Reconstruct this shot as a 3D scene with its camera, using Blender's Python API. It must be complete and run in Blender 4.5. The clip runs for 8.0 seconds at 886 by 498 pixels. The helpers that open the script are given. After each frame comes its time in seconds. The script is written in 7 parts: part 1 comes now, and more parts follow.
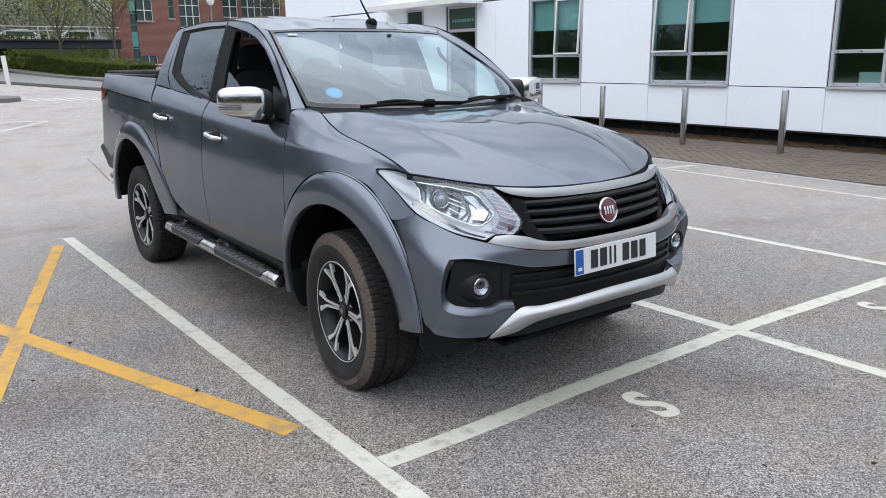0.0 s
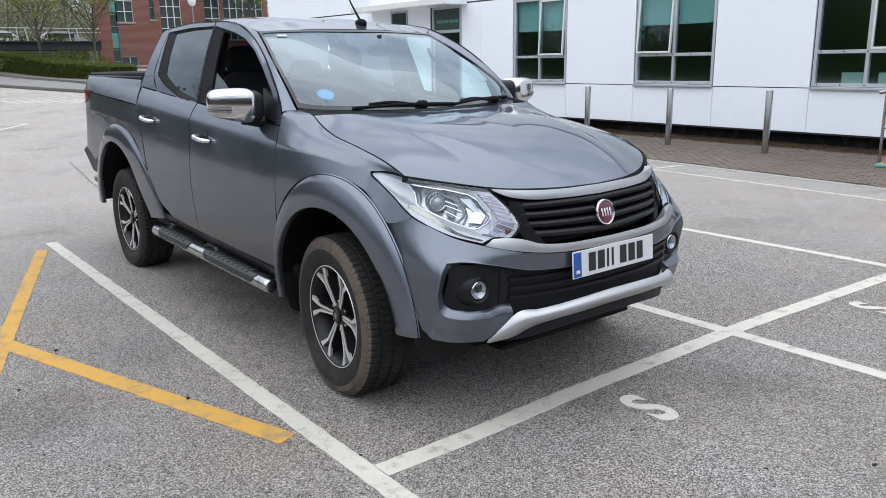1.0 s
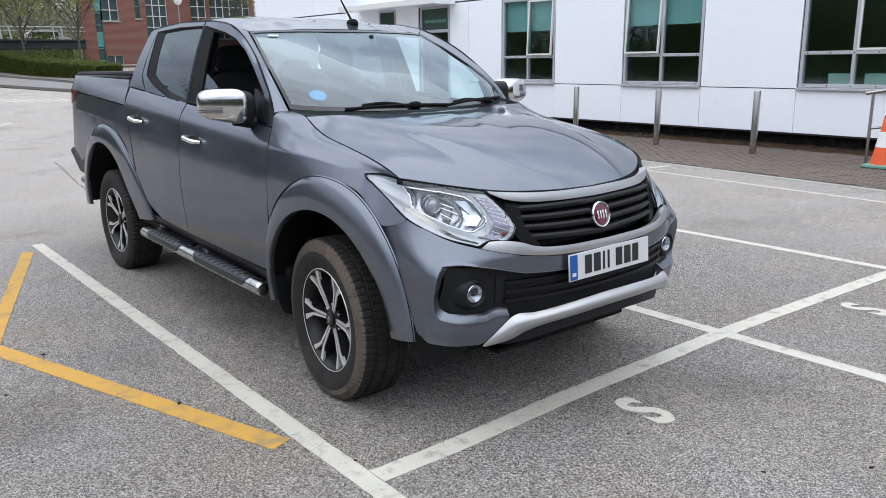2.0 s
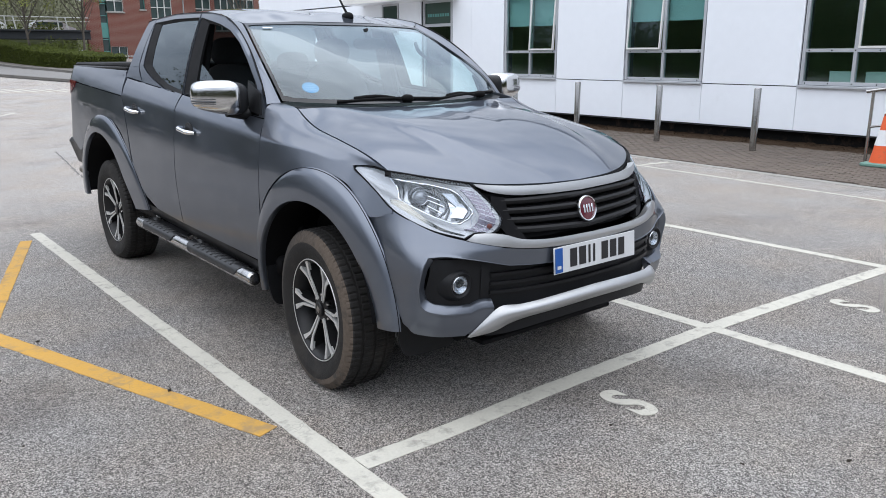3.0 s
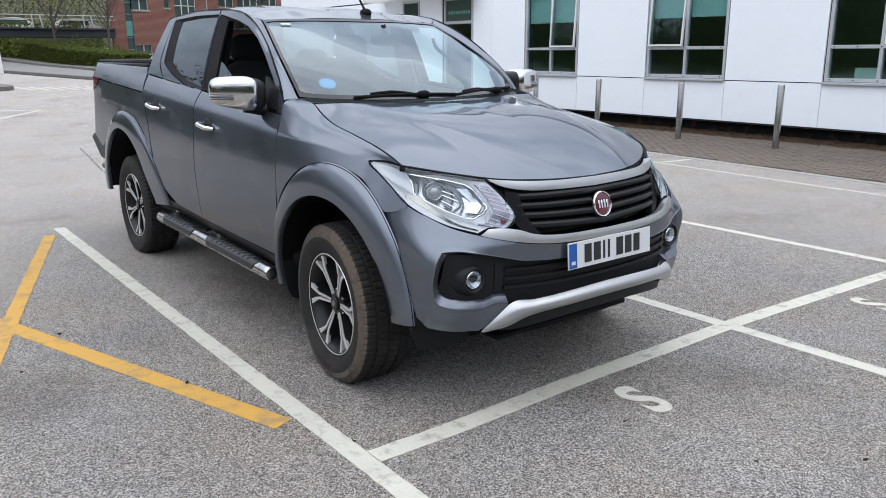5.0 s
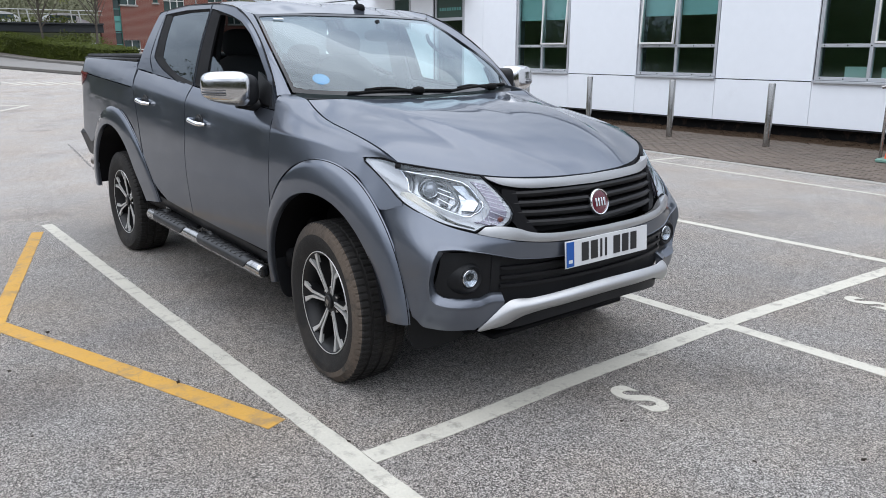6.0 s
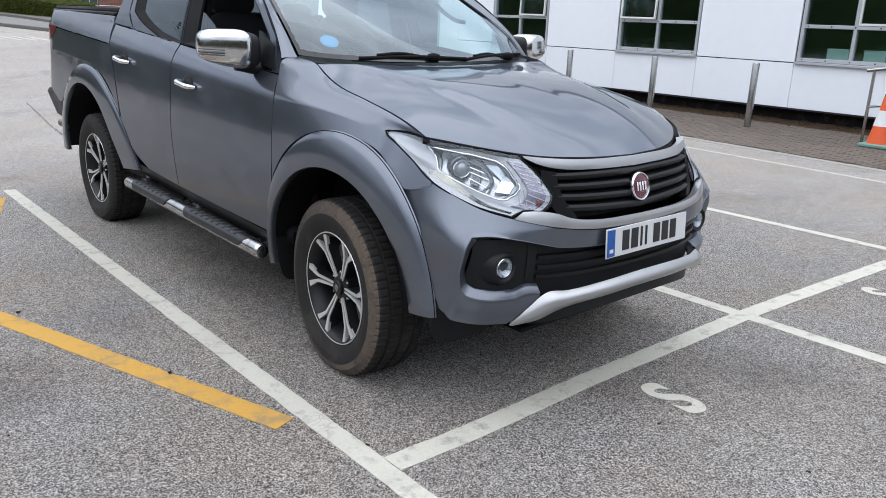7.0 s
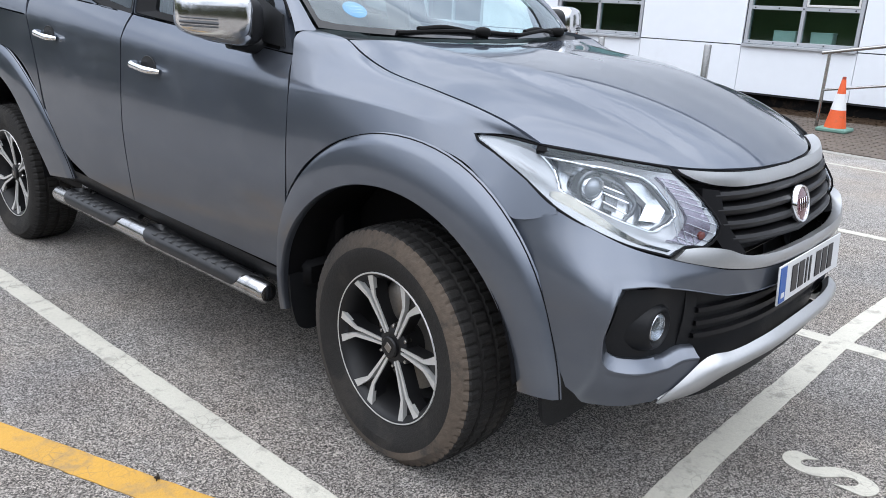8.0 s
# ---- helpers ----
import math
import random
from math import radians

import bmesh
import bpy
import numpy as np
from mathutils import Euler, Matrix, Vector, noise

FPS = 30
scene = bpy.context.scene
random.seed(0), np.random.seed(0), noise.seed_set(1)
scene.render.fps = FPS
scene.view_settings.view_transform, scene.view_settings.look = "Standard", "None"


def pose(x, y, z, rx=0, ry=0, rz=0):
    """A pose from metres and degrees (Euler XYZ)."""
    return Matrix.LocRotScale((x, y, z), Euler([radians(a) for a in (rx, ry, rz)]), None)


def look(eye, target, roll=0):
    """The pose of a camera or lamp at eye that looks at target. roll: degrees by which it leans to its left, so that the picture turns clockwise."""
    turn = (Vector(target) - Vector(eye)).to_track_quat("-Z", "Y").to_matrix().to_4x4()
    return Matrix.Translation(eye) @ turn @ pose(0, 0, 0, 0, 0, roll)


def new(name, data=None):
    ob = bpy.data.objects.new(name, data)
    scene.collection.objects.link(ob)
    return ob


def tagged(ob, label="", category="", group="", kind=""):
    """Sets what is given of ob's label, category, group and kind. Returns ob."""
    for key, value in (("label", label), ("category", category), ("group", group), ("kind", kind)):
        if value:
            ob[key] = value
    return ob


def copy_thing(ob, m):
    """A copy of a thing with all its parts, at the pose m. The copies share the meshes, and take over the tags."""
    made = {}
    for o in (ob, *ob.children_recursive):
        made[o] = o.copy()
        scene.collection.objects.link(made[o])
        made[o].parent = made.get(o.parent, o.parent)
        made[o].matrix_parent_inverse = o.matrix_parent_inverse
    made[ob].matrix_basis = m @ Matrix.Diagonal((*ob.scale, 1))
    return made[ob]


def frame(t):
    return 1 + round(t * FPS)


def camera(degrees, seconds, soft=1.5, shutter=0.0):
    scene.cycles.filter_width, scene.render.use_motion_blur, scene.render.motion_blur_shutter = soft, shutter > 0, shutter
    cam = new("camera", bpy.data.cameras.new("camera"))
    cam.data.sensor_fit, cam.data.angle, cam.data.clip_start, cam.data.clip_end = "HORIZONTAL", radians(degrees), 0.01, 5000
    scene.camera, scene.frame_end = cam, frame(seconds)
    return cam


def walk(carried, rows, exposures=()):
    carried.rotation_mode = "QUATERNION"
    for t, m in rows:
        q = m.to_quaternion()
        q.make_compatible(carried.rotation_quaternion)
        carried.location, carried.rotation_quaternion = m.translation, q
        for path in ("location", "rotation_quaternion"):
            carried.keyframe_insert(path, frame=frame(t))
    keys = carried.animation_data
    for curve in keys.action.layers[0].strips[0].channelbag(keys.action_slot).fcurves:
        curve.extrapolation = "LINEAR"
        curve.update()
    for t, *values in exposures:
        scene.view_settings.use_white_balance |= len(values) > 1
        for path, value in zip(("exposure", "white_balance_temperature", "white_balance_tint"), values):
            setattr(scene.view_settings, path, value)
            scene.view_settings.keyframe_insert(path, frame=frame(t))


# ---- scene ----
cam = camera(59.6, 8.0, soft=0.9)
PATH = [
    (0, (0.111, 0.188, 1.485), (1.281, 1.738, 1.007), -0.8),
    (0.5, (0.109, 0.204, 1.486), (1.293, 1.743, 1.007), -0.8),
    (1, (0.099, 0.255, 1.485), (1.302, 1.78, 1.009), -0.9),
    (1.5, (0.088, 0.313, 1.491), (1.312, 1.822, 1.017), -1.0),
    (3, (0.12, 0.228, 1.489), (1.34, 1.734, 0.998), -0.2),
    (3.5, (0.129, 0.204, 1.485), (1.33, 1.723, 0.986), -0.1),
    (4, (0.132, 0.204, 1.483), (1.318, 1.735, 0.983), -0.1),
    (4.5, (0.132, 0.2, 1.481), (1.308, 1.739, 0.985), -0.3),
    (6, (0.135, 0.246, 1.475), (1.333, 1.767, 0.971), 0.0),
    (6.5, (0.126, 0.372, 1.458), (1.35, 1.86, 0.923), 0.9),
    (7, (0.122, 0.637, 1.448), (1.386, 2.077, 0.873), 2.1),
    (7.5, (0.231, 1.073, 1.39), (1.55, 2.448, 0.783), 3.0),
    (8, (0.293, 1.657, 1.361), (1.714, 2.927, 0.753), 2.7),
]
walk(cam, [(t, look(eye, target, roll)) for t, eye, target, roll in PATH], exposures=[(0.0, 0.14), (7.3, 0.14), (8.0, 0.42)])


# ---------- world, sun ----------
world = bpy.data.worlds.new("sky")
scene.world = world
world.use_nodes = True
wn, wl = world.node_tree.nodes, world.node_tree.links
bg = wn["Background"]
sky = wn.new("ShaderNodeTexSky")
sky.sky_type = "NISHITA"
sky.sun_disc = False
sky.sun_elevation, sky.sun_rotation = radians(80), radians(248)
sky.dust_density = 3.0
wtc = wn.new("ShaderNodeTexCoord")
wmap = wn.new("ShaderNodeMapping")
wmap.inputs["Scale"].default_value = (1.0, 1.0, 2.6)
wnoise = wn.new("ShaderNodeTexNoise")
wnoise.inputs["Scale"].default_value = 3.2
wnoise.inputs["Detail"].default_value = 7.0
wnoise.inputs["Roughness"].default_value = 0.55
wramp = wn.new("ShaderNodeValToRGB")
wramp.color_ramp.elements[0].position = 0.36
wramp.color_ramp.elements[0].color = (8.0, 9.0, 10.8, 1)
wramp.color_ramp.elements[1].position = 0.66
wramp.color_ramp.elements[1].color = (15.0, 16.0, 17.9, 1)
wmix = wn.new("ShaderNodeMixRGB")
wmix.inputs["Fac"].default_value = 0.88
wl.new(wtc.outputs["Generated"], wmap.inputs["Vector"])
wl.new(wmap.outputs["Vector"], wnoise.inputs["Vector"])
wl.new(wnoise.outputs["Fac"], wramp.inputs["Fac"])
wl.new(sky.outputs["Color"], wmix.inputs["Color1"])
wl.new(wramp.outputs["Color"], wmix.inputs["Color2"])
wsep = wn.new("ShaderNodeSeparateXYZ")
wgrad = wn.new("ShaderNodeMapRange")
wgrad.inputs["From Min"].default_value, wgrad.inputs["From Max"].default_value = 0.0, 0.58
wgrad.inputs["To Min"].default_value, wgrad.inputs["To Max"].default_value = 0.36, 1.30
wscale = wn.new("ShaderNodeVectorMath")
wscale.operation = "SCALE"
wl.new(wtc.outputs["Generated"], wsep.inputs["Vector"])
wl.new(wsep.outputs["Z"], wgrad.inputs["Value"])
wl.new(wmix.outputs["Color"], wscale.inputs[0])
wl.new(wgrad.outputs["Result"], wscale.inputs["Scale"])
wl.new(wscale.outputs[0], bg.inputs["Color"])
bg.inputs["Strength"].default_value = 0.100

sun = new("sun", bpy.data.lights.new("sun", "SUN"))
sun.data.energy, sun.data.angle, sun.data.color = 1.40, radians(110), (1.0, 0.97, 0.93)
sun.matrix_world = look((0, 0, 30), (5, 2, 0))


# ---------- materials ----------
def mat(name, color, rough=0.5, metal=0.0, vary=0.12, scale=6.0, fine=120.0, bump=0.0, bump_scale=60.0, coat=0.0, coat_rough=0.03, spec=0.5, pieces=0.0, dirt=None, dirt_scale=2.0, dirt_at=0.62, dirt_amount=0.6):
    """A surface with broad and fine variation, fine relief, and stains of a second colour."""
    m = bpy.data.materials.new(name)
    m.use_nodes = True
    n, l = m.node_tree.nodes, m.node_tree.links
    b = n["Principled BSDF"]
    tc = n.new("ShaderNodeTexCoord")
    n1, n2 = n.new("ShaderNodeTexNoise"), n.new("ShaderNodeTexNoise")
    n1.inputs["Scale"].default_value, n1.inputs["Detail"].default_value = scale, 5
    n2.inputs["Scale"].default_value, n2.inputs["Detail"].default_value = fine, 3
    for t in (n1, n2):
        l.new(tc.outputs["Object"], t.inputs["Vector"])
    add = n.new("ShaderNodeMath")
    add.operation = "ADD"
    l.new(n1.outputs["Fac"], add.inputs[0])
    l.new(n2.outputs["Fac"], add.inputs[1])
    last = add.outputs[0]
    if pieces:
        oi = n.new("ShaderNodeObjectInfo")
        mr = n.new("ShaderNodeMath")
        mr.operation = "MULTIPLY_ADD"
        mr.inputs[1].default_value = pieces
        l.new(oi.outputs["Random"], mr.inputs[0])
        l.new(last, mr.inputs[2])
        geo = n.new("ShaderNodeNewGeometry")
        mr2 = n.new("ShaderNodeMath")
        mr2.operation = "MULTIPLY_ADD"
        mr2.inputs[1].default_value = pieces
        l.new(geo.outputs["Random Per Island"], mr2.inputs[0])
        l.new(mr.outputs[0], mr2.inputs[2])
        last = mr2.outputs[0]
    ramp = n.new("ShaderNodeMapRange")
    ramp.inputs["From Min"].default_value = 0.6
    ramp.inputs["From Max"].default_value = 1.4 + 2 * pieces
    ramp.inputs["To Min"].default_value, ramp.inputs["To Max"].default_value = 1 - vary, 1 + vary
    l.new(last, ramp.inputs["Value"])
    mul = n.new("ShaderNodeVectorMath")
    mul.operation = "SCALE"
    mul.inputs[0].default_value = color
    l.new(ramp.outputs["Result"], mul.inputs["Scale"])
    out = mul.outputs[0]
    if dirt:
        n3 = n.new("ShaderNodeTexNoise")
        n3.inputs["Scale"].default_value, n3.inputs["Detail"].default_value, n3.inputs["Roughness"].default_value = dirt_scale, 8, 0.68
        l.new(tc.outputs["Object"], n3.inputs["Vector"])
        r3 = n.new("ShaderNodeMapRange")
        r3.inputs["From Min"].default_value, r3.inputs["From Max"].default_value = dirt_at - 0.06, dirt_at + 0.06
        r3.inputs["To Max"].default_value = dirt_amount
        l.new(n3.outputs["Fac"], r3.inputs["Value"])
        mx = n.new("ShaderNodeMixRGB")
        mx.inputs["Color2"].default_value = (*dirt, 1)
        l.new(r3.outputs["Result"], mx.inputs["Fac"])
        l.new(out, mx.inputs["Color1"])
        out = mx.outputs["Color"]
    l.new(out, b.inputs["Base Color"])
    rr = n.new("ShaderNodeMapRange")
    rr.inputs["From Min"].default_value, rr.inputs["From Max"].default_value = 0.3, 0.7
    rr.inputs["To Min"].default_value, rr.inputs["To Max"].default_value = rough * 0.85, min(1, rough * 1.15)
    l.new(n1.outputs["Fac"], rr.inputs["Value"])
    l.new(rr.outputs["Result"], b.inputs["Roughness"])
    b.inputs["Metallic"].default_value = metal
    b.inputs["Specular IOR Level"].default_value = spec
    b.inputs["Coat Weight"].default_value, b.inputs["Coat Roughness"].default_value = coat, coat_rough
    if bump:
        n4 = n.new("ShaderNodeTexNoise")
        n4.inputs["Scale"].default_value, n4.inputs["Detail"].default_value = bump_scale, 6
        l.new(tc.outputs["Object"], n4.inputs["Vector"])
        bp = n.new("ShaderNodeBump")
        bp.inputs["Strength"].default_value, bp.inputs["Distance"].default_value = bump, 0.01
        l.new(n4.outputs["Fac"], bp.inputs["Height"])
        l.new(bp.outputs["Normal"], b.inputs["Normal"])
    return m


def clear_glass(name, tint, gloss=0.0):
    """A thin pane: what lies behind shows through the tint, and the sky mirrors by Fresnel."""
    m = bpy.data.materials.new(name)
    m.use_nodes = True
    n, l = m.node_tree.nodes, m.node_tree.links
    n.remove(n["Principled BSDF"])
    tr, gl, mx, lw = n.new("ShaderNodeBsdfTransparent"), n.new("ShaderNodeBsdfGlossy"), n.new("ShaderNodeMixShader"), n.new("ShaderNodeLayerWeight")
    tr.inputs["Color"].default_value = (*tint, 1)
    gl.inputs["Roughness"].default_value = 0.02
    gl.inputs["Color"].default_value = (0.84, 0.94, 1.0, 1)
    lw.inputs["Blend"].default_value = 0.5
    pw, ad = n.new("ShaderNodeMath"), n.new("ShaderNodeMath")
    pw.operation, ad.operation = "POWER", "MULTIPLY_ADD"
    pw.inputs[1].default_value = 4.0
    ad.inputs[1].default_value, ad.inputs[2].default_value = 0.92 - gloss, 0.07 + gloss
    ad.use_clamp = True
    l.new(lw.outputs["Facing"], pw.inputs[0])
    l.new(pw.outputs[0], ad.inputs[0])
    l.new(ad.outputs[0], mx.inputs["Fac"])
    l.new(tr.outputs[0], mx.inputs[1])
    l.new(gl.outputs[0], mx.inputs[2])
    l.new(mx.outputs[0], n["Material Output"].inputs["Surface"])
    return m


def asphalt_material():
    """Worn car-park tarmac: pale chips in grey binder, broad stains and tyre-polished patches, coloured paler further
    off.
    """
    m = mat("asphalt", (0.242, 0.229, 0.216), 0.78, spec=0.3, vary=0.16, scale=0.9, fine=14, bump=0.8, bump_scale=330, dirt=(0.135, 0.130, 0.127), dirt_scale=0.7, dirt_at=0.59, dirt_amount=0.55)
    n, l = m.node_tree.nodes, m.node_tree.links
    b = n["Principled BSDF"]
    base = b.inputs["Base Color"].links[0].from_socket
    tc = n.new("ShaderNodeTexCoord")
    vor = n.new("ShaderNodeTexVoronoi")
    vor.inputs["Scale"].default_value = 270
    l.new(tc.outputs["Object"], vor.inputs["Vector"])
    sep = n.new("ShaderNodeSeparateColor")
    l.new(vor.outputs["Color"], sep.inputs["Color"])
    mr = n.new("ShaderNodeMapRange")
    mr.inputs["From Min"].default_value, mr.inputs["From Max"].default_value = 0.22, 0.78
    mr.inputs["To Min"].default_value, mr.inputs["To Max"].default_value = 0.24, 1.76
    l.new(sep.outputs["Red"], mr.inputs["Value"])
    vor2, sep2, mr2, both_sizes = n.new("ShaderNodeTexVoronoi"), n.new("ShaderNodeSeparateColor"), n.new("ShaderNodeMapRange"), n.new("ShaderNodeMath")
    vor2.inputs["Scale"].default_value = 170
    mr2.inputs["To Min"].default_value, mr2.inputs["To Max"].default_value = 0.58, 1.42
    both_sizes.operation = "MULTIPLY"
    l.new(tc.outputs["Object"], vor2.inputs["Vector"])
    l.new(vor2.outputs["Color"], sep2.inputs["Color"])
    l.new(sep2.outputs["Green"], mr2.inputs["Value"])
    l.new(mr.outputs["Result"], both_sizes.inputs[0])
    l.new(mr2.outputs["Result"], both_sizes.inputs[1])
    sc = n.new("ShaderNodeVectorMath")
    sc.operation = "SCALE"
    l.new(base, sc.inputs[0])
    # chip contrast fades where the tarmac is coloured paler
    far_smooth = n.new("ShaderNodeMapRange")
    far_smooth.inputs["From Min"].default_value, far_smooth.inputs["From Max"].default_value = 1.0, 1.4
    far_smooth.inputs["To Min"].default_value, far_smooth.inputs["To Max"].default_value = 0.0, 0.38
    grain_mix = n.new("ShaderNodeMix")
    l.new(far_smooth.outputs["Result"], grain_mix.inputs["Factor"])
    l.new(both_sizes.outputs[0], grain_mix.inputs["A"])
    grain_mix.inputs["B"].default_value = 1.03
    l.new(grain_mix.outputs["Result"], sc.inputs["Scale"])
    # tarmac coloured paler along y and x, as it looks from afar
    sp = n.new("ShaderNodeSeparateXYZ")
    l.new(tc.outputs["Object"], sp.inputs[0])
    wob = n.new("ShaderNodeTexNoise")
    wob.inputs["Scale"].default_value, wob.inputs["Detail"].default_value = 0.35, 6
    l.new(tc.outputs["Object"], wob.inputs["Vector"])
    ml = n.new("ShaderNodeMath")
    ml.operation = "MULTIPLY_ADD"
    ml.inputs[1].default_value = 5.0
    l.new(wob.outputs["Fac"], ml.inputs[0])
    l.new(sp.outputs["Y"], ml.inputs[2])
    far_pale = n.new("ShaderNodeMapRange")
    far_pale.inputs["From Min"].default_value, far_pale.inputs["From Max"].default_value = 7.0, 12.0
    far_pale.inputs["To Min"].default_value, far_pale.inputs["To Max"].default_value = 1.0, 1.42
    l.new(ml.outputs[0], far_pale.inputs["Value"])
    mlx, far_pale_x, most = n.new("ShaderNodeMath"), n.new("ShaderNodeMapRange"), n.new("ShaderNodeMath")
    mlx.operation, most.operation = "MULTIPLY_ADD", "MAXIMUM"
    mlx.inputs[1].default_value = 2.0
    far_pale_x.inputs["From Min"].default_value, far_pale_x.inputs["From Max"].default_value = 6.0, 9.0
    far_pale_x.inputs["To Min"].default_value, far_pale_x.inputs["To Max"].default_value = 1.0, 1.38
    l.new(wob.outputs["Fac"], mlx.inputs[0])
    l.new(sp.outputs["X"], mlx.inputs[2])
    l.new(mlx.outputs[0], far_pale_x.inputs["Value"])
    l.new(far_pale.outputs["Result"], most.inputs[0])
    l.new(far_pale_x.outputs["Result"], most.inputs[1])
    l.new(most.outputs[0], far_smooth.inputs["Value"])
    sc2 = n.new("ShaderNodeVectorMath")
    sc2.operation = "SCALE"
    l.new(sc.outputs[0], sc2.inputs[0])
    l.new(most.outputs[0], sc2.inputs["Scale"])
    # warm and cool patches, and oil stains with soft ragged rims
    hue, warm, tint = n.new("ShaderNodeTexNoise"), n.new("ShaderNodeMapRange"), n.new("ShaderNodeMixRGB")
    hue.inputs["Scale"].default_value, hue.inputs["Detail"].default_value, hue.inputs["Roughness"].default_value = 1.1, 6, 0.6
    warm.inputs["From Min"].default_value, warm.inputs["From Max"].default_value = 0.38, 0.64
    tint.blend_type = "MULTIPLY"
    tint.inputs["Color2"].default_value = (1.0, 0.940, 0.875, 1)
    l.new(tc.outputs["Object"], hue.inputs["Vector"])
    l.new(hue.outputs["Fac"], warm.inputs["Value"])
    l.new(warm.outputs["Result"], tint.inputs["Fac"])
    l.new(sc2.outputs[0], tint.inputs["Color1"])
    last = tint.outputs["Color"]
    ragged = n.new("ShaderNodeTexNoise")
    ragged.inputs["Scale"].default_value, ragged.inputs["Detail"].default_value = 4.5, 7
    l.new(tc.outputs["Object"], ragged.inputs["Vector"])
    for place, reach, shade in (((0.62, 3.78, 0.0), 0.30, (0.76, 0.75, 0.75)), ((1.18, 4.34, 0.0), 0.30, (0.86, 0.86, 0.88)), ((2.80, 1.70, 0.0), 0.50, (1.10, 1.10, 1.09))):
        far, ragged_far, fade, stain = n.new("ShaderNodeVectorMath"), n.new("ShaderNodeMath"), n.new("ShaderNodeMapRange"), n.new("ShaderNodeMixRGB")
        far.operation, ragged_far.operation, stain.blend_type = "DISTANCE", "MULTIPLY_ADD", "MULTIPLY"
        far.inputs[1].default_value = place
        ragged_far.inputs[1].default_value = -1.1 * reach
        fade.inputs["From Min"].default_value, fade.inputs["From Max"].default_value = -0.25 * reach, 0.55 * reach
        fade.inputs["To Min"].default_value, fade.inputs["To Max"].default_value = 1.0, 0.0
        stain.inputs["Color2"].default_value = (*shade, 1)
        l.new(tc.outputs["Object"], far.inputs[0])
        l.new(ragged.outputs["Fac"], ragged_far.inputs[0])
        l.new(far.outputs["Value"], ragged_far.inputs[2])
        l.new(ragged_far.outputs[0], fade.inputs["Value"])
        l.new(fade.outputs["Result"], stain.inputs["Fac"])
        l.new(last, stain.inputs["Color1"])
        last = stain.outputs["Color"]
    l.new(last, b.inputs["Base Color"])
    return m


def worn_paint(name, color, under, at=0.60, scale=9.0):
    m = mat(name, color, 0.75, vary=0.10, scale=5, fine=90, bump=0.4, bump_scale=150, dirt=under, dirt_scale=scale, dirt_at=at, dirt_amount=0.75)
    # hair cracks where the paint has aged most
    n, l = m.node_tree.nodes, m.node_tree.links
    b = n["Principled BSDF"]
    base = b.inputs["Base Color"].links[0].from_socket
    tc, vor, thin, nz, where, both_of, mx = n.new("ShaderNodeTexCoord"), n.new("ShaderNodeTexVoronoi"), n.new("ShaderNodeMapRange"), n.new("ShaderNodeTexNoise"), n.new("ShaderNodeMapRange"), n.new("ShaderNodeMath"), n.new("ShaderNodeMixRGB")
    vor.feature = "DISTANCE_TO_EDGE"
    vor.inputs["Scale"].default_value = 26
    thin.inputs["From Min"].default_value, thin.inputs["From Max"].default_value = 0.012, 0.05
    thin.inputs["To Min"].default_value, thin.inputs["To Max"].default_value = 1.0, 0.0
    nz.inputs["Scale"].default_value, nz.inputs["Detail"].default_value = 3.4, 5
    where.inputs["From Min"].default_value, where.inputs["From Max"].default_value = 0.53, 0.66
    where.inputs["To Max"].default_value = 0.42
    both_of.operation = "MULTIPLY"
    mx.inputs["Color2"].default_value = (0.10, 0.095, 0.085, 1)
    l.new(tc.outputs["Object"], vor.inputs["Vector"])
    l.new(tc.outputs["Object"], nz.inputs["Vector"])
    l.new(vor.outputs["Distance"], thin.inputs["Value"])
    l.new(nz.outputs["Fac"], where.inputs["Value"])
    l.new(thin.outputs["Result"], both_of.inputs[0])
    l.new(where.outputs["Result"], both_of.inputs[1])
    l.new(both_of.outputs[0], mx.inputs["Fac"])
    l.new(base, mx.inputs["Color1"])
    l.new(mx.outputs["Color"], b.inputs["Base Color"])
    return m


def leaf_material(name, color):
    m = mat(name, color, 0.6, vary=0.35, scale=1.2, fine=9, pieces=0.25)
    m.node_tree.nodes["Principled BSDF"].inputs["Specular IOR Level"].default_value = 0.12
    return m


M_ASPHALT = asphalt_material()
M_WHITE_LINE = worn_paint("white_road_paint", (0.50, 0.482, 0.42), (0.28, 0.265, 0.235), 0.59, 12.0)
M_YELLOW_LINE = worn_paint("yellow_road_paint", (0.50, 0.28, 0.05), (0.27, 0.19, 0.10), 0.56, 7.0)
M_TAR = mat("tarmac_joint", (0.135, 0.128, 0.121), 0.9, vary=0.3)
M_SCRAP = mat("dead_leaf", (0.030, 0.022, 0.015), 0.9, vary=0.3)
M_BLOCK = mat("paving_block", (0.118, 0.094, 0.076), 0.85, vary=0.4, scale=3, fine=60, bump=0.4, bump_scale=90, pieces=0.6)
M_LITTER = mat("leaf_litter", (0.060, 0.040, 0.026), 0.95, vary=0.6, scale=5, fine=60, bump=0.5, pieces=0.5, spec=0.1)
M_SAND = mat("joint_sand", (0.045, 0.038, 0.032), 0.95, vary=0.2, bump=0.4)
M_KERB = mat("kerb_concrete", (0.30, 0.29, 0.265), 0.85, vary=0.2, bump=0.4, bump_scale=80, dirt=(0.16, 0.15, 0.13))
M_KERB_OLD = mat("weathered_kerb", (0.135, 0.128, 0.118), 0.9, vary=0.25, bump=0.4, bump_scale=60, dirt=(0.07, 0.065, 0.055))
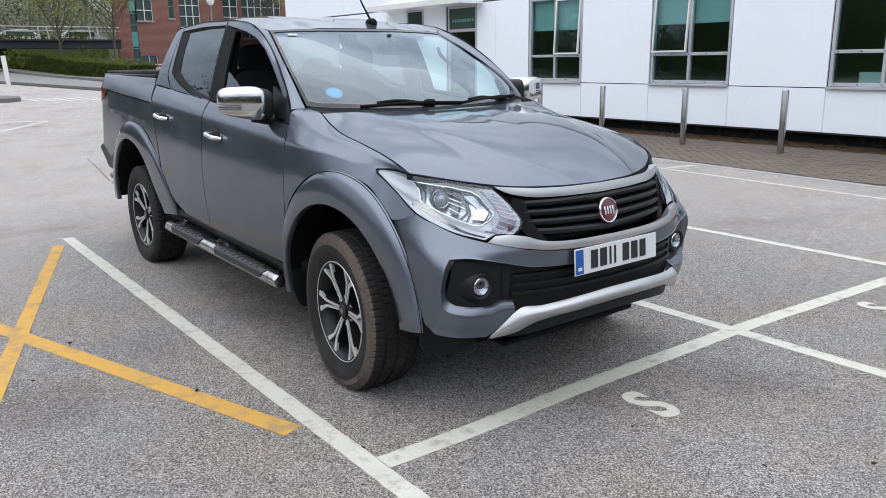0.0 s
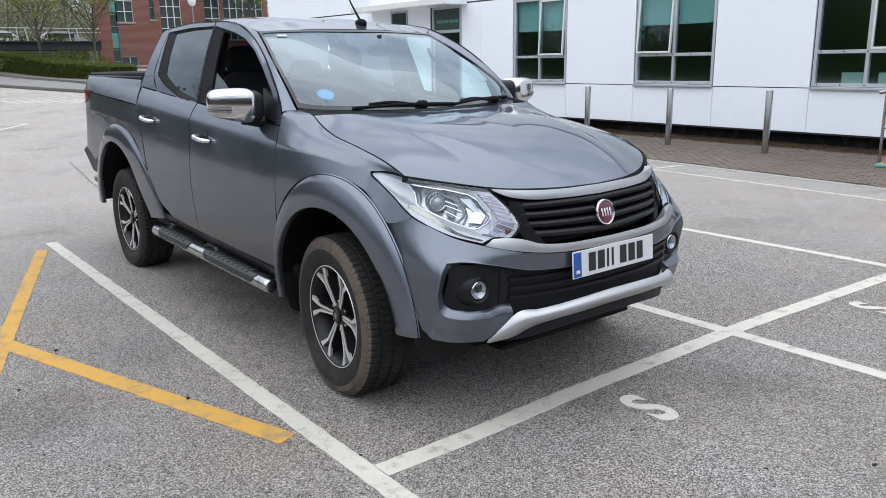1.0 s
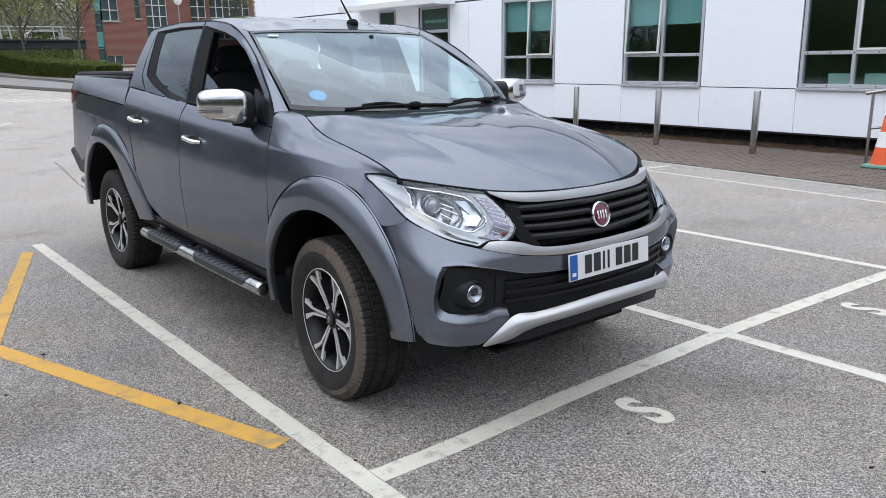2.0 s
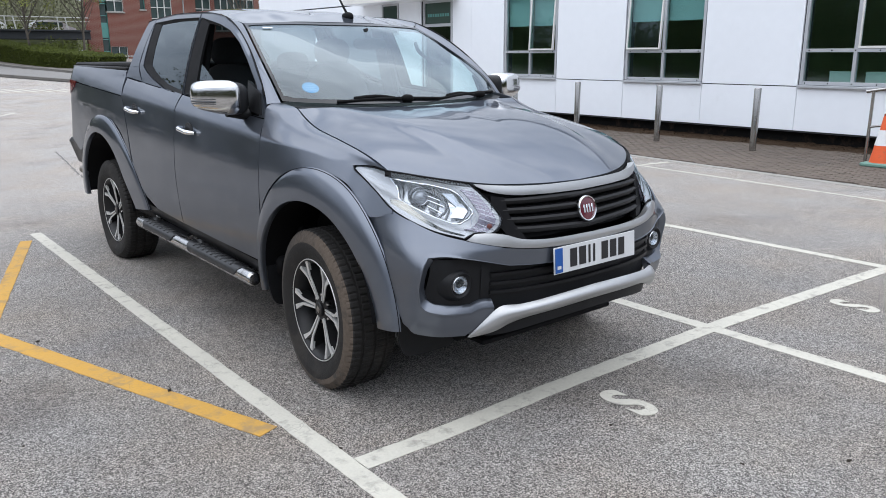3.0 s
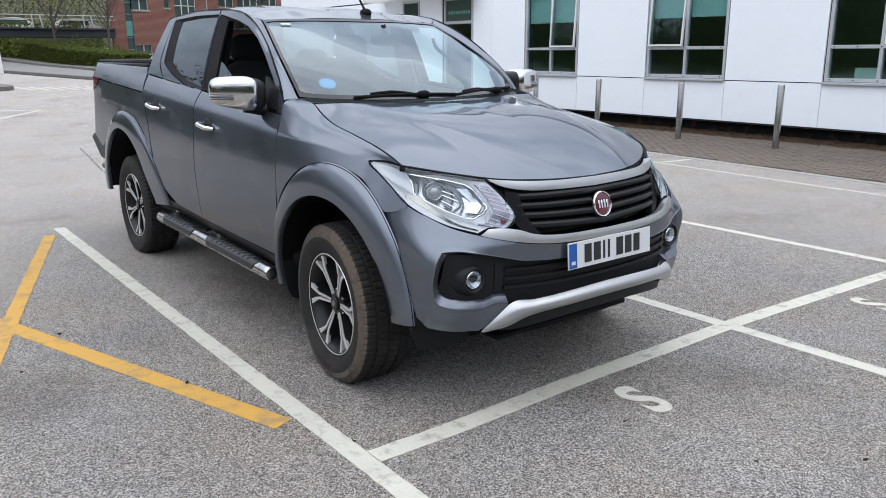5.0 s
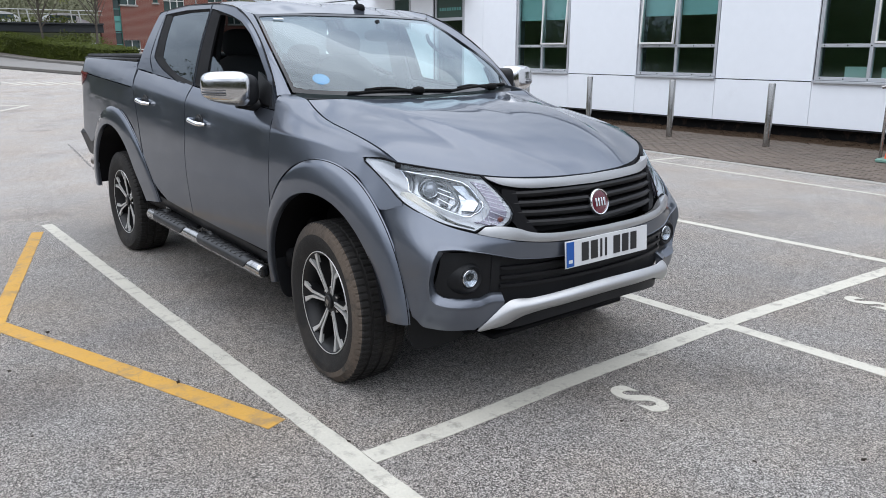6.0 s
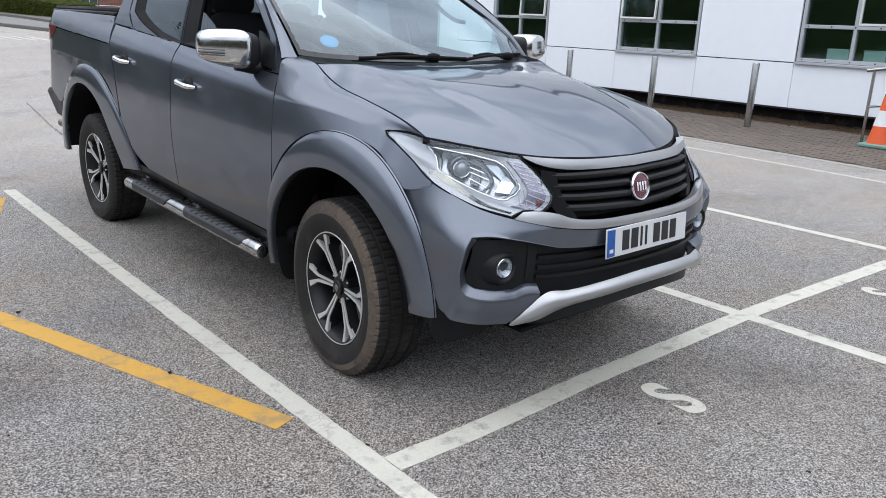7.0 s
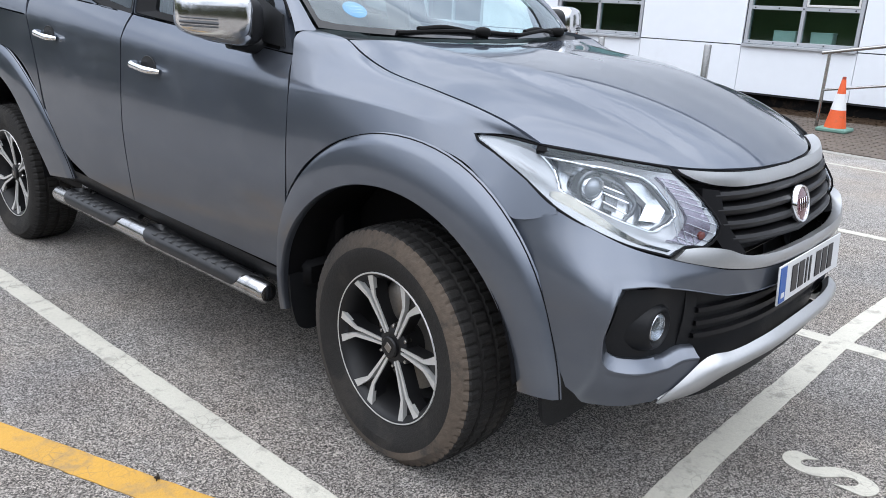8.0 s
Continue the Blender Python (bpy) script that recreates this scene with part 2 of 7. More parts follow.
M_ROAD = mat("road_tarmac", (0.185, 0.178, 0.170), 0.85, vary=0.2, scale=0.8, fine=30, bump=0.4, bump_scale=150, dirt=(0.12, 0.115, 0.11), dirt_scale=0.6)
M_FOOTWAY = mat("footway_tarmac", (0.125, 0.112, 0.10), 0.9, vary=0.2, scale=1.0, fine=30, bump=0.4, bump_scale=150, dirt=(0.09, 0.08, 0.07), dirt_scale=0.6)
M_CLAD = mat("white_cladding", (0.85, 0.885, 0.935), 0.32, vary=0.02, scale=0.7, fine=6, dirt=(0.66, 0.675, 0.69), dirt_scale=1.2, dirt_at=0.68, dirt_amount=0.2, coat=0.2, coat_rough=0.2)
M_JOINT = mat("panel_joint", (0.06, 0.062, 0.068), 0.8)
M_PLINTH = mat("black_plinth", (0.008, 0.008, 0.008), 0.9, vary=0.5, scale=4, dirt=(0.045, 0.03, 0.022), dirt_scale=5, dirt_at=0.60, spec=0.1)
M_ALU = mat("grey_window_aluminium", (0.47, 0.49, 0.52), 0.42, 0.35, vary=0.05)
M_PANE = clear_glass("green_tinted_pane", (0.70, 0.83, 0.81), -0.02)
M_BLIND = mat("teal_roller_blind", (0.46, 0.60, 0.63), 0.85, vary=0.06)
M_ROOM = mat("office_wall", (0.33, 0.35, 0.18), 0.9, vary=0.3, scale=1.2)
M_PAPER = mat("pale_card", (0.80, 0.82, 0.80), 0.8, vary=0.05)
M_STEEL = mat("brushed_steel", (0.42, 0.41, 0.395), 0.24, 1.0, vary=0.08, scale=3, fine=200)
M_POLISHED = mat("polished_steel", (0.48, 0.48, 0.48), 0.24, 1.0, vary=0.05, scale=4, fine=200, dirt=(0.20, 0.19, 0.175), dirt_scale=9, dirt_at=0.60, dirt_amount=0.5)
M_TREAD = mat("worn_tread_rubber", (0.014, 0.0145, 0.016), 0.38, vary=0.2, spec=0.4, dirt=(0.05, 0.048, 0.044), dirt_scale=14, dirt_at=0.62)
M_CONE_O = mat("cone_orange", (0.75, 0.11, 0.025), 0.5, vary=0.12, dirt=(0.35, 0.12, 0.06), dirt_scale=9)
M_CONE_W = mat("cone_white", (0.75, 0.76, 0.77), 0.45, vary=0.08)
M_CONE_B = mat("cone_base_green", (0.16, 0.30, 0.25), 0.7, vary=0.15)


def brick_wall_material():
    m = mat("red_brick", (0.155, 0.047, 0.034), 0.85, vary=0.2, scale=0.8, fine=20)
    n, l = m.node_tree.nodes, m.node_tree.links
    b = n["Principled BSDF"]
    base = b.inputs["Base Color"].links[0].from_socket
    tc, br, mp = n.new("ShaderNodeTexCoord"), n.new("ShaderNodeTexBrick"), n.new("ShaderNodeMapping")
    mp.inputs["Rotation"].default_value = (radians(90), 0, 0)
    l.new(tc.outputs["Object"], mp.inputs["Vector"])
    l.new(mp.outputs["Vector"], br.inputs["Vector"])
    br.inputs["Scale"].default_value = 1.0
    br.inputs["Brick Width"].default_value, br.inputs["Row Height"].default_value, br.inputs["Mortar Size"].default_value = 0.225, 0.075, 0.006
    br.inputs["Mortar"].default_value = (0.30, 0.24, 0.20, 1)
    br.inputs["Color2"].default_value = (0.175, 0.055, 0.04, 1)
    l.new(base, br.inputs["Color1"])
    l.new(br.outputs["Color"], b.inputs["Base Color"])
    return m


M_BRICK = brick_wall_material()
M_TEAL = mat("teal_window_frame", (0.10, 0.30, 0.27), 0.5, vary=0.1)
M_FAR_PANE = mat("far_window_pane", (0.035, 0.060, 0.056), 0.08, vary=0.3, scale=0.8)
M_WHITE = mat("white_painted_metal", (0.70, 0.70, 0.68), 0.5, vary=0.08)
M_RAIL = mat("dull_white_rail", (0.46, 0.47, 0.45), 0.6, vary=0.15)
M_DECK = mat("dark_bridge_beam", (0.045, 0.049, 0.053), 0.8, vary=0.2, spec=0.15)
M_HEDGE = leaf_material("hedge_leaves", (0.058, 0.074, 0.010))
# hedge core at a quarter of the leaf green: inner shade put into colour
M_HEDGE_IN = mat("hedge_core_shade", (0.014, 0.018, 0.006), 0.95, vary=0.4, spec=0.1)
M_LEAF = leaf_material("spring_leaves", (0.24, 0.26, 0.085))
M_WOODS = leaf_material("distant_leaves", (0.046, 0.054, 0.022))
# far leaves about three times paler: distance haze put into the colour
M_WOODS_HAZED = leaf_material("far_leaves_haze_tint", (0.135, 0.140, 0.085))
M_BARK = mat("bark", (0.085, 0.072, 0.058), 0.9, vary=0.3, scale=8, bump=0.6, bump_scale=30)
M_GRASS = mat("grass_bank", (0.045, 0.055, 0.02), 0.95, vary=0.4, scale=1.5, fine=30, bump=0.6)

def dusty_paint():
    """Metallic clear-coated paint with a film of road dust that thickens towards the sills."""
    m = mat("grey_metallic_paint", (0.140, 0.157, 0.190), 0.33, 0.90, vary=0.05, scale=2.0, fine=900, coat=1.0, coat_rough=0.04, spec=0.3)
    n, l = m.node_tree.nodes, m.node_tree.links
    tc, sp, nz, ad, mr = n.new("ShaderNodeTexCoord"), n.new("ShaderNodeSeparateXYZ"), n.new("ShaderNodeTexNoise"), n.new("ShaderNodeMath"), n.new("ShaderNodeMapRange")
    nz.inputs["Scale"].default_value, nz.inputs["Detail"].default_value = 5.0, 8
    ad.operation = "MULTIPLY_ADD"
    ad.inputs[1].default_value = -0.35
    mr.inputs["From Min"].default_value, mr.inputs["From Max"].default_value = 0.40, 0.80
    mr.inputs["To Min"].default_value, mr.inputs["To Max"].default_value = 0.15, 0.035
    l.new(tc.outputs["Object"], sp.inputs[0])
    l.new(tc.outputs["Object"], nz.inputs["Vector"])
    l.new(nz.outputs["Fac"], ad.inputs[0])
    l.new(sp.outputs["Z"], ad.inputs[2])
    l.new(ad.outputs[0], mr.inputs["Value"])
    l.new(mr.outputs["Result"], n["Principled BSDF"].inputs["Coat Roughness"])
    n["Principled BSDF"].inputs["Coat IOR"].default_value = 1.38
    film, thick, mp = n.new("ShaderNodeTexNoise"), n.new("ShaderNodeMapRange"), n.new("ShaderNodeMapping")
    film.inputs["Scale"].default_value, film.inputs["Detail"].default_value, film.inputs["Roughness"].default_value = 6.0, 9, 0.62
    mp.inputs["Scale"].default_value = (1.0, 0.8, 1.6)
    thick.inputs["From Min"].default_value, thick.inputs["From Max"].default_value = 0.48, 0.72
    thick.inputs["To Min"].default_value, thick.inputs["To Max"].default_value = 0.05, 0.22
    dust, less = n.new("ShaderNodeMixRGB"), n.new("ShaderNodeMath")
    dust.inputs["Color2"].default_value = (0.190, 0.195, 0.200, 1)
    less.operation = "MULTIPLY_ADD"
    less.inputs[1].default_value, less.inputs[2].default_value = -0.9, 0.90
    l.new(tc.outputs["Object"], mp.inputs["Vector"])
    l.new(mp.outputs["Vector"], film.inputs["Vector"])
    l.new(film.outputs["Fac"], thick.inputs["Value"])
    l.new(thick.outputs["Result"], dust.inputs["Fac"])
    l.new(n["Principled BSDF"].inputs["Base Color"].links[0].from_socket, dust.inputs["Color1"])
    l.new(dust.outputs["Color"], n["Principled BSDF"].inputs["Base Color"])
    l.new(thick.outputs["Result"], less.inputs[0])
    l.new(less.outputs[0], n["Principled BSDF"].inputs["Metallic"])
    n["Principled BSDF"].inputs["Specular Tint"].default_value = (0.26, 0.28, 0.31, 1)
    return m


M_PAINT = dusty_paint()
M_MIRROR_CAP = mat("satin_chrome", (0.66, 0.66, 0.66), 0.13, 1.0, vary=0.03)
M_SILVER = mat("satin_silver_trim", (0.44, 0.445, 0.45), 0.34, 0.8, vary=0.04)
M_CHROME = mat("chrome", (0.80, 0.81, 0.83), 0.07, 1.0, vary=0.02)
M_BLACK = mat("black_plastic", (0.0120, 0.0125, 0.0140), 0.45, spec=0.22, vary=0.15, bump=0.08, bump_scale=400)
M_SLAT = mat("satin_black_slat", (0.010, 0.010, 0.011), 0.36, vary=0.1, spec=0.20)
M_TRIM = mat("satin_black_window_trim", (0.011, 0.011, 0.012), 0.6, vary=0.1, spec=0.1)
M_SEAL = mat("black_rubber_trim", (0.006, 0.006, 0.007), 0.6, vary=0.1, spec=0.12)
M_GLASS_WS = clear_glass("windscreen_glass", (0.62, 0.79, 0.78), 0.05)
M_GLASS_SIDE = clear_glass("side_window_glass", (0.80, 0.90, 0.88), 0.03)
M_GLASS_DARK = clear_glass("privacy_glass", (0.13, 0.15, 0.155), -0.045)
M_LENS = clear_glass("lamp_lens", (0.93, 0.95, 0.97), -0.02)
M_LAMP_GREY = mat("lamp_housing_grey", (0.50, 0.51, 0.53), 0.2, 0.8, vary=0.06)
M_LAMP_PALE = mat("lamp_housing_pale", (0.37, 0.375, 0.39), 0.32, 0.45, vary=0.05)
# chrome tinted dark tan: the ground's reflection is put into its colour
M_STRIP = mat("mirror_chrome_strip", (0.27, 0.26, 0.23), 0.06, 1.0, vary=0.03)
M_LAMP_MID = mat("lamp_blade_grey", (0.14, 0.145, 0.155), 0.25, 0.6, vary=0.1)
M_PROJECTOR = mat("projector_glass", (0.30, 0.32, 0.35), 0.05, 0.3, coat=0.6)
M_LAMP_DARK = mat("lamp_housing_dark", (0.06, 0.063, 0.07), 0.3, vary=0.1)
M_RED_LENS = mat("red_lens", (0.12, 0.004, 0.012), 0.12, coat=0.2)
M_AMBER = mat("indicator_reflector", (0.21, 0.185, 0.23), 0.25, 0.6, vary=0.6, scale=55, fine=160)
M_BADGE = mat("badge_maroon", (0.10, 0.008, 0.02), 0.25, vary=0.1, coat=0.8)
M_PLATE = mat("plate_white", (0.60, 0.61, 0.62), 0.35, vary=0.03)
M_PLATE_BLUE = mat("plate_blue", (0.008, 0.080, 0.32), 0.35, vary=0.05)
M_INK = mat("plate_black", (0.012, 0.012, 0.014), 0.4)
M_FOG = mat("fog_lamp_reflector", (0.50, 0.51, 0.53), 0.16, 0.8, vary=0.05)
M_STICKER = mat("sticker_blue", (0.004, 0.23, 0.52), 0.5, vary=0.06)
M_STICKER_INK = mat("sticker_print", (0.20, 0.42, 0.62), 0.5)
M_TYRE = mat("tyre_rubber", (0.021, 0.020, 0.0193), 0.75, spec=0.2, vary=0.25, bump=0.25, bump_scale=200, dirt=(0.048, 0.043, 0.038), dirt_scale=5, dirt_at=0.58, dirt_amount=0.6)
def dried_mud():
    """Tan mud dried on the tyre shoulder, thick on the leading side, worn off to grey rubber elsewhere."""
    m = mat("dried_mud", (0.088, 0.068, 0.052), 0.95, vary=0.25, scale=9, fine=60, bump=0.5, dirt=(0.030, 0.027, 0.025), dirt_scale=7, dirt_at=0.585, dirt_amount=0.85)
    n, l = m.node_tree.nodes, m.node_tree.links
    b = n["Principled BSDF"]
    base = b.inputs["Base Color"].links[0].from_socket
    tc, dot, nz, ad, mr, mx = n.new("ShaderNodeTexCoord"), n.new("ShaderNodeVectorMath"), n.new("ShaderNodeTexNoise"), n.new("ShaderNodeMath"), n.new("ShaderNodeMapRange"), n.new("ShaderNodeMixRGB")
    dot.operation, ad.operation = "DOT_PRODUCT", "MULTIPLY_ADD"
    dot.inputs[1].default_value = (0, -0.82, 0.57)
    nz.inputs["Scale"].default_value, nz.inputs["Detail"].default_value = 14, 6
    ad.inputs[1].default_value = 0.35
    l.new(tc.outputs["Object"], dot.inputs[0])
    l.new(tc.outputs["Object"], nz.inputs["Vector"])
    l.new(nz.outputs["Fac"], ad.inputs[0])
    l.new(dot.outputs["Value"], ad.inputs[2])
    mr.inputs["From Min"].default_value, mr.inputs["From Max"].default_value = -0.06, 0.28
    mr.inputs["To Min"].default_value = 0.22
    l.new(ad.outputs[0], mr.inputs["Value"])
    l.new(mr.outputs["Result"], mx.inputs["Fac"])
    mx.inputs["Color1"].default_value = (0.030, 0.0275, 0.0255, 1)
    l.new(base, mx.inputs["Color2"])
    l.new(mx.outputs["Color"], b.inputs["Base Color"])
    return m


M_MUD = dried_mud()
M_RIM_DARK = mat("rim_black", (0.010, 0.010, 0.011), 0.42, 0.1, vary=0.1, spec=0.35)
M_RIM_CUT = mat("rim_machined", (0.60, 0.60, 0.59), 0.36, 0.5, vary=0.05, scale=20, fine=300)
M_DISC = mat("brake_disc", (0.25, 0.23, 0.21), 0.45, 0.8, vary=0.2)
M_SEAT = mat("dark_seat_fabric", (0.030, 0.031, 0.034), 0.9, spec=0.15, vary=0.15, bump=0.3, bump_scale=300)
M_DASH = mat("dashboard_plastic", (0.022, 0.023, 0.025), 0.65, spec=0.2, vary=0.1)
M_HEADLINER = mat("headlining", (0.42, 0.41, 0.39), 0.9, vary=0.05)


# ---------- mesh helpers ----------
def part(name, bm, material, parent=None, label="", smooth=40):
    me = bpy.data.meshes.new(name)
    bm.to_mesh(me)
    bm.free()
    for m in (material if isinstance(material, (list, tuple)) else [material]):
        me.materials.append(m)
    for p in me.polygons:
        p.use_smooth = smooth > 0
    if smooth > 0:
        me.set_sharp_from_angle(angle=radians(smooth))
    ob = new(name, me)
    if parent:
        ob.parent = parent
    if label:
        tagged(ob, label)
    return ob


def thing(name, at, label, category, group="", rz=0.0):
    ob = new(name)
    ob.empty_display_size = 0.1
    ob.matrix_basis = pose(*at, 0, 0, rz)
    return tagged(ob, label, category, group)


def add_box(bm, lo, hi, bevel=0.0, m=None):
    lo, hi = np.array(lo, float), np.array(hi, float)
    geom = bmesh.ops.create_cube(bm, size=1.0)["verts"]
    for v in geom:
        v.co = Vector(((lo + hi) / 2 + np.array(v.co) * (hi - lo)).tolist())
    if bevel:
        es = list({e for v in geom for e in v.link_edges})
        geom = [v for v in bmesh.ops.bevel(bm, geom=es, offset=bevel, segments=1, affect="EDGES")["verts"]]
        geom = list({v for v in geom} | {v for g in geom for f in g.link_faces for v in f.verts})
    if m is not None:
        bmesh.ops.transform(bm, matrix=m, verts=geom)
    return geom


def box(lo, hi, bevel=0.0, m=None):
    bm = bmesh.new()
    add_box(bm, lo, hi, bevel, m)
    return bm


def add_tube(bm, pts, r, seg=12, caps=True):
    """A round bar along a line of points; r is one radius or one for each point."""
    pts = [Vector(p) for p in pts]
    rs = r if isinstance(r, (list, tuple)) else [r] * len(pts)
    rings = []
    up = Vector((0, 0, 1))
    for i, p in enumerate(pts):
        d = (pts[min(i + 1, len(pts) - 1)] - pts[max(i - 1, 0)]).normalized()
        a = d.cross(up)
        if a.length < 0.05:
            a = d.cross(Vector((1, 0, 0)))
        a.normalize()
        b = d.cross(a)
        rings.append([bm.verts.new(p + (a * math.cos(2 * math.pi * k / seg) + b * math.sin(2 * math.pi * k / seg)) * rs[i]) for k in range(seg)])
    for q, w in zip(rings, rings[1:]):
        for k in range(seg):
            bm.faces.new((q[k], q[(k + 1) % seg], w[(k + 1) % seg], w[k]))
    if caps:
        bm.faces.new(rings[0][::-1])
        bm.faces.new(rings[-1])
    return bm


def tube(pts, r, seg=12):
    bm = add_tube(bmesh.new(), pts, r, seg)
    bmesh.ops.recalc_face_normals(bm, faces=bm.faces)
    return bm


def spline(pts, n=16):
    """n + 1 points along a smooth curve through pts, evenly spaced."""
    p = np.array(pts, float)
    if len(p) == 2:
        t = np.linspace(0, 1, n + 1)[:, None]
        return p[0] * (1 - t) + p[1] * t
    q = np.vstack([2 * p[0] - p[1], p, 2 * p[-1] - p[-2]])
    fine = []
    for i in range(1, len(q) - 2):
        t = np.linspace(0, 1, 24, endpoint=False)[:, None]
        a, b, c, d = q[i - 1], q[i], q[i + 1], q[i + 2]
        l1, l2, l3 = (max(np.linalg.norm(v) ** 0.5, 1e-6) for v in (b - a, c - b, d - c))
        m1 = l2 * ((b - a) / l1 - (c - a) / (l1 + l2) + (c - b) / l2)
        m2 = l2 * ((c - b) / l2 - (d - b) / (l2 + l3) + (d - c) / l3)
        fine.append((2 * t**3 - 3 * t**2 + 1) * b + (t**3 - 2 * t**2 + t) * m1 + (-2 * t**3 + 3 * t**2) * c + (t**3 - t**2) * m2)
    fine = np.vstack([*fine, p[-1:]])
    s = np.concatenate([[0], np.cumsum(np.linalg.norm(np.diff(fine, axis=0), axis=1))])
    want = np.linspace(0, s[-1], n + 1)
    return np.stack([np.interp(want, s, fine[:, k]) for k in range(fine.shape[1])], 1)


def coons(b, t, l, r):
    """A grid of points inside four border curves; b and t run the same way, l and r from b to t."""
    nu, nv = len(b) - 1, len(l) - 1
    u, v = np.linspace(0, 1, nu + 1)[:, None, None], np.linspace(0, 1, nv + 1)[None, :, None]
    flat = (1 - v) * b[:, None] + v * t[:, None]
    side = (1 - u) * l[None] + u * r[None]
    corner = (1 - u) * (1 - v) * b[0] + u * (1 - v) * b[-1] + (1 - u) * v * t[0] + u * v * t[-1]
    return flat + side - corner


def add_grid(bm, g, side=1):
    vs = [[bm.verts.new((p[0] * side, p[1], p[2])) for p in row] for row in g]
    fs = []
    for a, b in zip(vs, vs[1:]):
        for k in range(len(a) - 1):
            try:
                fs.append(bm.faces.new((a[k], b[k], b[k + 1], a[k + 1])))
            except ValueError:
                pass
    return fs


def skin(grids, side=1, gap=0.0035, flange=0.024, heart=(0, 1.7, 0.85)):
    """A pressed panel: grids joined into one sheet, edges drawn in by the gap and turned inwards by the flange."""
    bm = bmesh.new()
    for g in grids:
        add_grid(bm, g, side)
    bmesh.ops.remove_doubles(bm, verts=bm.verts, dist=0.0012)
    bmesh.ops.dissolve_degenerate(bm, edges=bm.edges, dist=0.0005)
    bmesh.ops.recalc_face_normals(bm, faces=bm.faces)
    bm.normal_update()
    if sum(f.normal.dot(f.calc_center_median() - Vector(heart)) * f.calc_area() for f in bm.faces) < 0:
        bmesh.ops.reverse_faces(bm, faces=bm.faces)
        bm.normal_update()
    rim = [e for e in bm.edges if len(e.link_faces) == 1]
    if gap:
        moves = {}
        for e in rim:
            c = e.link_faces[0].calc_center_median()
            d = (e.verts[1].co - e.verts[0].co).normalized()
            w = c - e.verts[0].co
            w = (w - d * w.dot(d)).normalized()
            for v in e.verts:
                moves.setdefault(v, []).append(w)
        for v, ws in moves.items():
            v.co += sum(ws, Vector()) / len(ws) * gap
    if flange:
        normals = {v: v.normal.copy() for e in rim for v in e.verts}
        made = bmesh.ops.extrude_edge_only(bm, edges=rim)["geom"]
        for v in made:
            if isinstance(v, bmesh.types.BMVert):
                near = [e.other_vert(v) for e in v.link_edges if e.other_vert(v) in normals]
                if near:
                    v.co -= normals[near[0]] * flange
    return bm


def lathe(profile, seg=48, axis="x", caps=True):
    """Turns a profile of (along the axis, radius) into a round body."""
    bm = bmesh.new()
    rings = []
    for a, r in profile:
        ring = []
        for k in range(seg):
            c, s = math.cos(2 * math.pi * k / seg), math.sin(2 * math.pi * k / seg)
            ring.append(bm.verts.new((a, r * c, r * s) if axis == "x" else (r * c, r * s, a)))
        rings.append(ring)
    for q, w in zip(rings, rings[1:]):
        for k in range(seg):
            bm.faces.new((q[k], q[(k + 1) % seg], w[(k + 1) % seg], w[k]))
    if caps:
        for ring in (rings[0], rings[-1]):
            bm.faces.new(ring)
    bmesh.ops.recalc_face_normals(bm, faces=bm.faces)
    return bm


def text_mesh(body, size, depth=0.002, bold=0.0):
    cu = bpy.data.curves.new("lettering", "FONT")
    cu.body, cu.size, cu.extrude, cu.offset = body, size, depth, bold
    cu.align_x, cu.align_y = "CENTER", "CENTER"
    ob = bpy.data.objects.new("lettering", cu)
    scene.collection.objects.link(ob)
    me = bpy.data.meshes.new_from_object(ob.evaluated_get(bpy.context.evaluated_depsgraph_get()))
    bpy.data.objects.remove(ob)
    return me


# ---------- ground ----------
def step(a, b, x):
    t = min(1.0, max(0.0, (x - a) / (b - a)))
    return t * t * (3 - 2 * t)


def ground_z(x, y):
    rise = 0.7 * step(14, 46, y) + 0.55 * step(44, 62, y)
    return rise - 0.15 * step(5, 13.5, x) * (1 - step(14, 30, y))


def spaced(near, far, fine_step):
    vals, v, s = [], 0.0, fine_step
    while v < far:
        vals.append(v)
        if v > near:
            s *= 1.35
        v += s
    return vals + [far]


bm = bmesh.new()
gx = [-v for v in spaced(6, 900, 1.0)][::-1] + spaced(20, 900, 0.75)[1:]
gy = [-v for v in spaced(6, 900, 1.5)][::-1] + spaced(64, 900, 1.5)[1:]
add_grid(bm, [[(x, y, ground_z(x, y)) for y in gy] for x in gx])
bmesh.ops.recalc_face_normals(bm, faces=bm.faces)
bm.normal_update()
if sum(f.normal.z for f in bm.faces) < 0:
    bmesh.ops.reverse_faces(bm, faces=bm.faces)
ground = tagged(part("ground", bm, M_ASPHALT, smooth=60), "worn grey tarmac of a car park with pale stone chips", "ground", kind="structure")


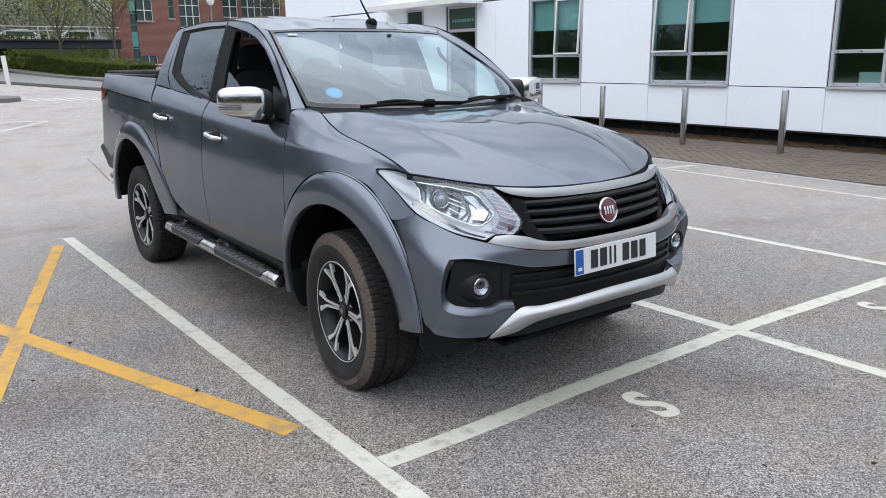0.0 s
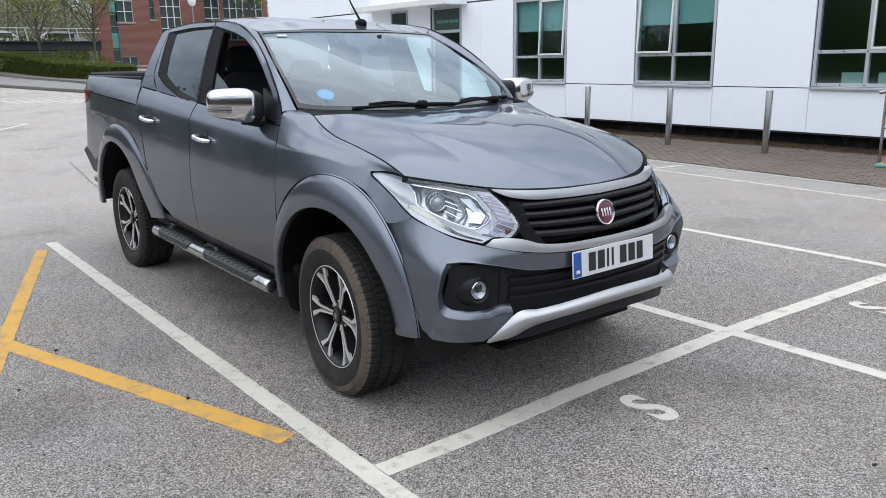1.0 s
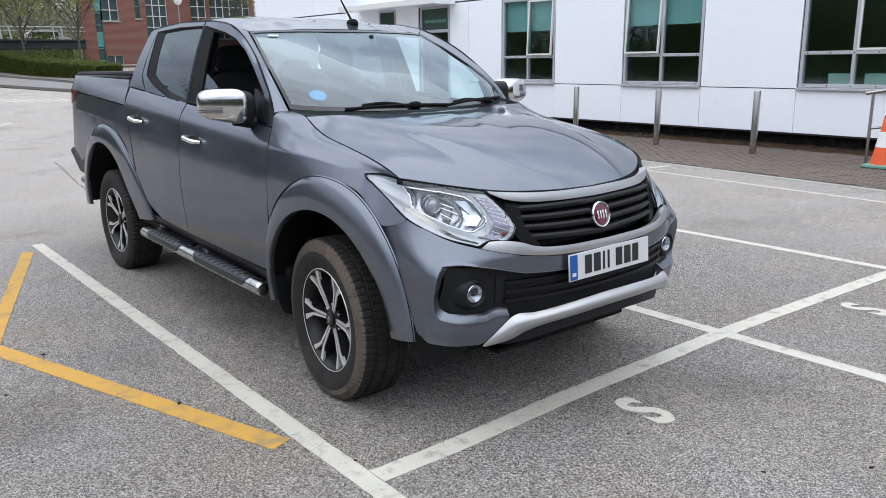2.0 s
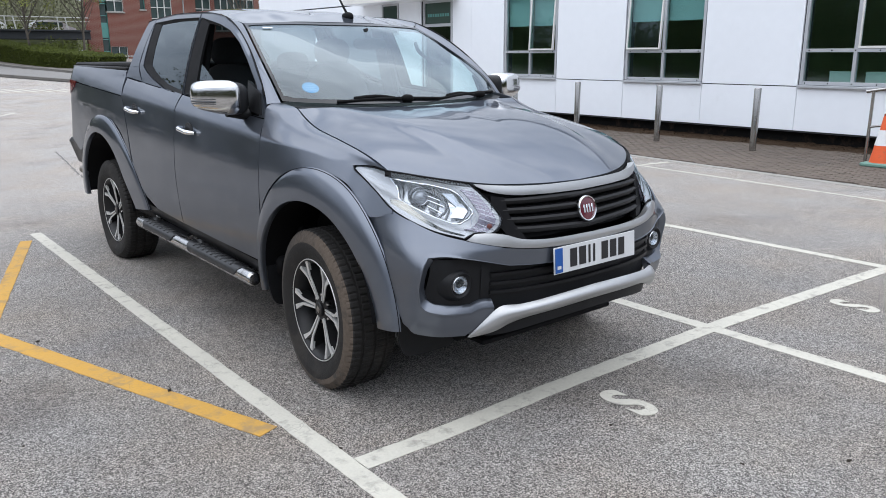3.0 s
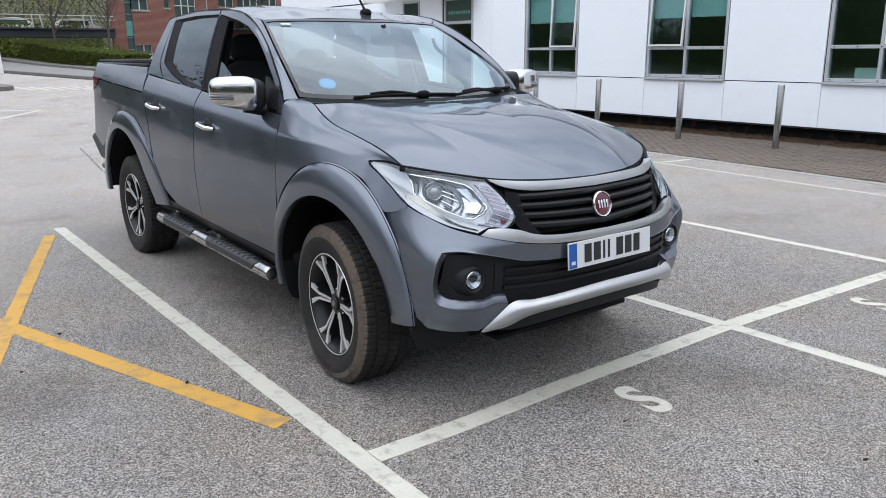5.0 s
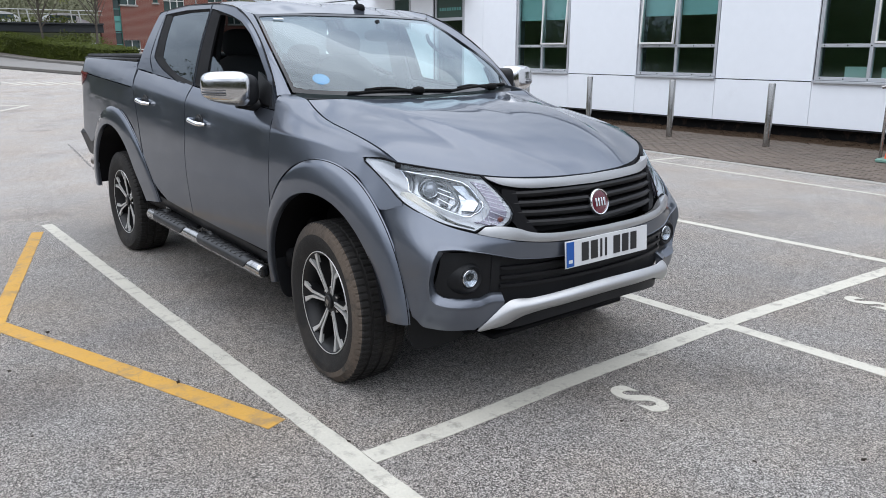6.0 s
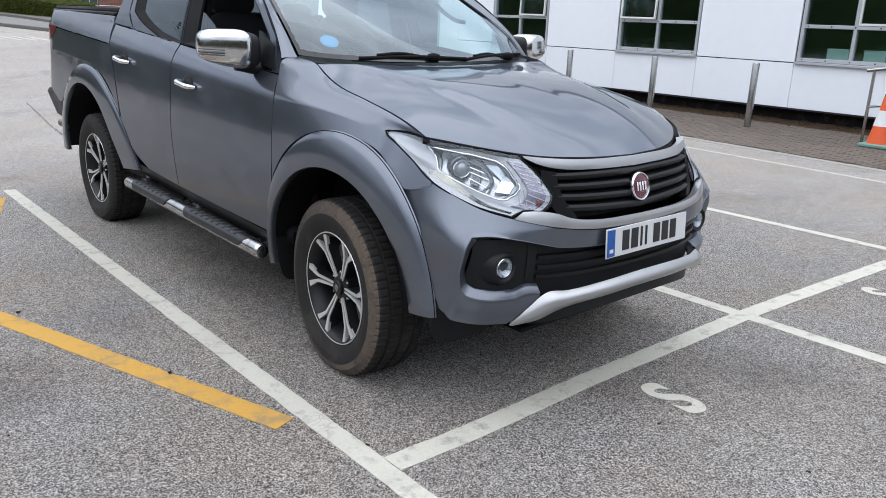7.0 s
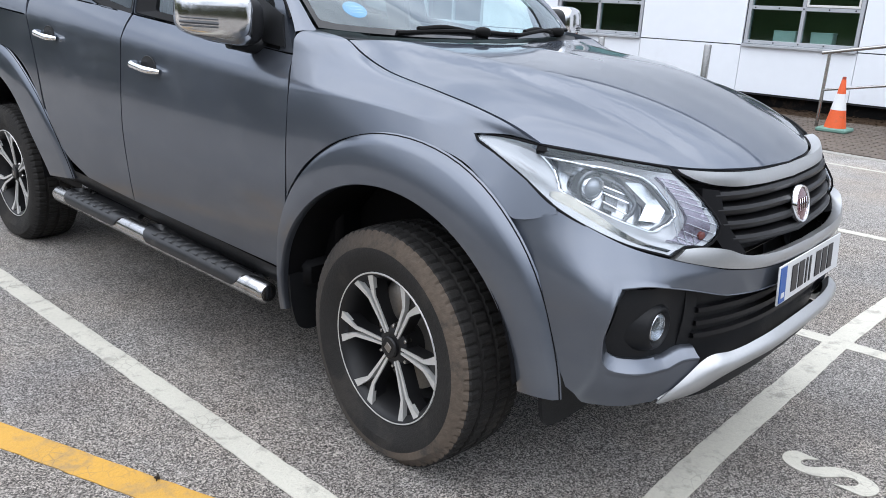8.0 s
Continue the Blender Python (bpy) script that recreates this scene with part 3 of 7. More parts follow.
def line(name, a, b, width, material, label, lift=0.0006, waver=((0, 0), (1, 0))):
    """A painted stripe of road paint that follows the ground; waver: how far it strays sideways at shares of its length."""
    a, b = Vector((*a, 0)), Vector((*b, 0))
    d = (b - a).normalized()
    w = Vector((-d.y, d.x, 0)) * width / 2
    n = max(2, int((b - a).length / 0.05))
    bm = bmesh.new()
    rows = []
    for i in range(n + 1):
        p = a + (b - a) * i / n + w.normalized() * np.mean([np.interp(i / n + k, *zip(*waver)) for k in (-0.04, -0.02, 0, 0.02, 0.04)])
        j = 0.0022
        row = []
        for s in (-1, 1):
            q = p + w * s + Vector((random.uniform(-j, j), random.uniform(-j, j), 0))
            row.append((q.x, q.y, ground_z(q.x, q.y) + lift))
        rows.append(row)
    faces = add_grid(bm, rows)
    bm.normal_update()
    if faces[0].normal.z < 0:
        bmesh.ops.reverse_faces(bm, faces=bm.faces)
    ex = bmesh.ops.extrude_face_region(bm, geom=list(bm.faces))["geom"]
    for v in ex:
        if isinstance(v, bmesh.types.BMVert):
            v.co.z += 0.0025
    bmesh.ops.recalc_face_normals(bm, faces=bm.faces)
    return tagged(part(name, bm, material, smooth=0), label, "road marking", "parking bay lines", "structure")


W_LABEL = "worn white painted bay line on the tarmac"
Y_LABEL = "worn yellow painted hatching line on the tarmac"
line("bay_line", (1.474, 7.455), (1.474, 0.2), 0.088, M_WHITE_LINE, W_LABEL)
line("bay_line", (1.520, 2.448), (8.2, 2.23), 0.099, M_WHITE_LINE, W_LABEL, 0.0011, ((0.0, 0.0), (0.057, 0.0), (0.132, 0.038), (0.199, 0.057), (0.259, 0.058), (0.341, 0.079), (0.401, 0.077), (0.491, 0.061), (0.596, 0.048), (1.0, 0.0)))
line("bay_line", (3.79, 7.3), (3.83, 2.475), 0.09, M_WHITE_LINE, W_LABEL)
line("bay_line", (3.835, 2.425), (3.85, -2.3), 0.09, M_WHITE_LINE, W_LABEL)
line("bay_line", (5.89, 7.2), (5.92, 2.375), 0.09, M_WHITE_LINE, W_LABEL)
line("bay_line", (5.92, 2.282), (5.95, -2.3), 0.09, M_WHITE_LINE, W_LABEL)
line("bay_line", (9.225, 7.30), (8.72, 1.0), 0.080, M_WHITE_LINE, W_LABEL)
line("bay_line", (9.30, 7.02), (9.96, 7.01), 0.085, M_WHITE_LINE, W_LABEL)
line("hatch_line", (1.369, 2.898), (0.284, 6.098), 0.100, M_YELLOW_LINE, Y_LABEL)
line("hatch_line", (1.350, 7.19), (0.095, 2.90), 0.088, M_YELLOW_LINE, Y_LABEL, 0.0012)
line("bay_line", (4.05, 21.7), (1.0, 17.2), 0.11, M_WHITE_LINE, W_LABEL)
line("bay_line", (4.05, 21.75), (0.5, 22.9), 0.11, M_WHITE_LINE, W_LABEL)
for k in range(6):
    line("road_marking_bar", (4.9 + 0.42 * k, 30.3 - 0.15 * k), (5.2 + 0.42 * k, 28.7 - 0.15 * k), 0.14, M_WHITE_LINE, "worn white bar of a road marking on the tarmac")

for x, y in ((2.712, 2.128), (4.84, 2.10)):
    me = text_mesh("S", 0.375, 0.0015, 0.012)
    me.materials.append(M_WHITE_LINE)
    s_mark = tagged(new("bay_letter", me), "worn white letter painted in front of the bay line", "road marking", "bay letters", "structure")
    s_mark.matrix_world = pose(x, y, ground_z(x, y) + 0.0025, 0, 0, 0) @ Matrix.Diagonal((0.72, 1.0, 1, 1))


bm = bmesh.new()
rng = random.Random(8)
rows = []
for p in spline([(3.06, 13.55), (2.84, 11.9), (2.69, 10.75), (2.64, 10.2), (2.60, 9.85)], 60):
    w = rng.uniform(0.006, 0.016)
    x, y = p[0] + rng.uniform(-0.012, 0.012), p[1]
    rows.append([(x - w, y, ground_z(x, y) + 0.0025), (x + w, y, ground_z(x, y) + 0.0025)])
add_grid(bm, rows)
bmesh.ops.recalc_face_normals(bm, faces=bm.faces)
tagged(part("tarmac_joint", bm, M_TAR, smooth=0), "dark open joint in the tarmac", "road joint", kind="structure")


# bits of dead leaf and grit lying on the tarmac
def debris(x, y, size, turn):
    bm = bmesh.new()
    ring = []
    for k in range(9):
        a = 2 * math.pi * k / 9
        r = size * (0.6 + 0.4 * math.sin(3.1 * k + turn))
        ring.append(bm.verts.new((r * math.cos(a), 0.5 * r * math.sin(a), 0.004 + 0.5 * size * abs(math.sin(a * 1.5 + turn)) * 0.4)))
    top = bm.verts.new((0, 0, 0.004 + size * 0.35))
    low = [bm.verts.new((v.co.x, v.co.y, 0.0)) for v in ring]
    for k in range(9):
        bm.faces.new((ring[k], ring[(k + 1) % 9], top))
        bm.faces.new((low[k], low[(k + 1) % 9], ring[(k + 1) % 9], ring[k]))
    ob = part("leaf_scrap", bm, M_SCRAP)
    ob.matrix_basis = pose(x, y, ground_z(x, y) + 0.004, 0, 0, turn * 57)
    tagged(ob, "small dark scrap of dead leaf on the tarmac", "leaf", "leaf scraps")


for x, y, size, turn in ((0.88, 4.60, 0.017, 0.3), (1.20, 3.54, 0.020, 1.1), (1.52, 2.59, 0.010, 2.0), (2.69, 2.77, 0.011, 0.8), (2.48, 2.05, 0.009, 2.6), (2.61, 1.54, 0.009, 1.7), (0.57, 3.39, 0.008, 0.2), (2.94, 1.30, 0.016, 2.9), (0.35, 4.4, 0.010, 1.5), (0.62, 4.15, 0.012, 2.2)):
    debris(x, y, size, turn)


# ---------- the white office building ----------
WX = 13.7
SEAMS = [1.4, 3.3, 5.25, 7.08, 8.98, 10.88, 12.80, 14.58, 15.80]
WINDOWS = [(1.45, 3.25), (5.27, 7.06), (9.0, 10.86), (12.82, 14.56)]

bm = bmesh.new()
# backing wall with the openings left out
edges = [-6.0]
for a, b in WINDOWS:
    edges += [a, b]
edges += [16.6, 17.85, 27.7]
for a, b in zip(edges[::2], edges[1::2]):
    add_box(bm, (WX + 0.03, a, 0.10), (WX + 0.28, b, 6.4))
for a, b in WINDOWS:
    add_box(bm, (WX + 0.03, a, 0.10), (WX + 0.28, b, 0.92))
    add_box(bm, (WX + 0.03, a, 2.86), (WX + 0.28, b, 6.4))
add_box(bm, (WX + 0.03, 16.6, 2.90), (WX + 0.28, 17.85, 6.4))
wall = tagged(part("wall_east", bm, M_JOINT, smooth=0), "white panel clad wall of a low office building", "wall", kind="structure")
plinth = tagged(part("plinth", box((WX + 0.16, -6, -0.5), (WX + 0.27, 27.6, 0.12)), M_PLINTH, smooth=0), "black recessed plinth under the white cladding", "wall", kind="structure")


def clad(y0, y1, z0, z1):
    part("panel", box((WX - 0.012, y0 + 0.004, z0 + 0.004), (WX + 0.026, y1 - 0.004, z1 - 0.004), 0.002), M_CLAD, wall, smooth=0)


for a, b in zip(SEAMS, SEAMS[1:]):
    clad(a, b, 0.13, 0.895)
    if not any(abs(a - w[0]) < 0.1 for w in WINDOWS):
        clad(a, b, 0.905, 2.9)
for a, b in ((-6, -2.4), (-2.4, 1.4), (1.4, 5.25), (5.25, 8.98), (8.98, 12.8), (12.8, 15.8), (15.8, 19.5), (19.5, 23.5), (23.5, 27.7)):
    clad(a, b, 2.93, 4.6)
    clad(a, b, 4.61, 6.4)
clad(-6, -2.4, 0.13, 2.9)
clad(-2.4, 1.4, 0.13, 2.9)
clad(15.80, 16.55, 0.13, 2.9)
clad(17.9, 18.95, 0.13, 2.9)
clad(19.8, 23.6, 0.13, 2.9)
clad(23.6, 27.7, 0.13, 2.9)
clad(18.95, 19.8, 0.13, 2.0)
tagged(part("roof", box((WX - 0.05, -6, 6.4), (30, 27.7, 6.6), 0.01), M_JOINT, smooth=0), "flat roof of the office building", "roof", kind="structure")
tagged(part("wall_north", box((WX + 0.28, 27.4, -0.5), (30, 27.7, 6.4)), M_CLAD, smooth=0), "plain white end wall", "wall", kind="structure")
tagged(part("office_back_wall", box((16.6, -6, -0.1), (16.8, 27.4, 6.3)), M_ROOM, smooth=0), "dim office room behind the windows", "wall", kind="structure")
tagged(part("office_floor", box((WX + 0.3, -6, 0.10), (16.6, 27.4, 0.2)), M_ROOM, smooth=0), "dim office floor behind the windows", "floor", kind="structure")
tagged(part("office_ceiling", box((WX + 0.3, -6, 3.0), (16.6, 27.4, 3.1)), M_HEADLINER, smooth=0), "pale office ceiling behind the windows", "ceiling", kind="structure")


def office_window(name, y0, y1, blind, opened):
    w = new(name)
    w.matrix_basis = pose(WX, y0, 0.93)
    tagged(w, "grey aluminium framed office window with green tinted glass", "window", "office windows", "structure")
    W, Hh, f = y1 - y0, 1.92, 0.06
    mid, tz = W / 2, 0.58
    bm = bmesh.new()
    for lo, hi in (((0.0, 0, 0), (0.09, f, Hh)), ((0.0, W - f, 0), (0.09, W, Hh)), ((0.0, f, 0), (0.09, W - f, f)), ((0.0, f, Hh - f), (0.09, W - f, Hh)), ((0.002, mid - f / 2, f), (0.088, mid + f / 2, Hh - f)), ((0.001, f, tz - f / 2), (0.089, W - f, tz + f / 2))):
        add_box(bm, lo, hi, 0.004)
    part("window_frame", bm, M_ALU, w)
    part("window_sill", box((-0.07, -0.01, -0.05), (0.02, W + 0.01, -0.005), 0.006), M_ALU, w)
    for k, (a, b) in enumerate(((f, mid - f / 2), (mid + f / 2, W - f))):
        pane = part("pane", box((0.045, a, f), (0.052, b, tz - f / 2)), M_PANE, w, smooth=0)
        pane.visible_shadow = False
        z0, z1, q = tz + f / 2 + 0.004, Hh - f - 0.004, 0.035
        if k != opened:
            p = part("pane", box((0.045, a, tz + f / 2), (0.052, b, Hh - f)), M_PANE, w, smooth=0)
        else:
            tilt = pose(0, 0, Hh - f, 0, 3.5 if blind else 0.0, 0) @ pose(-0.012, 0, -(Hh - f))
            s = bmesh.new()
            for lo, hi in (((0.005, a + 0.004, z0), (0.055, a + q, z1)), ((0.005, b - q, z0), (0.055, b - 0.004, z1)), ((0.005, a + q, z0), (0.055, b - q, z0 + q)), ((0.005, a + q, z1 - q), (0.055, b - q, z1))):
                add_box(s, lo, hi, 0.003, tilt)
            sash = part("sash", s, M_WHITE, w)
            p = part("pane", box((0.028, a + q, z0 + q), (0.034, b - q, z1 - q), 0, tilt), M_PANE, sash, smooth=0)
        p.visible_shadow = False
        if blind:
            part("blind", box((0.13, a - 0.02, Hh - 0.75), (0.134, b + 0.02, Hh)), M_BLIND, w, "teal roller blind half drawn", smooth=0)
    for k in range(5):
        part("fixing", lathe([(-0.004, 0.012), (0.0, 0.012), (0.002, 0.008)], 8), M_SEAL, w).matrix_basis = pose(-0.001, 0.12 + k * (W - 0.24) / 4, tz + 0.0)
        part("fixing", lathe([(-0.004, 0.012), (0.0, 0.012), (0.002, 0.008)], 8), M_SEAL, w).matrix_basis = pose(-0.001, 0.10 + k * (W - 0.20) / 4, f / 2)
    return w


office_window("window_1", *WINDOWS[3], True, 0)
office_window("window_2", *WINDOWS[2], True, 1)
office_window("window_3", *WINDOWS[1], False, 0)
office_window("window_4", *WINDOWS[0], False, 0)

# entrance door with a fanlight, and a narrow side window
door = new("door_1")
door.matrix_basis = pose(WX, 16.6, 0.10)
tagged(door, "grey framed glazed entrance door with a green sign above", "door", kind="structure")
bm = bmesh.new()
for lo, hi in (((0.02, 0, 0), (0.10, 0.07, 2.78)), ((0.02, 1.18, 0), (0.10, 1.25, 2.78)), ((0.02, 0.07, 2.70), (0.10, 1.18, 2.78)), ((0.021, 0.07, 2.08), (0.099, 1.18, 2.16)), ((0.021, 0.07, 0), (0.099, 1.18, 0.1))):
    add_box(bm, lo, hi, 0.004)
part("door_frame", bm, M_ALU, door)
part("pane", box((0.05, 0.07, 0.1), (0.058, 1.18, 2.08)), M_PANE, door, smooth=0)
part("sign_panel", box((0.05, 0.07, 2.16), (0.058, 1.18, 2.70)), mat("dark_green_sign", (0.02, 0.055, 0.04), 0.4), door, "dark green sign panel", smooth=0)
for k in range(9):
    part("sign_bar", box((0.046, 0.16 + 0.105 * k, 2.34), (0.049, 0.16 + 0.105 * k + 0.075, 2.42)), M_TEAL, door, smooth=0)
sidew = new("window_5")
sidew.matrix_basis = pose(WX, 18.97, 2.0)
tagged(sidew, "small dark window beside the entrance", "window", kind="structure")
part("pane", box((-0.002, 0.03, 0.03), (0.006, 0.78, 0.83)), M_FAR_PANE, sidew, smooth=0)
bm = bmesh.new()
for lo, hi in (((-0.02, 0, 0), (0.03, 0.05, 0.86)), ((-0.02, 0.76, 0), (0.03, 0.81, 0.86)), ((-0.02, 0.05, 0), (0.03, 0.76, 0.05)), ((-0.02, 0.05, 0.81), (0.03, 0.76, 0.86))):
    add_box(bm, lo, hi, 0.003)
part("window_frame", bm, M_ALU, sidew)
canopy = thing("entrance_canopy", (WX, 18.6, 2.86), "white flat entrance canopy fixed to the clad wall", "canopy")
part("slab", box((-0.75, -2.3, 0.0), (-0.015, 2.2, 0.16), 0.008), M_CLAD, canopy)
part("fascia", box((-0.757, -2.3, 0.012), (-0.7515, 2.2, 0.15)), M_WHITE, canopy, smooth=0)
sgn = thing("wall_sign", (WX - 0.014, 17.4, 3.22), "grey metal letters on the white wall, too small to read", "sign")
for k in range(8):
    part("letter_bar", box((-0.02, 0.16 * k, 0.0), (-0.001, 0.16 * k + 0.10, 0.14 + 0.05 * (k % 3 == 0)), 0.002), M_STEEL, sgn)

carton = thing("carton", (WX + 0.32, 5.75, 0.93), "pale green cardboard box on the inside window ledge", "box")
part("carton_body", box((0, 0, 0), (0.22, 0.34, 0.22), 0.004), M_PAPER, carton)
part("lid", box((-0.004, -0.004, 0.205), (0.224, 0.344, 0.228), 0.003), M_PAPER, carton)
carton2 = copy_thing(carton, pose(WX + 0.36, 6.35, 0.93, 0, 0, 12))
tagged(part("window_ledge", box((WX + 0.28, 0.5, 0.88), (WX + 0.75, 15.0, 0.93), 0.004), M_CLAD, smooth=0), "pale inside ledge behind the office windows", "ledge", kind="structure")


# ---------- bollards, railing, cone ----------
def bollard(x, y):
    z = ground_z(x, y)
    b = thing("bollard", (x, y, z), "brushed stainless steel bollard standing in the block paving", "bollard", "bollards")
    h = 0.91 - z
    part("post", lathe([(0.0, 0.056), (h - 0.012, 0.056), (h - 0.002, 0.052), (h, 0.045)], 24, "z"), M_STEEL, b)
    part("collar", lathe([(0.0, 0.066), (0.006, 0.066), (0.010, 0.058)], 24, "z"), M_STEEL, b)
    return b


for y in (12.8, 10.99, 9.01, 7.08):
    bollard(12.39, y)

rail = thing("handrail", (12.42, 5.27, ground_z(12.4, 5.2)), "brushed steel tubular handrail rising beside the ramp", "railing")
part("post", tube([(0, 0, 0), (0, 0, 1.07)], 0.024), M_STEEL, rail)
part("post", tube([(0, -2.4, 0), (0, -2.4, 1.50)], 0.024), M_STEEL, rail)
part("top_rail", tube([(0, 0.10, 1.055), (0, -2.6, 1.54)], 0.026), M_STEEL, rail)
part("mid_rail", tube([(0, 0.0, 0.54), (0, -2.4, 0.95)], 0.018), M_STEEL, rail)

cone = thing("traffic_cone", (12.05, 4.91, ground_z(12.05, 4.91) + 0.018), "orange and white traffic cone with a green base", "cone")
part("base", box((-0.2, -0.2, 0.0), (0.2, 0.2, 0.055), 0.015), M_CONE_B, cone)
part("lower_body", lathe([(0.055, 0.145), (0.30, 0.098)], 28, "z"), M_CONE_O, cone)
part("sleeve", lathe([(0.30, 0.101), (0.52, 0.060)], 28, "z"), M_CONE_W, cone, "white reflective sleeve")
part("upper_body", lathe([(0.52, 0.057), (0.70, 0.030), (0.715, 0.026)], 28, "z"), M_CONE_O, cone)
part("cone_tip", lathe([(0.712, 0.026), (0.745, 0.024), (0.75, 0.018)], 20, "z"), mat("cone_tip", (0.30, 0.04, 0.02), 0.6), cone)

# flush edging between tarmac and paving, a little askew to the wall
def paving_edge(y):
    return 9.97 + 0.085 * (y - 5.2)


for k in range(22):
    y0 = -2.0 + k * 0.92
    b = box((-0.14, 0.0, -0.2), (0.0, 0.91, 0.012), 0.008)
    kb = tagged(part("kerb", b, M_KERB), "weathered concrete edging kerb flush with the tarmac", "kerb", "paving kerbs", "structure")
    kb.matrix_basis = pose(paving_edge(y0), y0, ground_z(paving_edge(y0), y0), 0, 0, -4.86)

# dead leaves and soil drifted against the foot of the wall
bm = bmesh.new()
rng = random.Random(21)
add_grid(bm, [[(x, y, ground_z(x, y) + z + 0.018 * noise.noise((x * 3, y * 4, 0)) * (z > 0.02)) for x, z in ((13.30, 0.0), (13.50, 0.024), (13.68, 0.045), (13.86, 0.060))] for y in np.linspace(-2, 16.4, 120)])
for _ in range(2600):
    y, u = rng.uniform(-1, 16), rng.random() ** 0.6
    x = 13.32 + 0.48 * u
    leaf_z = ground_z(x, y) + 0.012 + 0.055 * u
    a = rng.uniform(0, 6.28)
    q = rng.uniform(0.012, 0.034)
    vs = [bm.verts.new((x + q * math.cos(a + d) * f, y + q * math.sin(a + d) * f, leaf_z + rng.uniform(0, 0.022))) for d, f in ((0, 1), (1.57, 0.5), (3.14, 1), (4.71, 0.5))]
    bm.faces.new(vs)
bm.normal_update()
tagged(part("leaf_litter", bm, M_LITTER, smooth=0), "brown dead leaves drifted along the foot of the wall", "leaf litter", kind="stuff")


# ---------- far side: road, hedge, bridge, brick building ----------
def leaf_mass(bm, centre, size, count, leaf, shape="ball", rng=random):
    """Many small leaves in a loose clump."""
    cx, cy, cz = centre
    for _ in range(count):
        while True:
            p = [rng.uniform(-1, 1) for _ in range(3)]
            if shape == "box" or sum(q * q for q in p) < 1:
                break
        c = Vector((cx + p[0] * size[0], cy + p[1] * size[1], cz + p[2] * size[2]))
        a = Vector((rng.gauss(0, 1), rng.gauss(0, 1), rng.gauss(0, 1))).normalized()
        b = a.orthogonal().normalized()
        s = leaf * rng.uniform(0.6, 1.3)
        vs = [bm.verts.new(c + q) for q in (a * s, b * s * 0.55, -a * s, -b * s * 0.55)]
        bm.faces.new(vs)


def hedge(a, b, h0, h1, depth):
    a, b = Vector(a), Vector(b)
    n = 60
    inside, leaves = bmesh.new(), bmesh.new()
    d = (b - a).normalized()
    w = Vector((-d.y, d.x, 0)) * depth / 2
    rows = []
    for i in range(n + 1):
        p = a + (b - a) * i / n
        z, h = ground_z(p.x, p.y), h0 + (h1 - h0) * i / n + random.uniform(-0.05, 0.05)
        rows.append([(p - w).to_tuple()[:2] + (z - 0.1,), (p - w).to_tuple()[:2] + (z + h * 0.9,), tuple((p - w * 0.7).to_tuple()[:2]) + (z + h - 0.06,), tuple((p + w * 0.7).to_tuple()[:2]) + (z + h - 0.06,), (p + w).to_tuple()[:2] + (z + h * 0.9,), (p + w).to_tuple()[:2] + (z - 0.1,)])
        for _ in range(760):
            q = p + d * random.uniform(-0.6, 0.6) * (b - a).length / n * 1.5
            if random.random() < 0.55:
                q = q - w * random.uniform(0.98, 1.10)
                zz = random.uniform(0.02, h)
            else:
                q = q + w * random.uniform(-1, 1)
                zz = h + random.uniform(-0.08, 0.05)
            leaf_mass(leaves, (q.x, q.y, z + zz), (0.02, 0.02, 0.02), 1, 0.036)
    add_grid(inside, rows)
    inside.faces.new([inside.verts.new(p) for p in rows[-1]])
    zb = ground_z(b.x, b.y)
    for _ in range(1800):
        q = b + w * random.uniform(-1, 1) + d * random.uniform(-0.02, 0.12)
        leaf_mass(leaves, (q.x, q.y, zb + random.uniform(0, h1)), (0.02, 0.02, 0.02), 1, 0.036)
    ob = thing("hedge", (0, 0, 0), "long clipped green hedge along the road", "hedge")
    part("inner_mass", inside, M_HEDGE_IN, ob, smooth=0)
    tagged(part("leaves", leaves, M_HEDGE, ob, smooth=0), kind="stuff")


hedge((8.9, 62.0, 0), (12.2, 41.1, 0), 1.36, 0.78, 1.5)


def ground_strip(a_line, b_line, lift, skirt, n=40):
    """A strip between two lines that follows the slope, with a skirt down into the ground."""
    bm = bmesh.new()
    rows = []
    for p, q in zip(spline(a_line, n), spline(b_line, n)):
        pts = [(p[0] + (q[0] - p[0]) * k / 5, p[1] + (q[1] - p[1]) * k / 5) for k in range(6)]
        rows.append([(*pts[0], ground_z(*pts[0]) - skirt)] + [(x, y, ground_z(x, y) + lift) for x, y in pts] + [(*pts[-1], ground_z(*pts[-1]) - skirt)])
    add_grid(bm, rows)
    bmesh.ops.recalc_face_normals(bm, faces=bm.faces)
    return bm


NEAR_EDGE = [(1.6, 56.0), (5.75, 40.6), (7.1, 35.7), (8.06, 32.9), (9.6, 29.0)]
FAR_EDGE = [(5.6, 64.0), (7.82, 54.7), (9.3, 47.0), (9.8, 39.4), (10.4, 31.0)]
FOOT = [(7.2, 64.0), (9.0, 56.0), (10.55, 49.0), (11.4, 41.0), (12.0, 31.0)]


def moved(line, dx):
    return [(x + dx, y) for x, y in line]


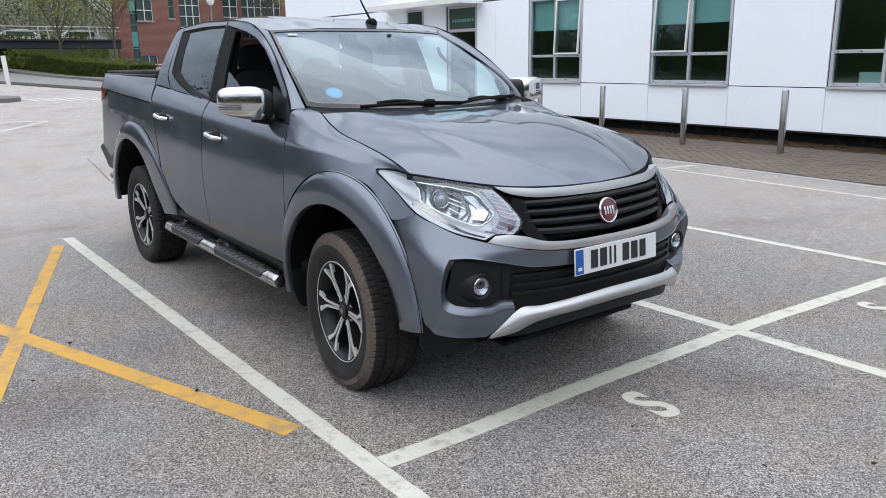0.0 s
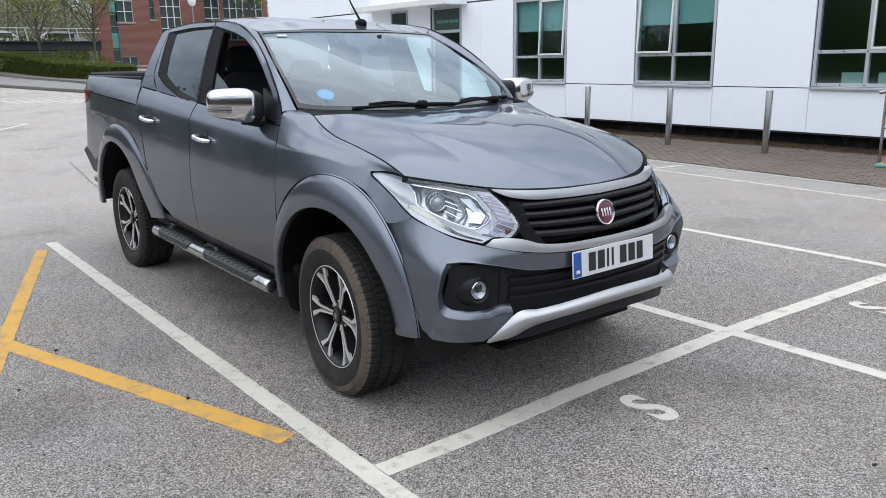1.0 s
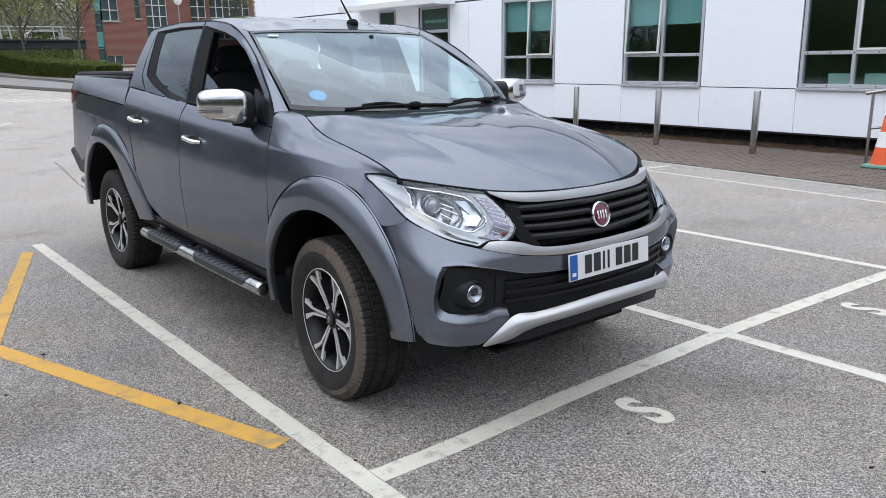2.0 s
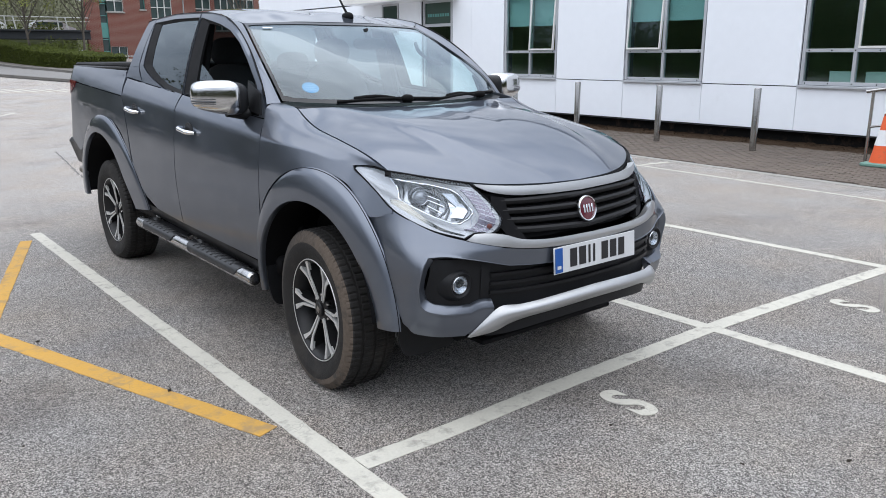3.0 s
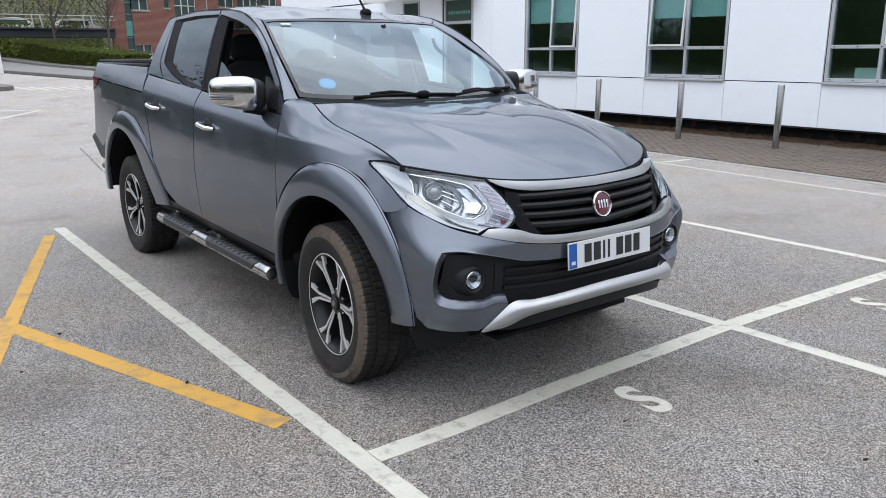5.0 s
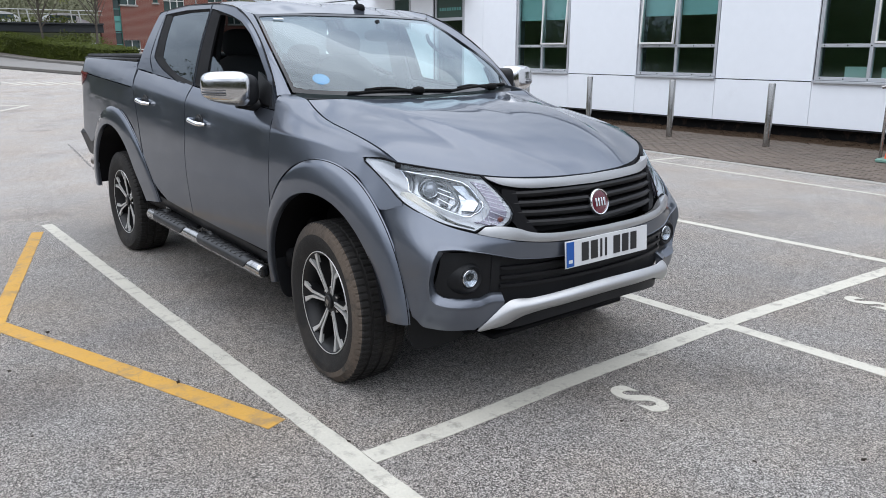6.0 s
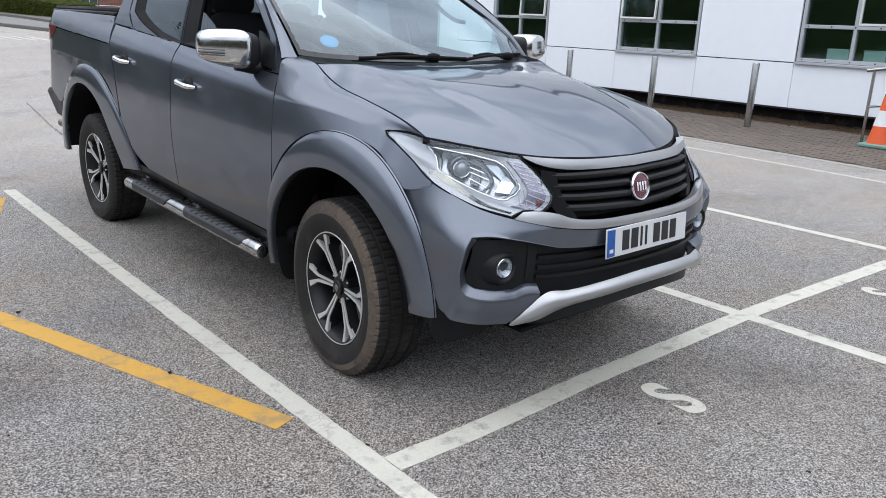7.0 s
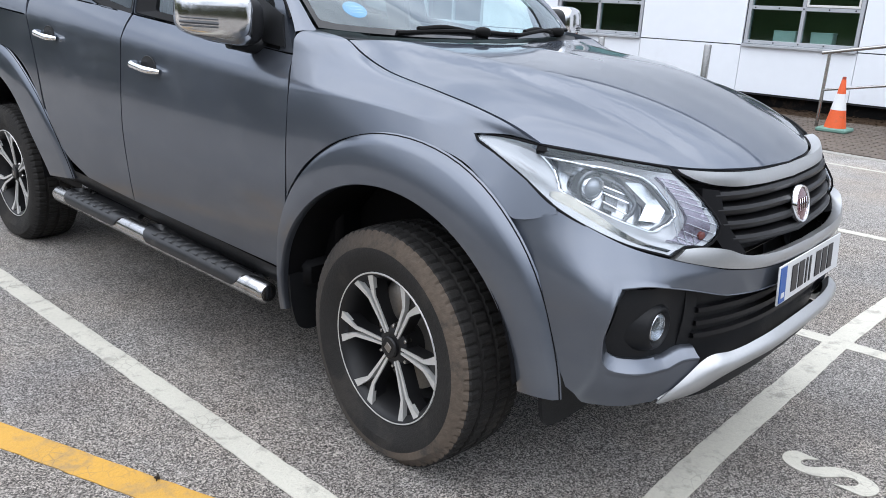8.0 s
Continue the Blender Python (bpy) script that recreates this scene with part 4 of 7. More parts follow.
tagged(part("access_road", ground_strip(NEAR_EDGE, FAR_EDGE, 0.03, 0.2), M_ROAD, smooth=40), "dull grey tarmac access road beside the hedge", "road", kind="structure")
tagged(part("verge_kerb", ground_strip(NEAR_EDGE, moved(NEAR_EDGE, 0.24), 0.12, 0.2), M_KERB_OLD, smooth=40), "dark weathered kerb along the road edge", "kerb", kind="structure")
tagged(part("verge_kerb", ground_strip(FAR_EDGE, moved(FAR_EDGE, 0.24), 0.14, 0.2), M_KERB_OLD, smooth=40), "dark weathered kerb before the footway", "kerb", kind="structure")
tagged(part("footway", ground_strip(moved(FAR_EDGE, 0.2), FOOT, 0.10, 0.2), M_FOOTWAY, smooth=40), "brown-grey tarmac footway along the hedge foot", "footway", kind="structure")
bm = bmesh.new()
prof = spline([(3.2, 28.9), (4.3, 28.6), (4.72, 29.2), (4.4, 30.1), (3.0, 30.6), (-1, 31), (-1, 29)], 30)
base = [bm.verts.new((p[0], p[1], ground_z(p[0], p[1]) - 0.02)) for p in prof[:-1]]
bm.faces.new(base)
top = bmesh.ops.extrude_face_region(bm, geom=list(bm.faces))["geom"]
for v in top:
    if isinstance(v, bmesh.types.BMVert):
        v.co.z += 0.15
bmesh.ops.recalc_face_normals(bm, faces=bm.faces)
tagged(part("kerb_island", bm, M_KERB_OLD, smooth=0), "raised kerbed traffic island in the car park", "kerb", kind="structure")
post = thing("marker_post", (5.85, 38.9, ground_z(5.85, 38.9)), "white plastic marker post beside the road", "post")
part("post_body", box((-0.09, -0.05, 0), (0.09, 0.05, 1.22), 0.02, pose(0, 0, 0, 0, -3, 0)), M_WHITE, post)
part("cap", box((-0.095, -0.055, 1.2), (0.095, 0.055, 1.25), 0.02, pose(0, 0, 0, 0, -3, 0)), M_WHITE, post)

bridge = thing("footbridge", (0, 57.5, 0), "dark steel footbridge with a white railing", "bridge")
part("beam", box((-14, -0.2, 2.45), (15.8, 1.8, 2.95), 0.03), M_DECK, bridge)
part("deck", box((-14, -0.35, 2.95), (15.8, 1.95, 3.06), 0.02), M_DECK, bridge)
for k in range(9):
    x = 14.4 - 3.1 * k
    part("rail_post", tube([(x, -0.25, 3.06), (x - 0.12, -0.25, 3.85)], 0.045, 8), M_RAIL, bridge)
    part("rail_post", tube([(x - 0.55, -0.25, 3.06), (x - 0.6, -0.25, 3.85)], 0.04, 8), M_RAIL, bridge)
part("top_rail", tube([(-14, -0.25, 3.85), (15.8, -0.25, 3.85)], 0.028, 8), M_RAIL, bridge)
part("mid_rail", tube([(-14, -0.25, 3.6), (15.8, -0.25, 3.6)], 0.018, 8), M_RAIL, bridge)


def far_car(x, y, z, colour, label):
    c = thing("car", (x, y, z), label, "car", "parked cars")
    body = mat("far_car_paint", colour, 0.3, 0.2, coat=0.8)
    side = spline([(-2.1, 0, 0.35), (-2.15, 0, 0.75), (-1.3, 0, 0.92), (-0.6, 0, 1.38), (0.9, 0, 1.42), (1.7, 0, 0.98), (2.1, 0, 0.85), (2.12, 0, 0.35)], 30)
    bm = bmesh.new()
    add_grid(bm, [[(p[0], w, p[2]) for w in (-0.85, 0.85)] for p in side])
    for w in (-0.85, 0.85):
        bm.faces.new([bm.verts.new((p[0], w, p[2])) for p in side])
    bmesh.ops.remove_doubles(bm, verts=bm.verts, dist=0.001)
    bmesh.ops.recalc_face_normals(bm, faces=bm.faces)
    part("car_body", bm, body, c)
    part("side_glass", box((-0.75, -0.862, 0.95), (1.15, -0.852, 1.3), 0.0), M_FAR_PANE, c, smooth=0)
    for x0 in (-1.35, 1.3):
        part("wheel", lathe([(-0.1, 0.3), (-0.1, 0.18), (0.1, 0.18), (0.1, 0.3)], 20), M_TYRE, c).matrix_basis = pose(x0, -0.78, 0.3, 0, 0, 90)


far_car(11.2, 68.8, 2.62, (0.75, 0.76, 0.77), "white parked car beyond the footbridge")
far_car(15.6, 68.9, 2.62, (0.55, 0.57, 0.60), "silver parked car beyond the footbridge")
far_car(6.4, 68.9, 2.62, (0.7, 0.71, 0.72), "white parked car beyond the footbridge")
bm = bmesh.new()
add_grid(bm, [[(x, y, z + 0.12 * math.sin(x * 1.7) * (z > 1)) for y, z in ((59.4, -0.2), (60.5, 2.5), (75, 2.6), (110, 7.0))] for x in np.linspace(-60, 15.7, 50)])
bmesh.ops.recalc_face_normals(bm, faces=bm.faces)
tagged(part("bank", bm, M_GRASS, smooth=60), "grassy bank behind the footbridge", "ground", kind="structure")

brick = new("brick_building")
brick.matrix_basis = pose(15.9, 58.0, 0.6)
tagged(brick, "red brick office building with teal window frames", "building")
OPEN = [(1.37, 2.48, 0.05, 1.40), (1.33, 2.45, 3.75, 5.9), (3.6, 3.95, 3.95, 5.6), (4.35, 5.86, 2.6, 6.4), (7.63, 8.8, 2.6, 6.4), (9.1, 12.3, 2.6, 6.4), (0.85, 1.33, -0.5, 9.0)]
bm = bmesh.new()
xs = sorted({-0.1, 12.7, *[o[0] for o in OPEN], *[o[1] for o in OPEN]})
zs = sorted({-0.6, 10.0, *[o[2] for o in OPEN], *[o[3] for o in OPEN]})
for xa, xb in zip(xs, xs[1:]):
    for za, zb in zip(zs, zs[1:]):
        if not any(o[0] <= (xa + xb) / 2 <= o[1] and o[2] <= (za + zb) / 2 <= o[3] for o in OPEN):
            add_box(bm, (xa, 0, za), (xb, 0.3, zb))
part("brick_wall", bm, M_BRICK, brick, smooth=0)
part("side_wall", box((-0.1, 0.3, -0.6), (0.2, 9, 10), 0, Matrix(((1, 0.42, 0, -0.126), (0, 1, 0, 0), (0, 0, 1, 0), (0, 0, 0, 1)))), M_BRICK, brick, smooth=0)
part("roof", box((-0.3, -0.2, 10), (12.9, 9, 10.2), 0.02, Matrix(((1, 0.42, 0, 0), (0, 1, 0, 0), (0, 0, 1, 0), (0, 0, 0, 1)))), M_DECK, brick, smooth=0)
for xa, xb, za, zb in OPEN:
    win = part("window", box((xa, 0.2, za), (xb, 0.22, zb)), M_FAR_PANE, brick, smooth=0)
    bm = bmesh.new()
    nx, nz = max(1, round((xb - xa) / 0.55)), max(1, round((zb - za) / 0.8))
    for k in range(nx + 1):
        x = xa + (xb - xa) * k / nx
        add_box(bm, (x - 0.022, 0.08, za), (x + 0.022, 0.19, zb))
    for k in range(nz + 1):
        z = za + (zb - za) * k / nz
        add_box(bm, (xa, 0.09, z - 0.022), (xb, 0.18, z + 0.022))
    part("frame", bm, M_TEAL if xb - xa < 0.6 else M_WHITE, win, smooth=0)
    if xb - xa < 0.6 and za < 0:
        part("spandrel", box((xa, 0.14, 2.0), (xb, 0.19, 3.0)), M_TEAL, win, smooth=0)
        part("spandrel", box((xa, 0.14, 4.4), (xb, 0.19, 9.0)), M_TEAL, win, smooth=0)
    elif zb - za > 1:
        part("sill", box((xa - 0.08, -0.08, za - 0.1), (xb + 0.08, 0.1, za)), M_KERB, win, smooth=0)
part("handrail", tube([(0.6, -1.2, 0.75), (8, -1.2, 0.75)], 0.04, 8), M_STEEL, brick)

lamp = thing("street_lamp", (19.3, 49.5, ground_z(19.3, 49.5)), "grey lamp post with a white globe", "street lamp")
part("pole", tube([(0, 0, 0), (0, 0, 4.15)], [0.06, 0.045], 12), M_STEEL, lamp)
part("globe", lathe([(4.12, 0.08), (4.18, 0.17), (4.32, 0.24), (4.48, 0.25), (4.62, 0.18), (4.7, 0.06)], 20, "z"), mat("opal_globe", (0.72, 0.73, 0.74), 0.2, vary=0.05), lamp)


def tree(x, y, h, spread, leaves, material, seed, label, z=None):
    rng = random.Random(seed)
    ob = thing("tree", (x, y, ground_z(x, y) if z is None else z), label, "tree", "trees")
    wood, crown = bmesh.new(), bmesh.new()
    th = h * 0.30
    lean = rng.uniform(-0.04, 0.04) * h
    add_tube(wood, [(0, 0, -0.1), (0.03, 0, th * 0.5), (lean * 0.3, 0.03, th), (lean * 0.7, -0.05, h * 0.62), (lean, 0.05, h * 0.95)], [h * 0.013, h * 0.011, h * 0.009, h * 0.004, h * 0.001], 8)
    for k in range(26):
        a = k * 2.4 + rng.uniform(-0.4, 0.4)
        u = (k + 0.5) / 26
        z0 = th * 0.85 + (h * 0.80 - th * 0.85) * u
        reach = spread * rng.uniform(0.65, 1.05) * (0.45 + 0.75 * math.sin(math.pi * min(1, 0.25 + 0.75 * u)))
        top = z0 + (h - z0) * rng.uniform(0.45, 0.8) * (1 - 0.3 * u) + 0.1 * h
        root = (lean * u, 0, z0)
        mid = (math.cos(a) * reach * 0.5, math.sin(a) * reach * 0.5, z0 + (top - z0) * 0.45)
        tip = (math.cos(a) * reach, math.sin(a) * reach, top)
        add_tube(wood, [root, mid, tip], [h * 0.005 * (1.2 - u), h * 0.0028, h * 0.0009], 5)
        for j in range(8):
            t = rng.uniform(0.15, 1)
            p = [mid[i] + (tip[i] - mid[i]) * t for i in range(3)]
            q = (p[0] + rng.gauss(0, spread * 0.17), p[1] + rng.gauss(0, spread * 0.17), p[2] + rng.uniform(-0.02 * h, h * 0.09))
            add_tube(wood, [p, q], [h * 0.0016, h * 0.0006], 4)
            leaf_mass(crown, q, (spread * 0.16, spread * 0.16, h * 0.045), leaves, h * 0.0098, rng=rng)
    part("trunk", wood, M_BARK, ob)
    tagged(part("crown", crown, material, ob, smooth=0), kind="stuff")
    return ob


T_LABEL = "young tree with sparse spring leaves behind the hedge"
tree(10.75, 51.5, 6.4, 2.3, 58, M_LEAF, 1, T_LABEL)
tree(13.6, 51.0, 6.6, 2.2, 58, M_LEAF, 2, T_LABEL)
tree(7.6, 60.5, 7.0, 2.6, 58, M_LEAF, 3, T_LABEL)
tree(25.2, 54.2, 8.0, 2.1, 60, M_LEAF, 6, "leafy tree beside the brick building")
woods = bmesh.new()
rng = random.Random(11)
for k in range(420):
    x = rng.uniform(-60, 40)
    y = rng.uniform(76, 104)
    leaf_mass(woods, (x, y, 2.6 + (y - 75) * 0.13 + rng.uniform(0.3, 3.6)), (2.6, 2.0, 1.7), 200, 0.16, rng=rng)
for k in range(70):
    x = rng.uniform(-60, 40)
    add_tube(woods, [(x, 78, 2.6), (x + rng.uniform(-0.5, 0.5), 78, 7.5), (x + rng.uniform(-1, 1), 78, 10.5)], [0.12, 0.08, 0.02], 5)
hill = bmesh.new()
add_grid(hill, [[(x, y, z + 0.5 * math.sin(x * 0.31) * (z > 3)) for y, z in ((103, 2.0), (106, 7.6), (118, 8.6), (160, 9.0))] for x in np.linspace(-120, 110, 60)])
bmesh.ops.recalc_face_normals(hill, faces=hill.faces)
tagged(part("hillside", hill, M_WOODS_HAZED, smooth=60), "wooded hillside beyond the trees, its colour paled for haze", "hill", kind="structure")
tagged(part("distant_woods", woods, M_WOODS_HAZED, smooth=0), "distant woodland behind the footbridge, its leaf colour paled for haze", "woods", kind="stuff")
# shrubs between hedge and bridge
shrubs = bmesh.new()
for k in range(46):
    x = rng.uniform(2, 15.5)
    y = rng.uniform(52.5, 56.5)
    leaf_mass(shrubs, (x, y, ground_z(x, y) + rng.uniform(0.3, 1.0)), (0.9, 0.6, 0.55), 170, 0.075, rng=rng)
tagged(part("shrubs", shrubs, M_HEDGE, smooth=0), "low green shrubs under the footbridge", "shrubs", kind="stuff")
screen = bmesh.new()
for k in range(150):
    leaf_mass(screen, (rng.uniform(-20, 15.6), rng.uniform(62, 65), rng.uniform(2.7, 3.45)), (1.0, 0.7, 0.35), 90, 0.10, rng=rng)
tagged(part("low_shrubs", screen, M_HEDGE, smooth=0), "row of low shrubs behind the footbridge railing", "shrubs", kind="stuff")
# trees that stand round the car park and mirror in paint and glass
around = bmesh.new()
for k in range(680):
    a = rng.uniform(1.75, 5.5)
    d = rng.uniform(28, 42)
    leaf_mass(around, (d * math.cos(a), d * math.sin(a), rng.uniform(0.3, 5.2 if a < 3.0 else 7.5)), (3.0, 3.0, 1.9), 420, 0.11, rng=rng)
rows = []
for k in range(161):
    a = 1.72 + 3.8 * k / 160
    top = (3.6 if a < 3.0 else 6.0) + 2.2 * noise.noise((k * 0.23, 0, 0)) + 1.0 * noise.noise((k * 0.9, 3, 0))
    rows.append([(d * math.cos(a), d * math.sin(a), z) for d, z in ((43, -0.3), (43.4, top * 0.6), (44.5, top), (50, top))])
add_grid(around, rows)
tagged(part("surrounding_woods", around, M_WOODS, smooth=0), "row of trees round the edge of the car park", "woods", kind="stuff")


# ---------- the pickup truck ----------
truck = thing("pickup_truck", (2.632, 3.198, 0.0), "dark grey metallic double cab pickup truck parked in a bay", "pickup truck")


def bend(x, xs, ys):
    """A smooth curve through (xs, ys), read at x."""
    if x <= xs[0]:
        return ys[0]
    if x >= xs[-1]:
        return ys[-1]
    k = max(i for i in range(len(xs) - 1) if xs[i] <= x)

    def slope(i):
        if i in (0, len(xs) - 1):
            j = min(i, len(xs) - 2)
            return (ys[j + 1] - ys[j]) / (xs[j + 1] - xs[j])
        return (ys[i + 1] - ys[i - 1]) / (xs[i + 1] - xs[i - 1])
    h = xs[k + 1] - xs[k]
    t = (x - xs[k]) / h
    return (2 * t**3 - 3 * t**2 + 1) * ys[k] + (t**3 - 2 * t**2 + t) * h * slope(k) + (3 * t**2 - 2 * t**3) * ys[k + 1] + (t**3 - t**2) * h * slope(k + 1)


def crease_z(y):
    return 1.078 + 0.055 * y


def belt_z(y):
    return 1.140 + 0.076 * y


def side_x(y, z):
    """Half the body's width at a place along its side."""
    zc, zb = crease_z(y), belt_z(y)
    plan = -0.02 * max(0.0, (y - 2.6) / 1.6) ** 2 - 0.055 * max(0.0, (y - 3.78) / 0.18) ** 2
    if z <= zc:
        return plan + bend(z, [0.28, 0.40, 0.52, 0.66, 0.80, 0.93, zc], [0.818, 0.858, 0.878, 0.887, 0.889, 0.880, 0.852])
    if z <= zb:
        t = (z - zc) / (zb - zc)
        return plan + 0.852 - 0.060 * t + 0.006 * math.sin(math.pi * t)
    t = (z - zb) / (1.70 - zb)
    return plan + 0.792 - 0.160 * (0.7 * t + 0.3 * t * t)


def lifted(grid2, off=0.0):
    return np.array([[(side_x(y, z) + off, y, z) for y, z in row] for row in grid2])


def side_patch(b, t, l, r, nu=24, nv=10):
    return lifted(coons(spline(b, nu), spline(t, nu), spline(l, nv), spline(r, nv)))


def round_loop(pts, r=0.05):
    """A closed outline with rounded corners."""
    p = [np.array(q, float) for q in pts]
    out = []
    for i, q in enumerate(p):
        a, b = p[i - 1] - q, p[(i + 1) % len(p)] - q
        la, lb = np.linalg.norm(a), np.linalg.norm(b)
        out += [q + a / la * min(r, la * 0.45), q, q + b / lb * min(r, lb * 0.45)]
    for _ in range(3):
        out = [w for i in range(len(out)) for w in (0.75 * out[i] + 0.25 * out[(i + 1) % len(out)], 0.25 * out[i] + 0.75 * out[(i + 1) % len(out)])]
    return np.array(out)


def ring_grid(a, b, oa=0.0, ob=0.0, n=2):
    rows = []
    for k in range(n + 1):
        t = k / n
        row = [(side_x(*((1 - t) * p + t * q)) + (1 - t) * oa + t * ob, *((1 - t) * p + t * q)) for p, q in zip(a, b)]
        rows.append(row + row[:1])
    return np.array(rows)


# outlines of the side
SEAM_A = [(0.502, 0.485), (0.455, 0.62), (0.438, 0.80), (0.447, 0.95), (0.463, crease_z(0.463))]
SEAM_B = [(1.50, 0.512), (1.519, 0.679), (1.537, 0.845), (1.558, 1.06), (1.565, crease_z(1.565))]
SEAM_C = [(1.93, 0.535), (2.13, 0.61), (2.265, 0.74), (2.385, 0.98), (2.465, 1.13), (2.51, crease_z(2.51))]
F_OUT = [(0.512, 1.180), (1.565, 1.259), (1.60, 1.722), (1.42, 1.711), (1.25, 1.687), (1.13, 1.654), (0.98, 1.594), (0.80, 1.491), (0.61, 1.339)]
F_TRIM = [(0.590, 1.190), (1.556, 1.266), (1.589, 1.694), (1.45, 1.673), (1.28, 1.646), (1.125, 1.610), (0.974, 1.548), (0.825, 1.456), (0.665, 1.335)]
F_GLASS = [(0.70, 1.215), (1.425, 1.279), (1.472, 1.657), (1.40, 1.652), (1.27, 1.634), (1.118, 1.598), (0.972, 1.535), (0.838, 1.446), (0.715, 1.350)]
R_OUT = [(1.575, 1.260), (1.87, 1.282), (2.08, 1.297), (2.25, 1.311), (2.37, 1.41), (2.37, 1.55), (2.35, 1.709), (2.0, 1.728), (1.61, 1.722)]
R_TRIM = [(1.580, 1.257), (1.865, 1.286), (2.09, 1.340), (2.20, 1.376), (2.300, 1.418), (2.318, 1.55), (2.345, 1.684), (2.0, 1.698), (1.612, 1.694)]
R_GLASS = [(1.617, 1.276), (1.85, 1.310), (2.00, 1.348), (2.11, 1.386), (2.185, 1.418), (2.215, 1.53), (2.240, 1.672), (1.93, 1.684), (1.652, 1.682)]


def cab_door(name, outer, trim, glass, lower, upper, side, tint, open_window):
    f, mid, g = round_loop(outer, 0.03), round_loop(trim, 0.03), round_loop(glass, 0.03)
    door = part(name, skin([*lower, *upper, ring_grid(f, mid)], side), M_PAINT, truck)
    part("window_trim", skin([ring_grid(mid, g, -0.004, -0.014)], side, 0, 0.012), M_TRIM, door)
    bm = bmesh.new()
    if open_window:
        # the pane is wound down; its rounded rear shoulder still stands above the belt
        arc = [np.array(q) for q in spline([(1.41, 1.272), (1.432, 1.425), (1.36, 1.405), (1.20, 1.335), (1.05, 1.245)], 14)]
        vs = [bm.verts.new(((side_x(y, z) - 0.022) * side, y, z)) for y, z in arc]
        bm.faces.new(vs)
    else:
        c = bm.verts.new(((side_x(*g.mean(0)) - 0.016) * side, *g.mean(0)))
        vs = [bm.verts.new(((side_x(*p) - 0.016) * side, *p)) for p in g]
        for k in range(len(vs)):
            bm.faces.new((c, vs[k], vs[(k + 1) % len(vs)]))
    bmesh.ops.recalc_face_normals(bm, faces=bm.faces)
    part("window_pane", bm, tint, door).visible_shadow = False
    return door


def door_handle(door, y, z, side):
    x = side_x(y, z)
    part("handle", tube(spline([((x + 0.004) * side, y - 0.088, z - 0.010), ((x + 0.036) * side, y - 0.060, z - 0.005), ((x + 0.042) * side, y, z + 0.002), ((x + 0.034) * side, y + 0.062, z + 0.008), ((x + 0.006) * side, y + 0.085, z + 0.010)], 14), [0.009, 0.011, 0.0125, 0.013, 0.013, 0.013, 0.013, 0.013, 0.013, 0.0135, 0.0145, 0.016, 0.016, 0.014, 0.010], 10), M_CHROME, door, "chrome pull handle")
    cup = lathe([(0.0, 0.052), (0.002, 0.050), (0.0025, 0.03)], 24)
    part("handle_cup", cup, M_BLACK, door).matrix_basis = pose((x - 0.001) * side, y, z) @ Matrix.Diagonal((side, 1.15, 0.85, 1))


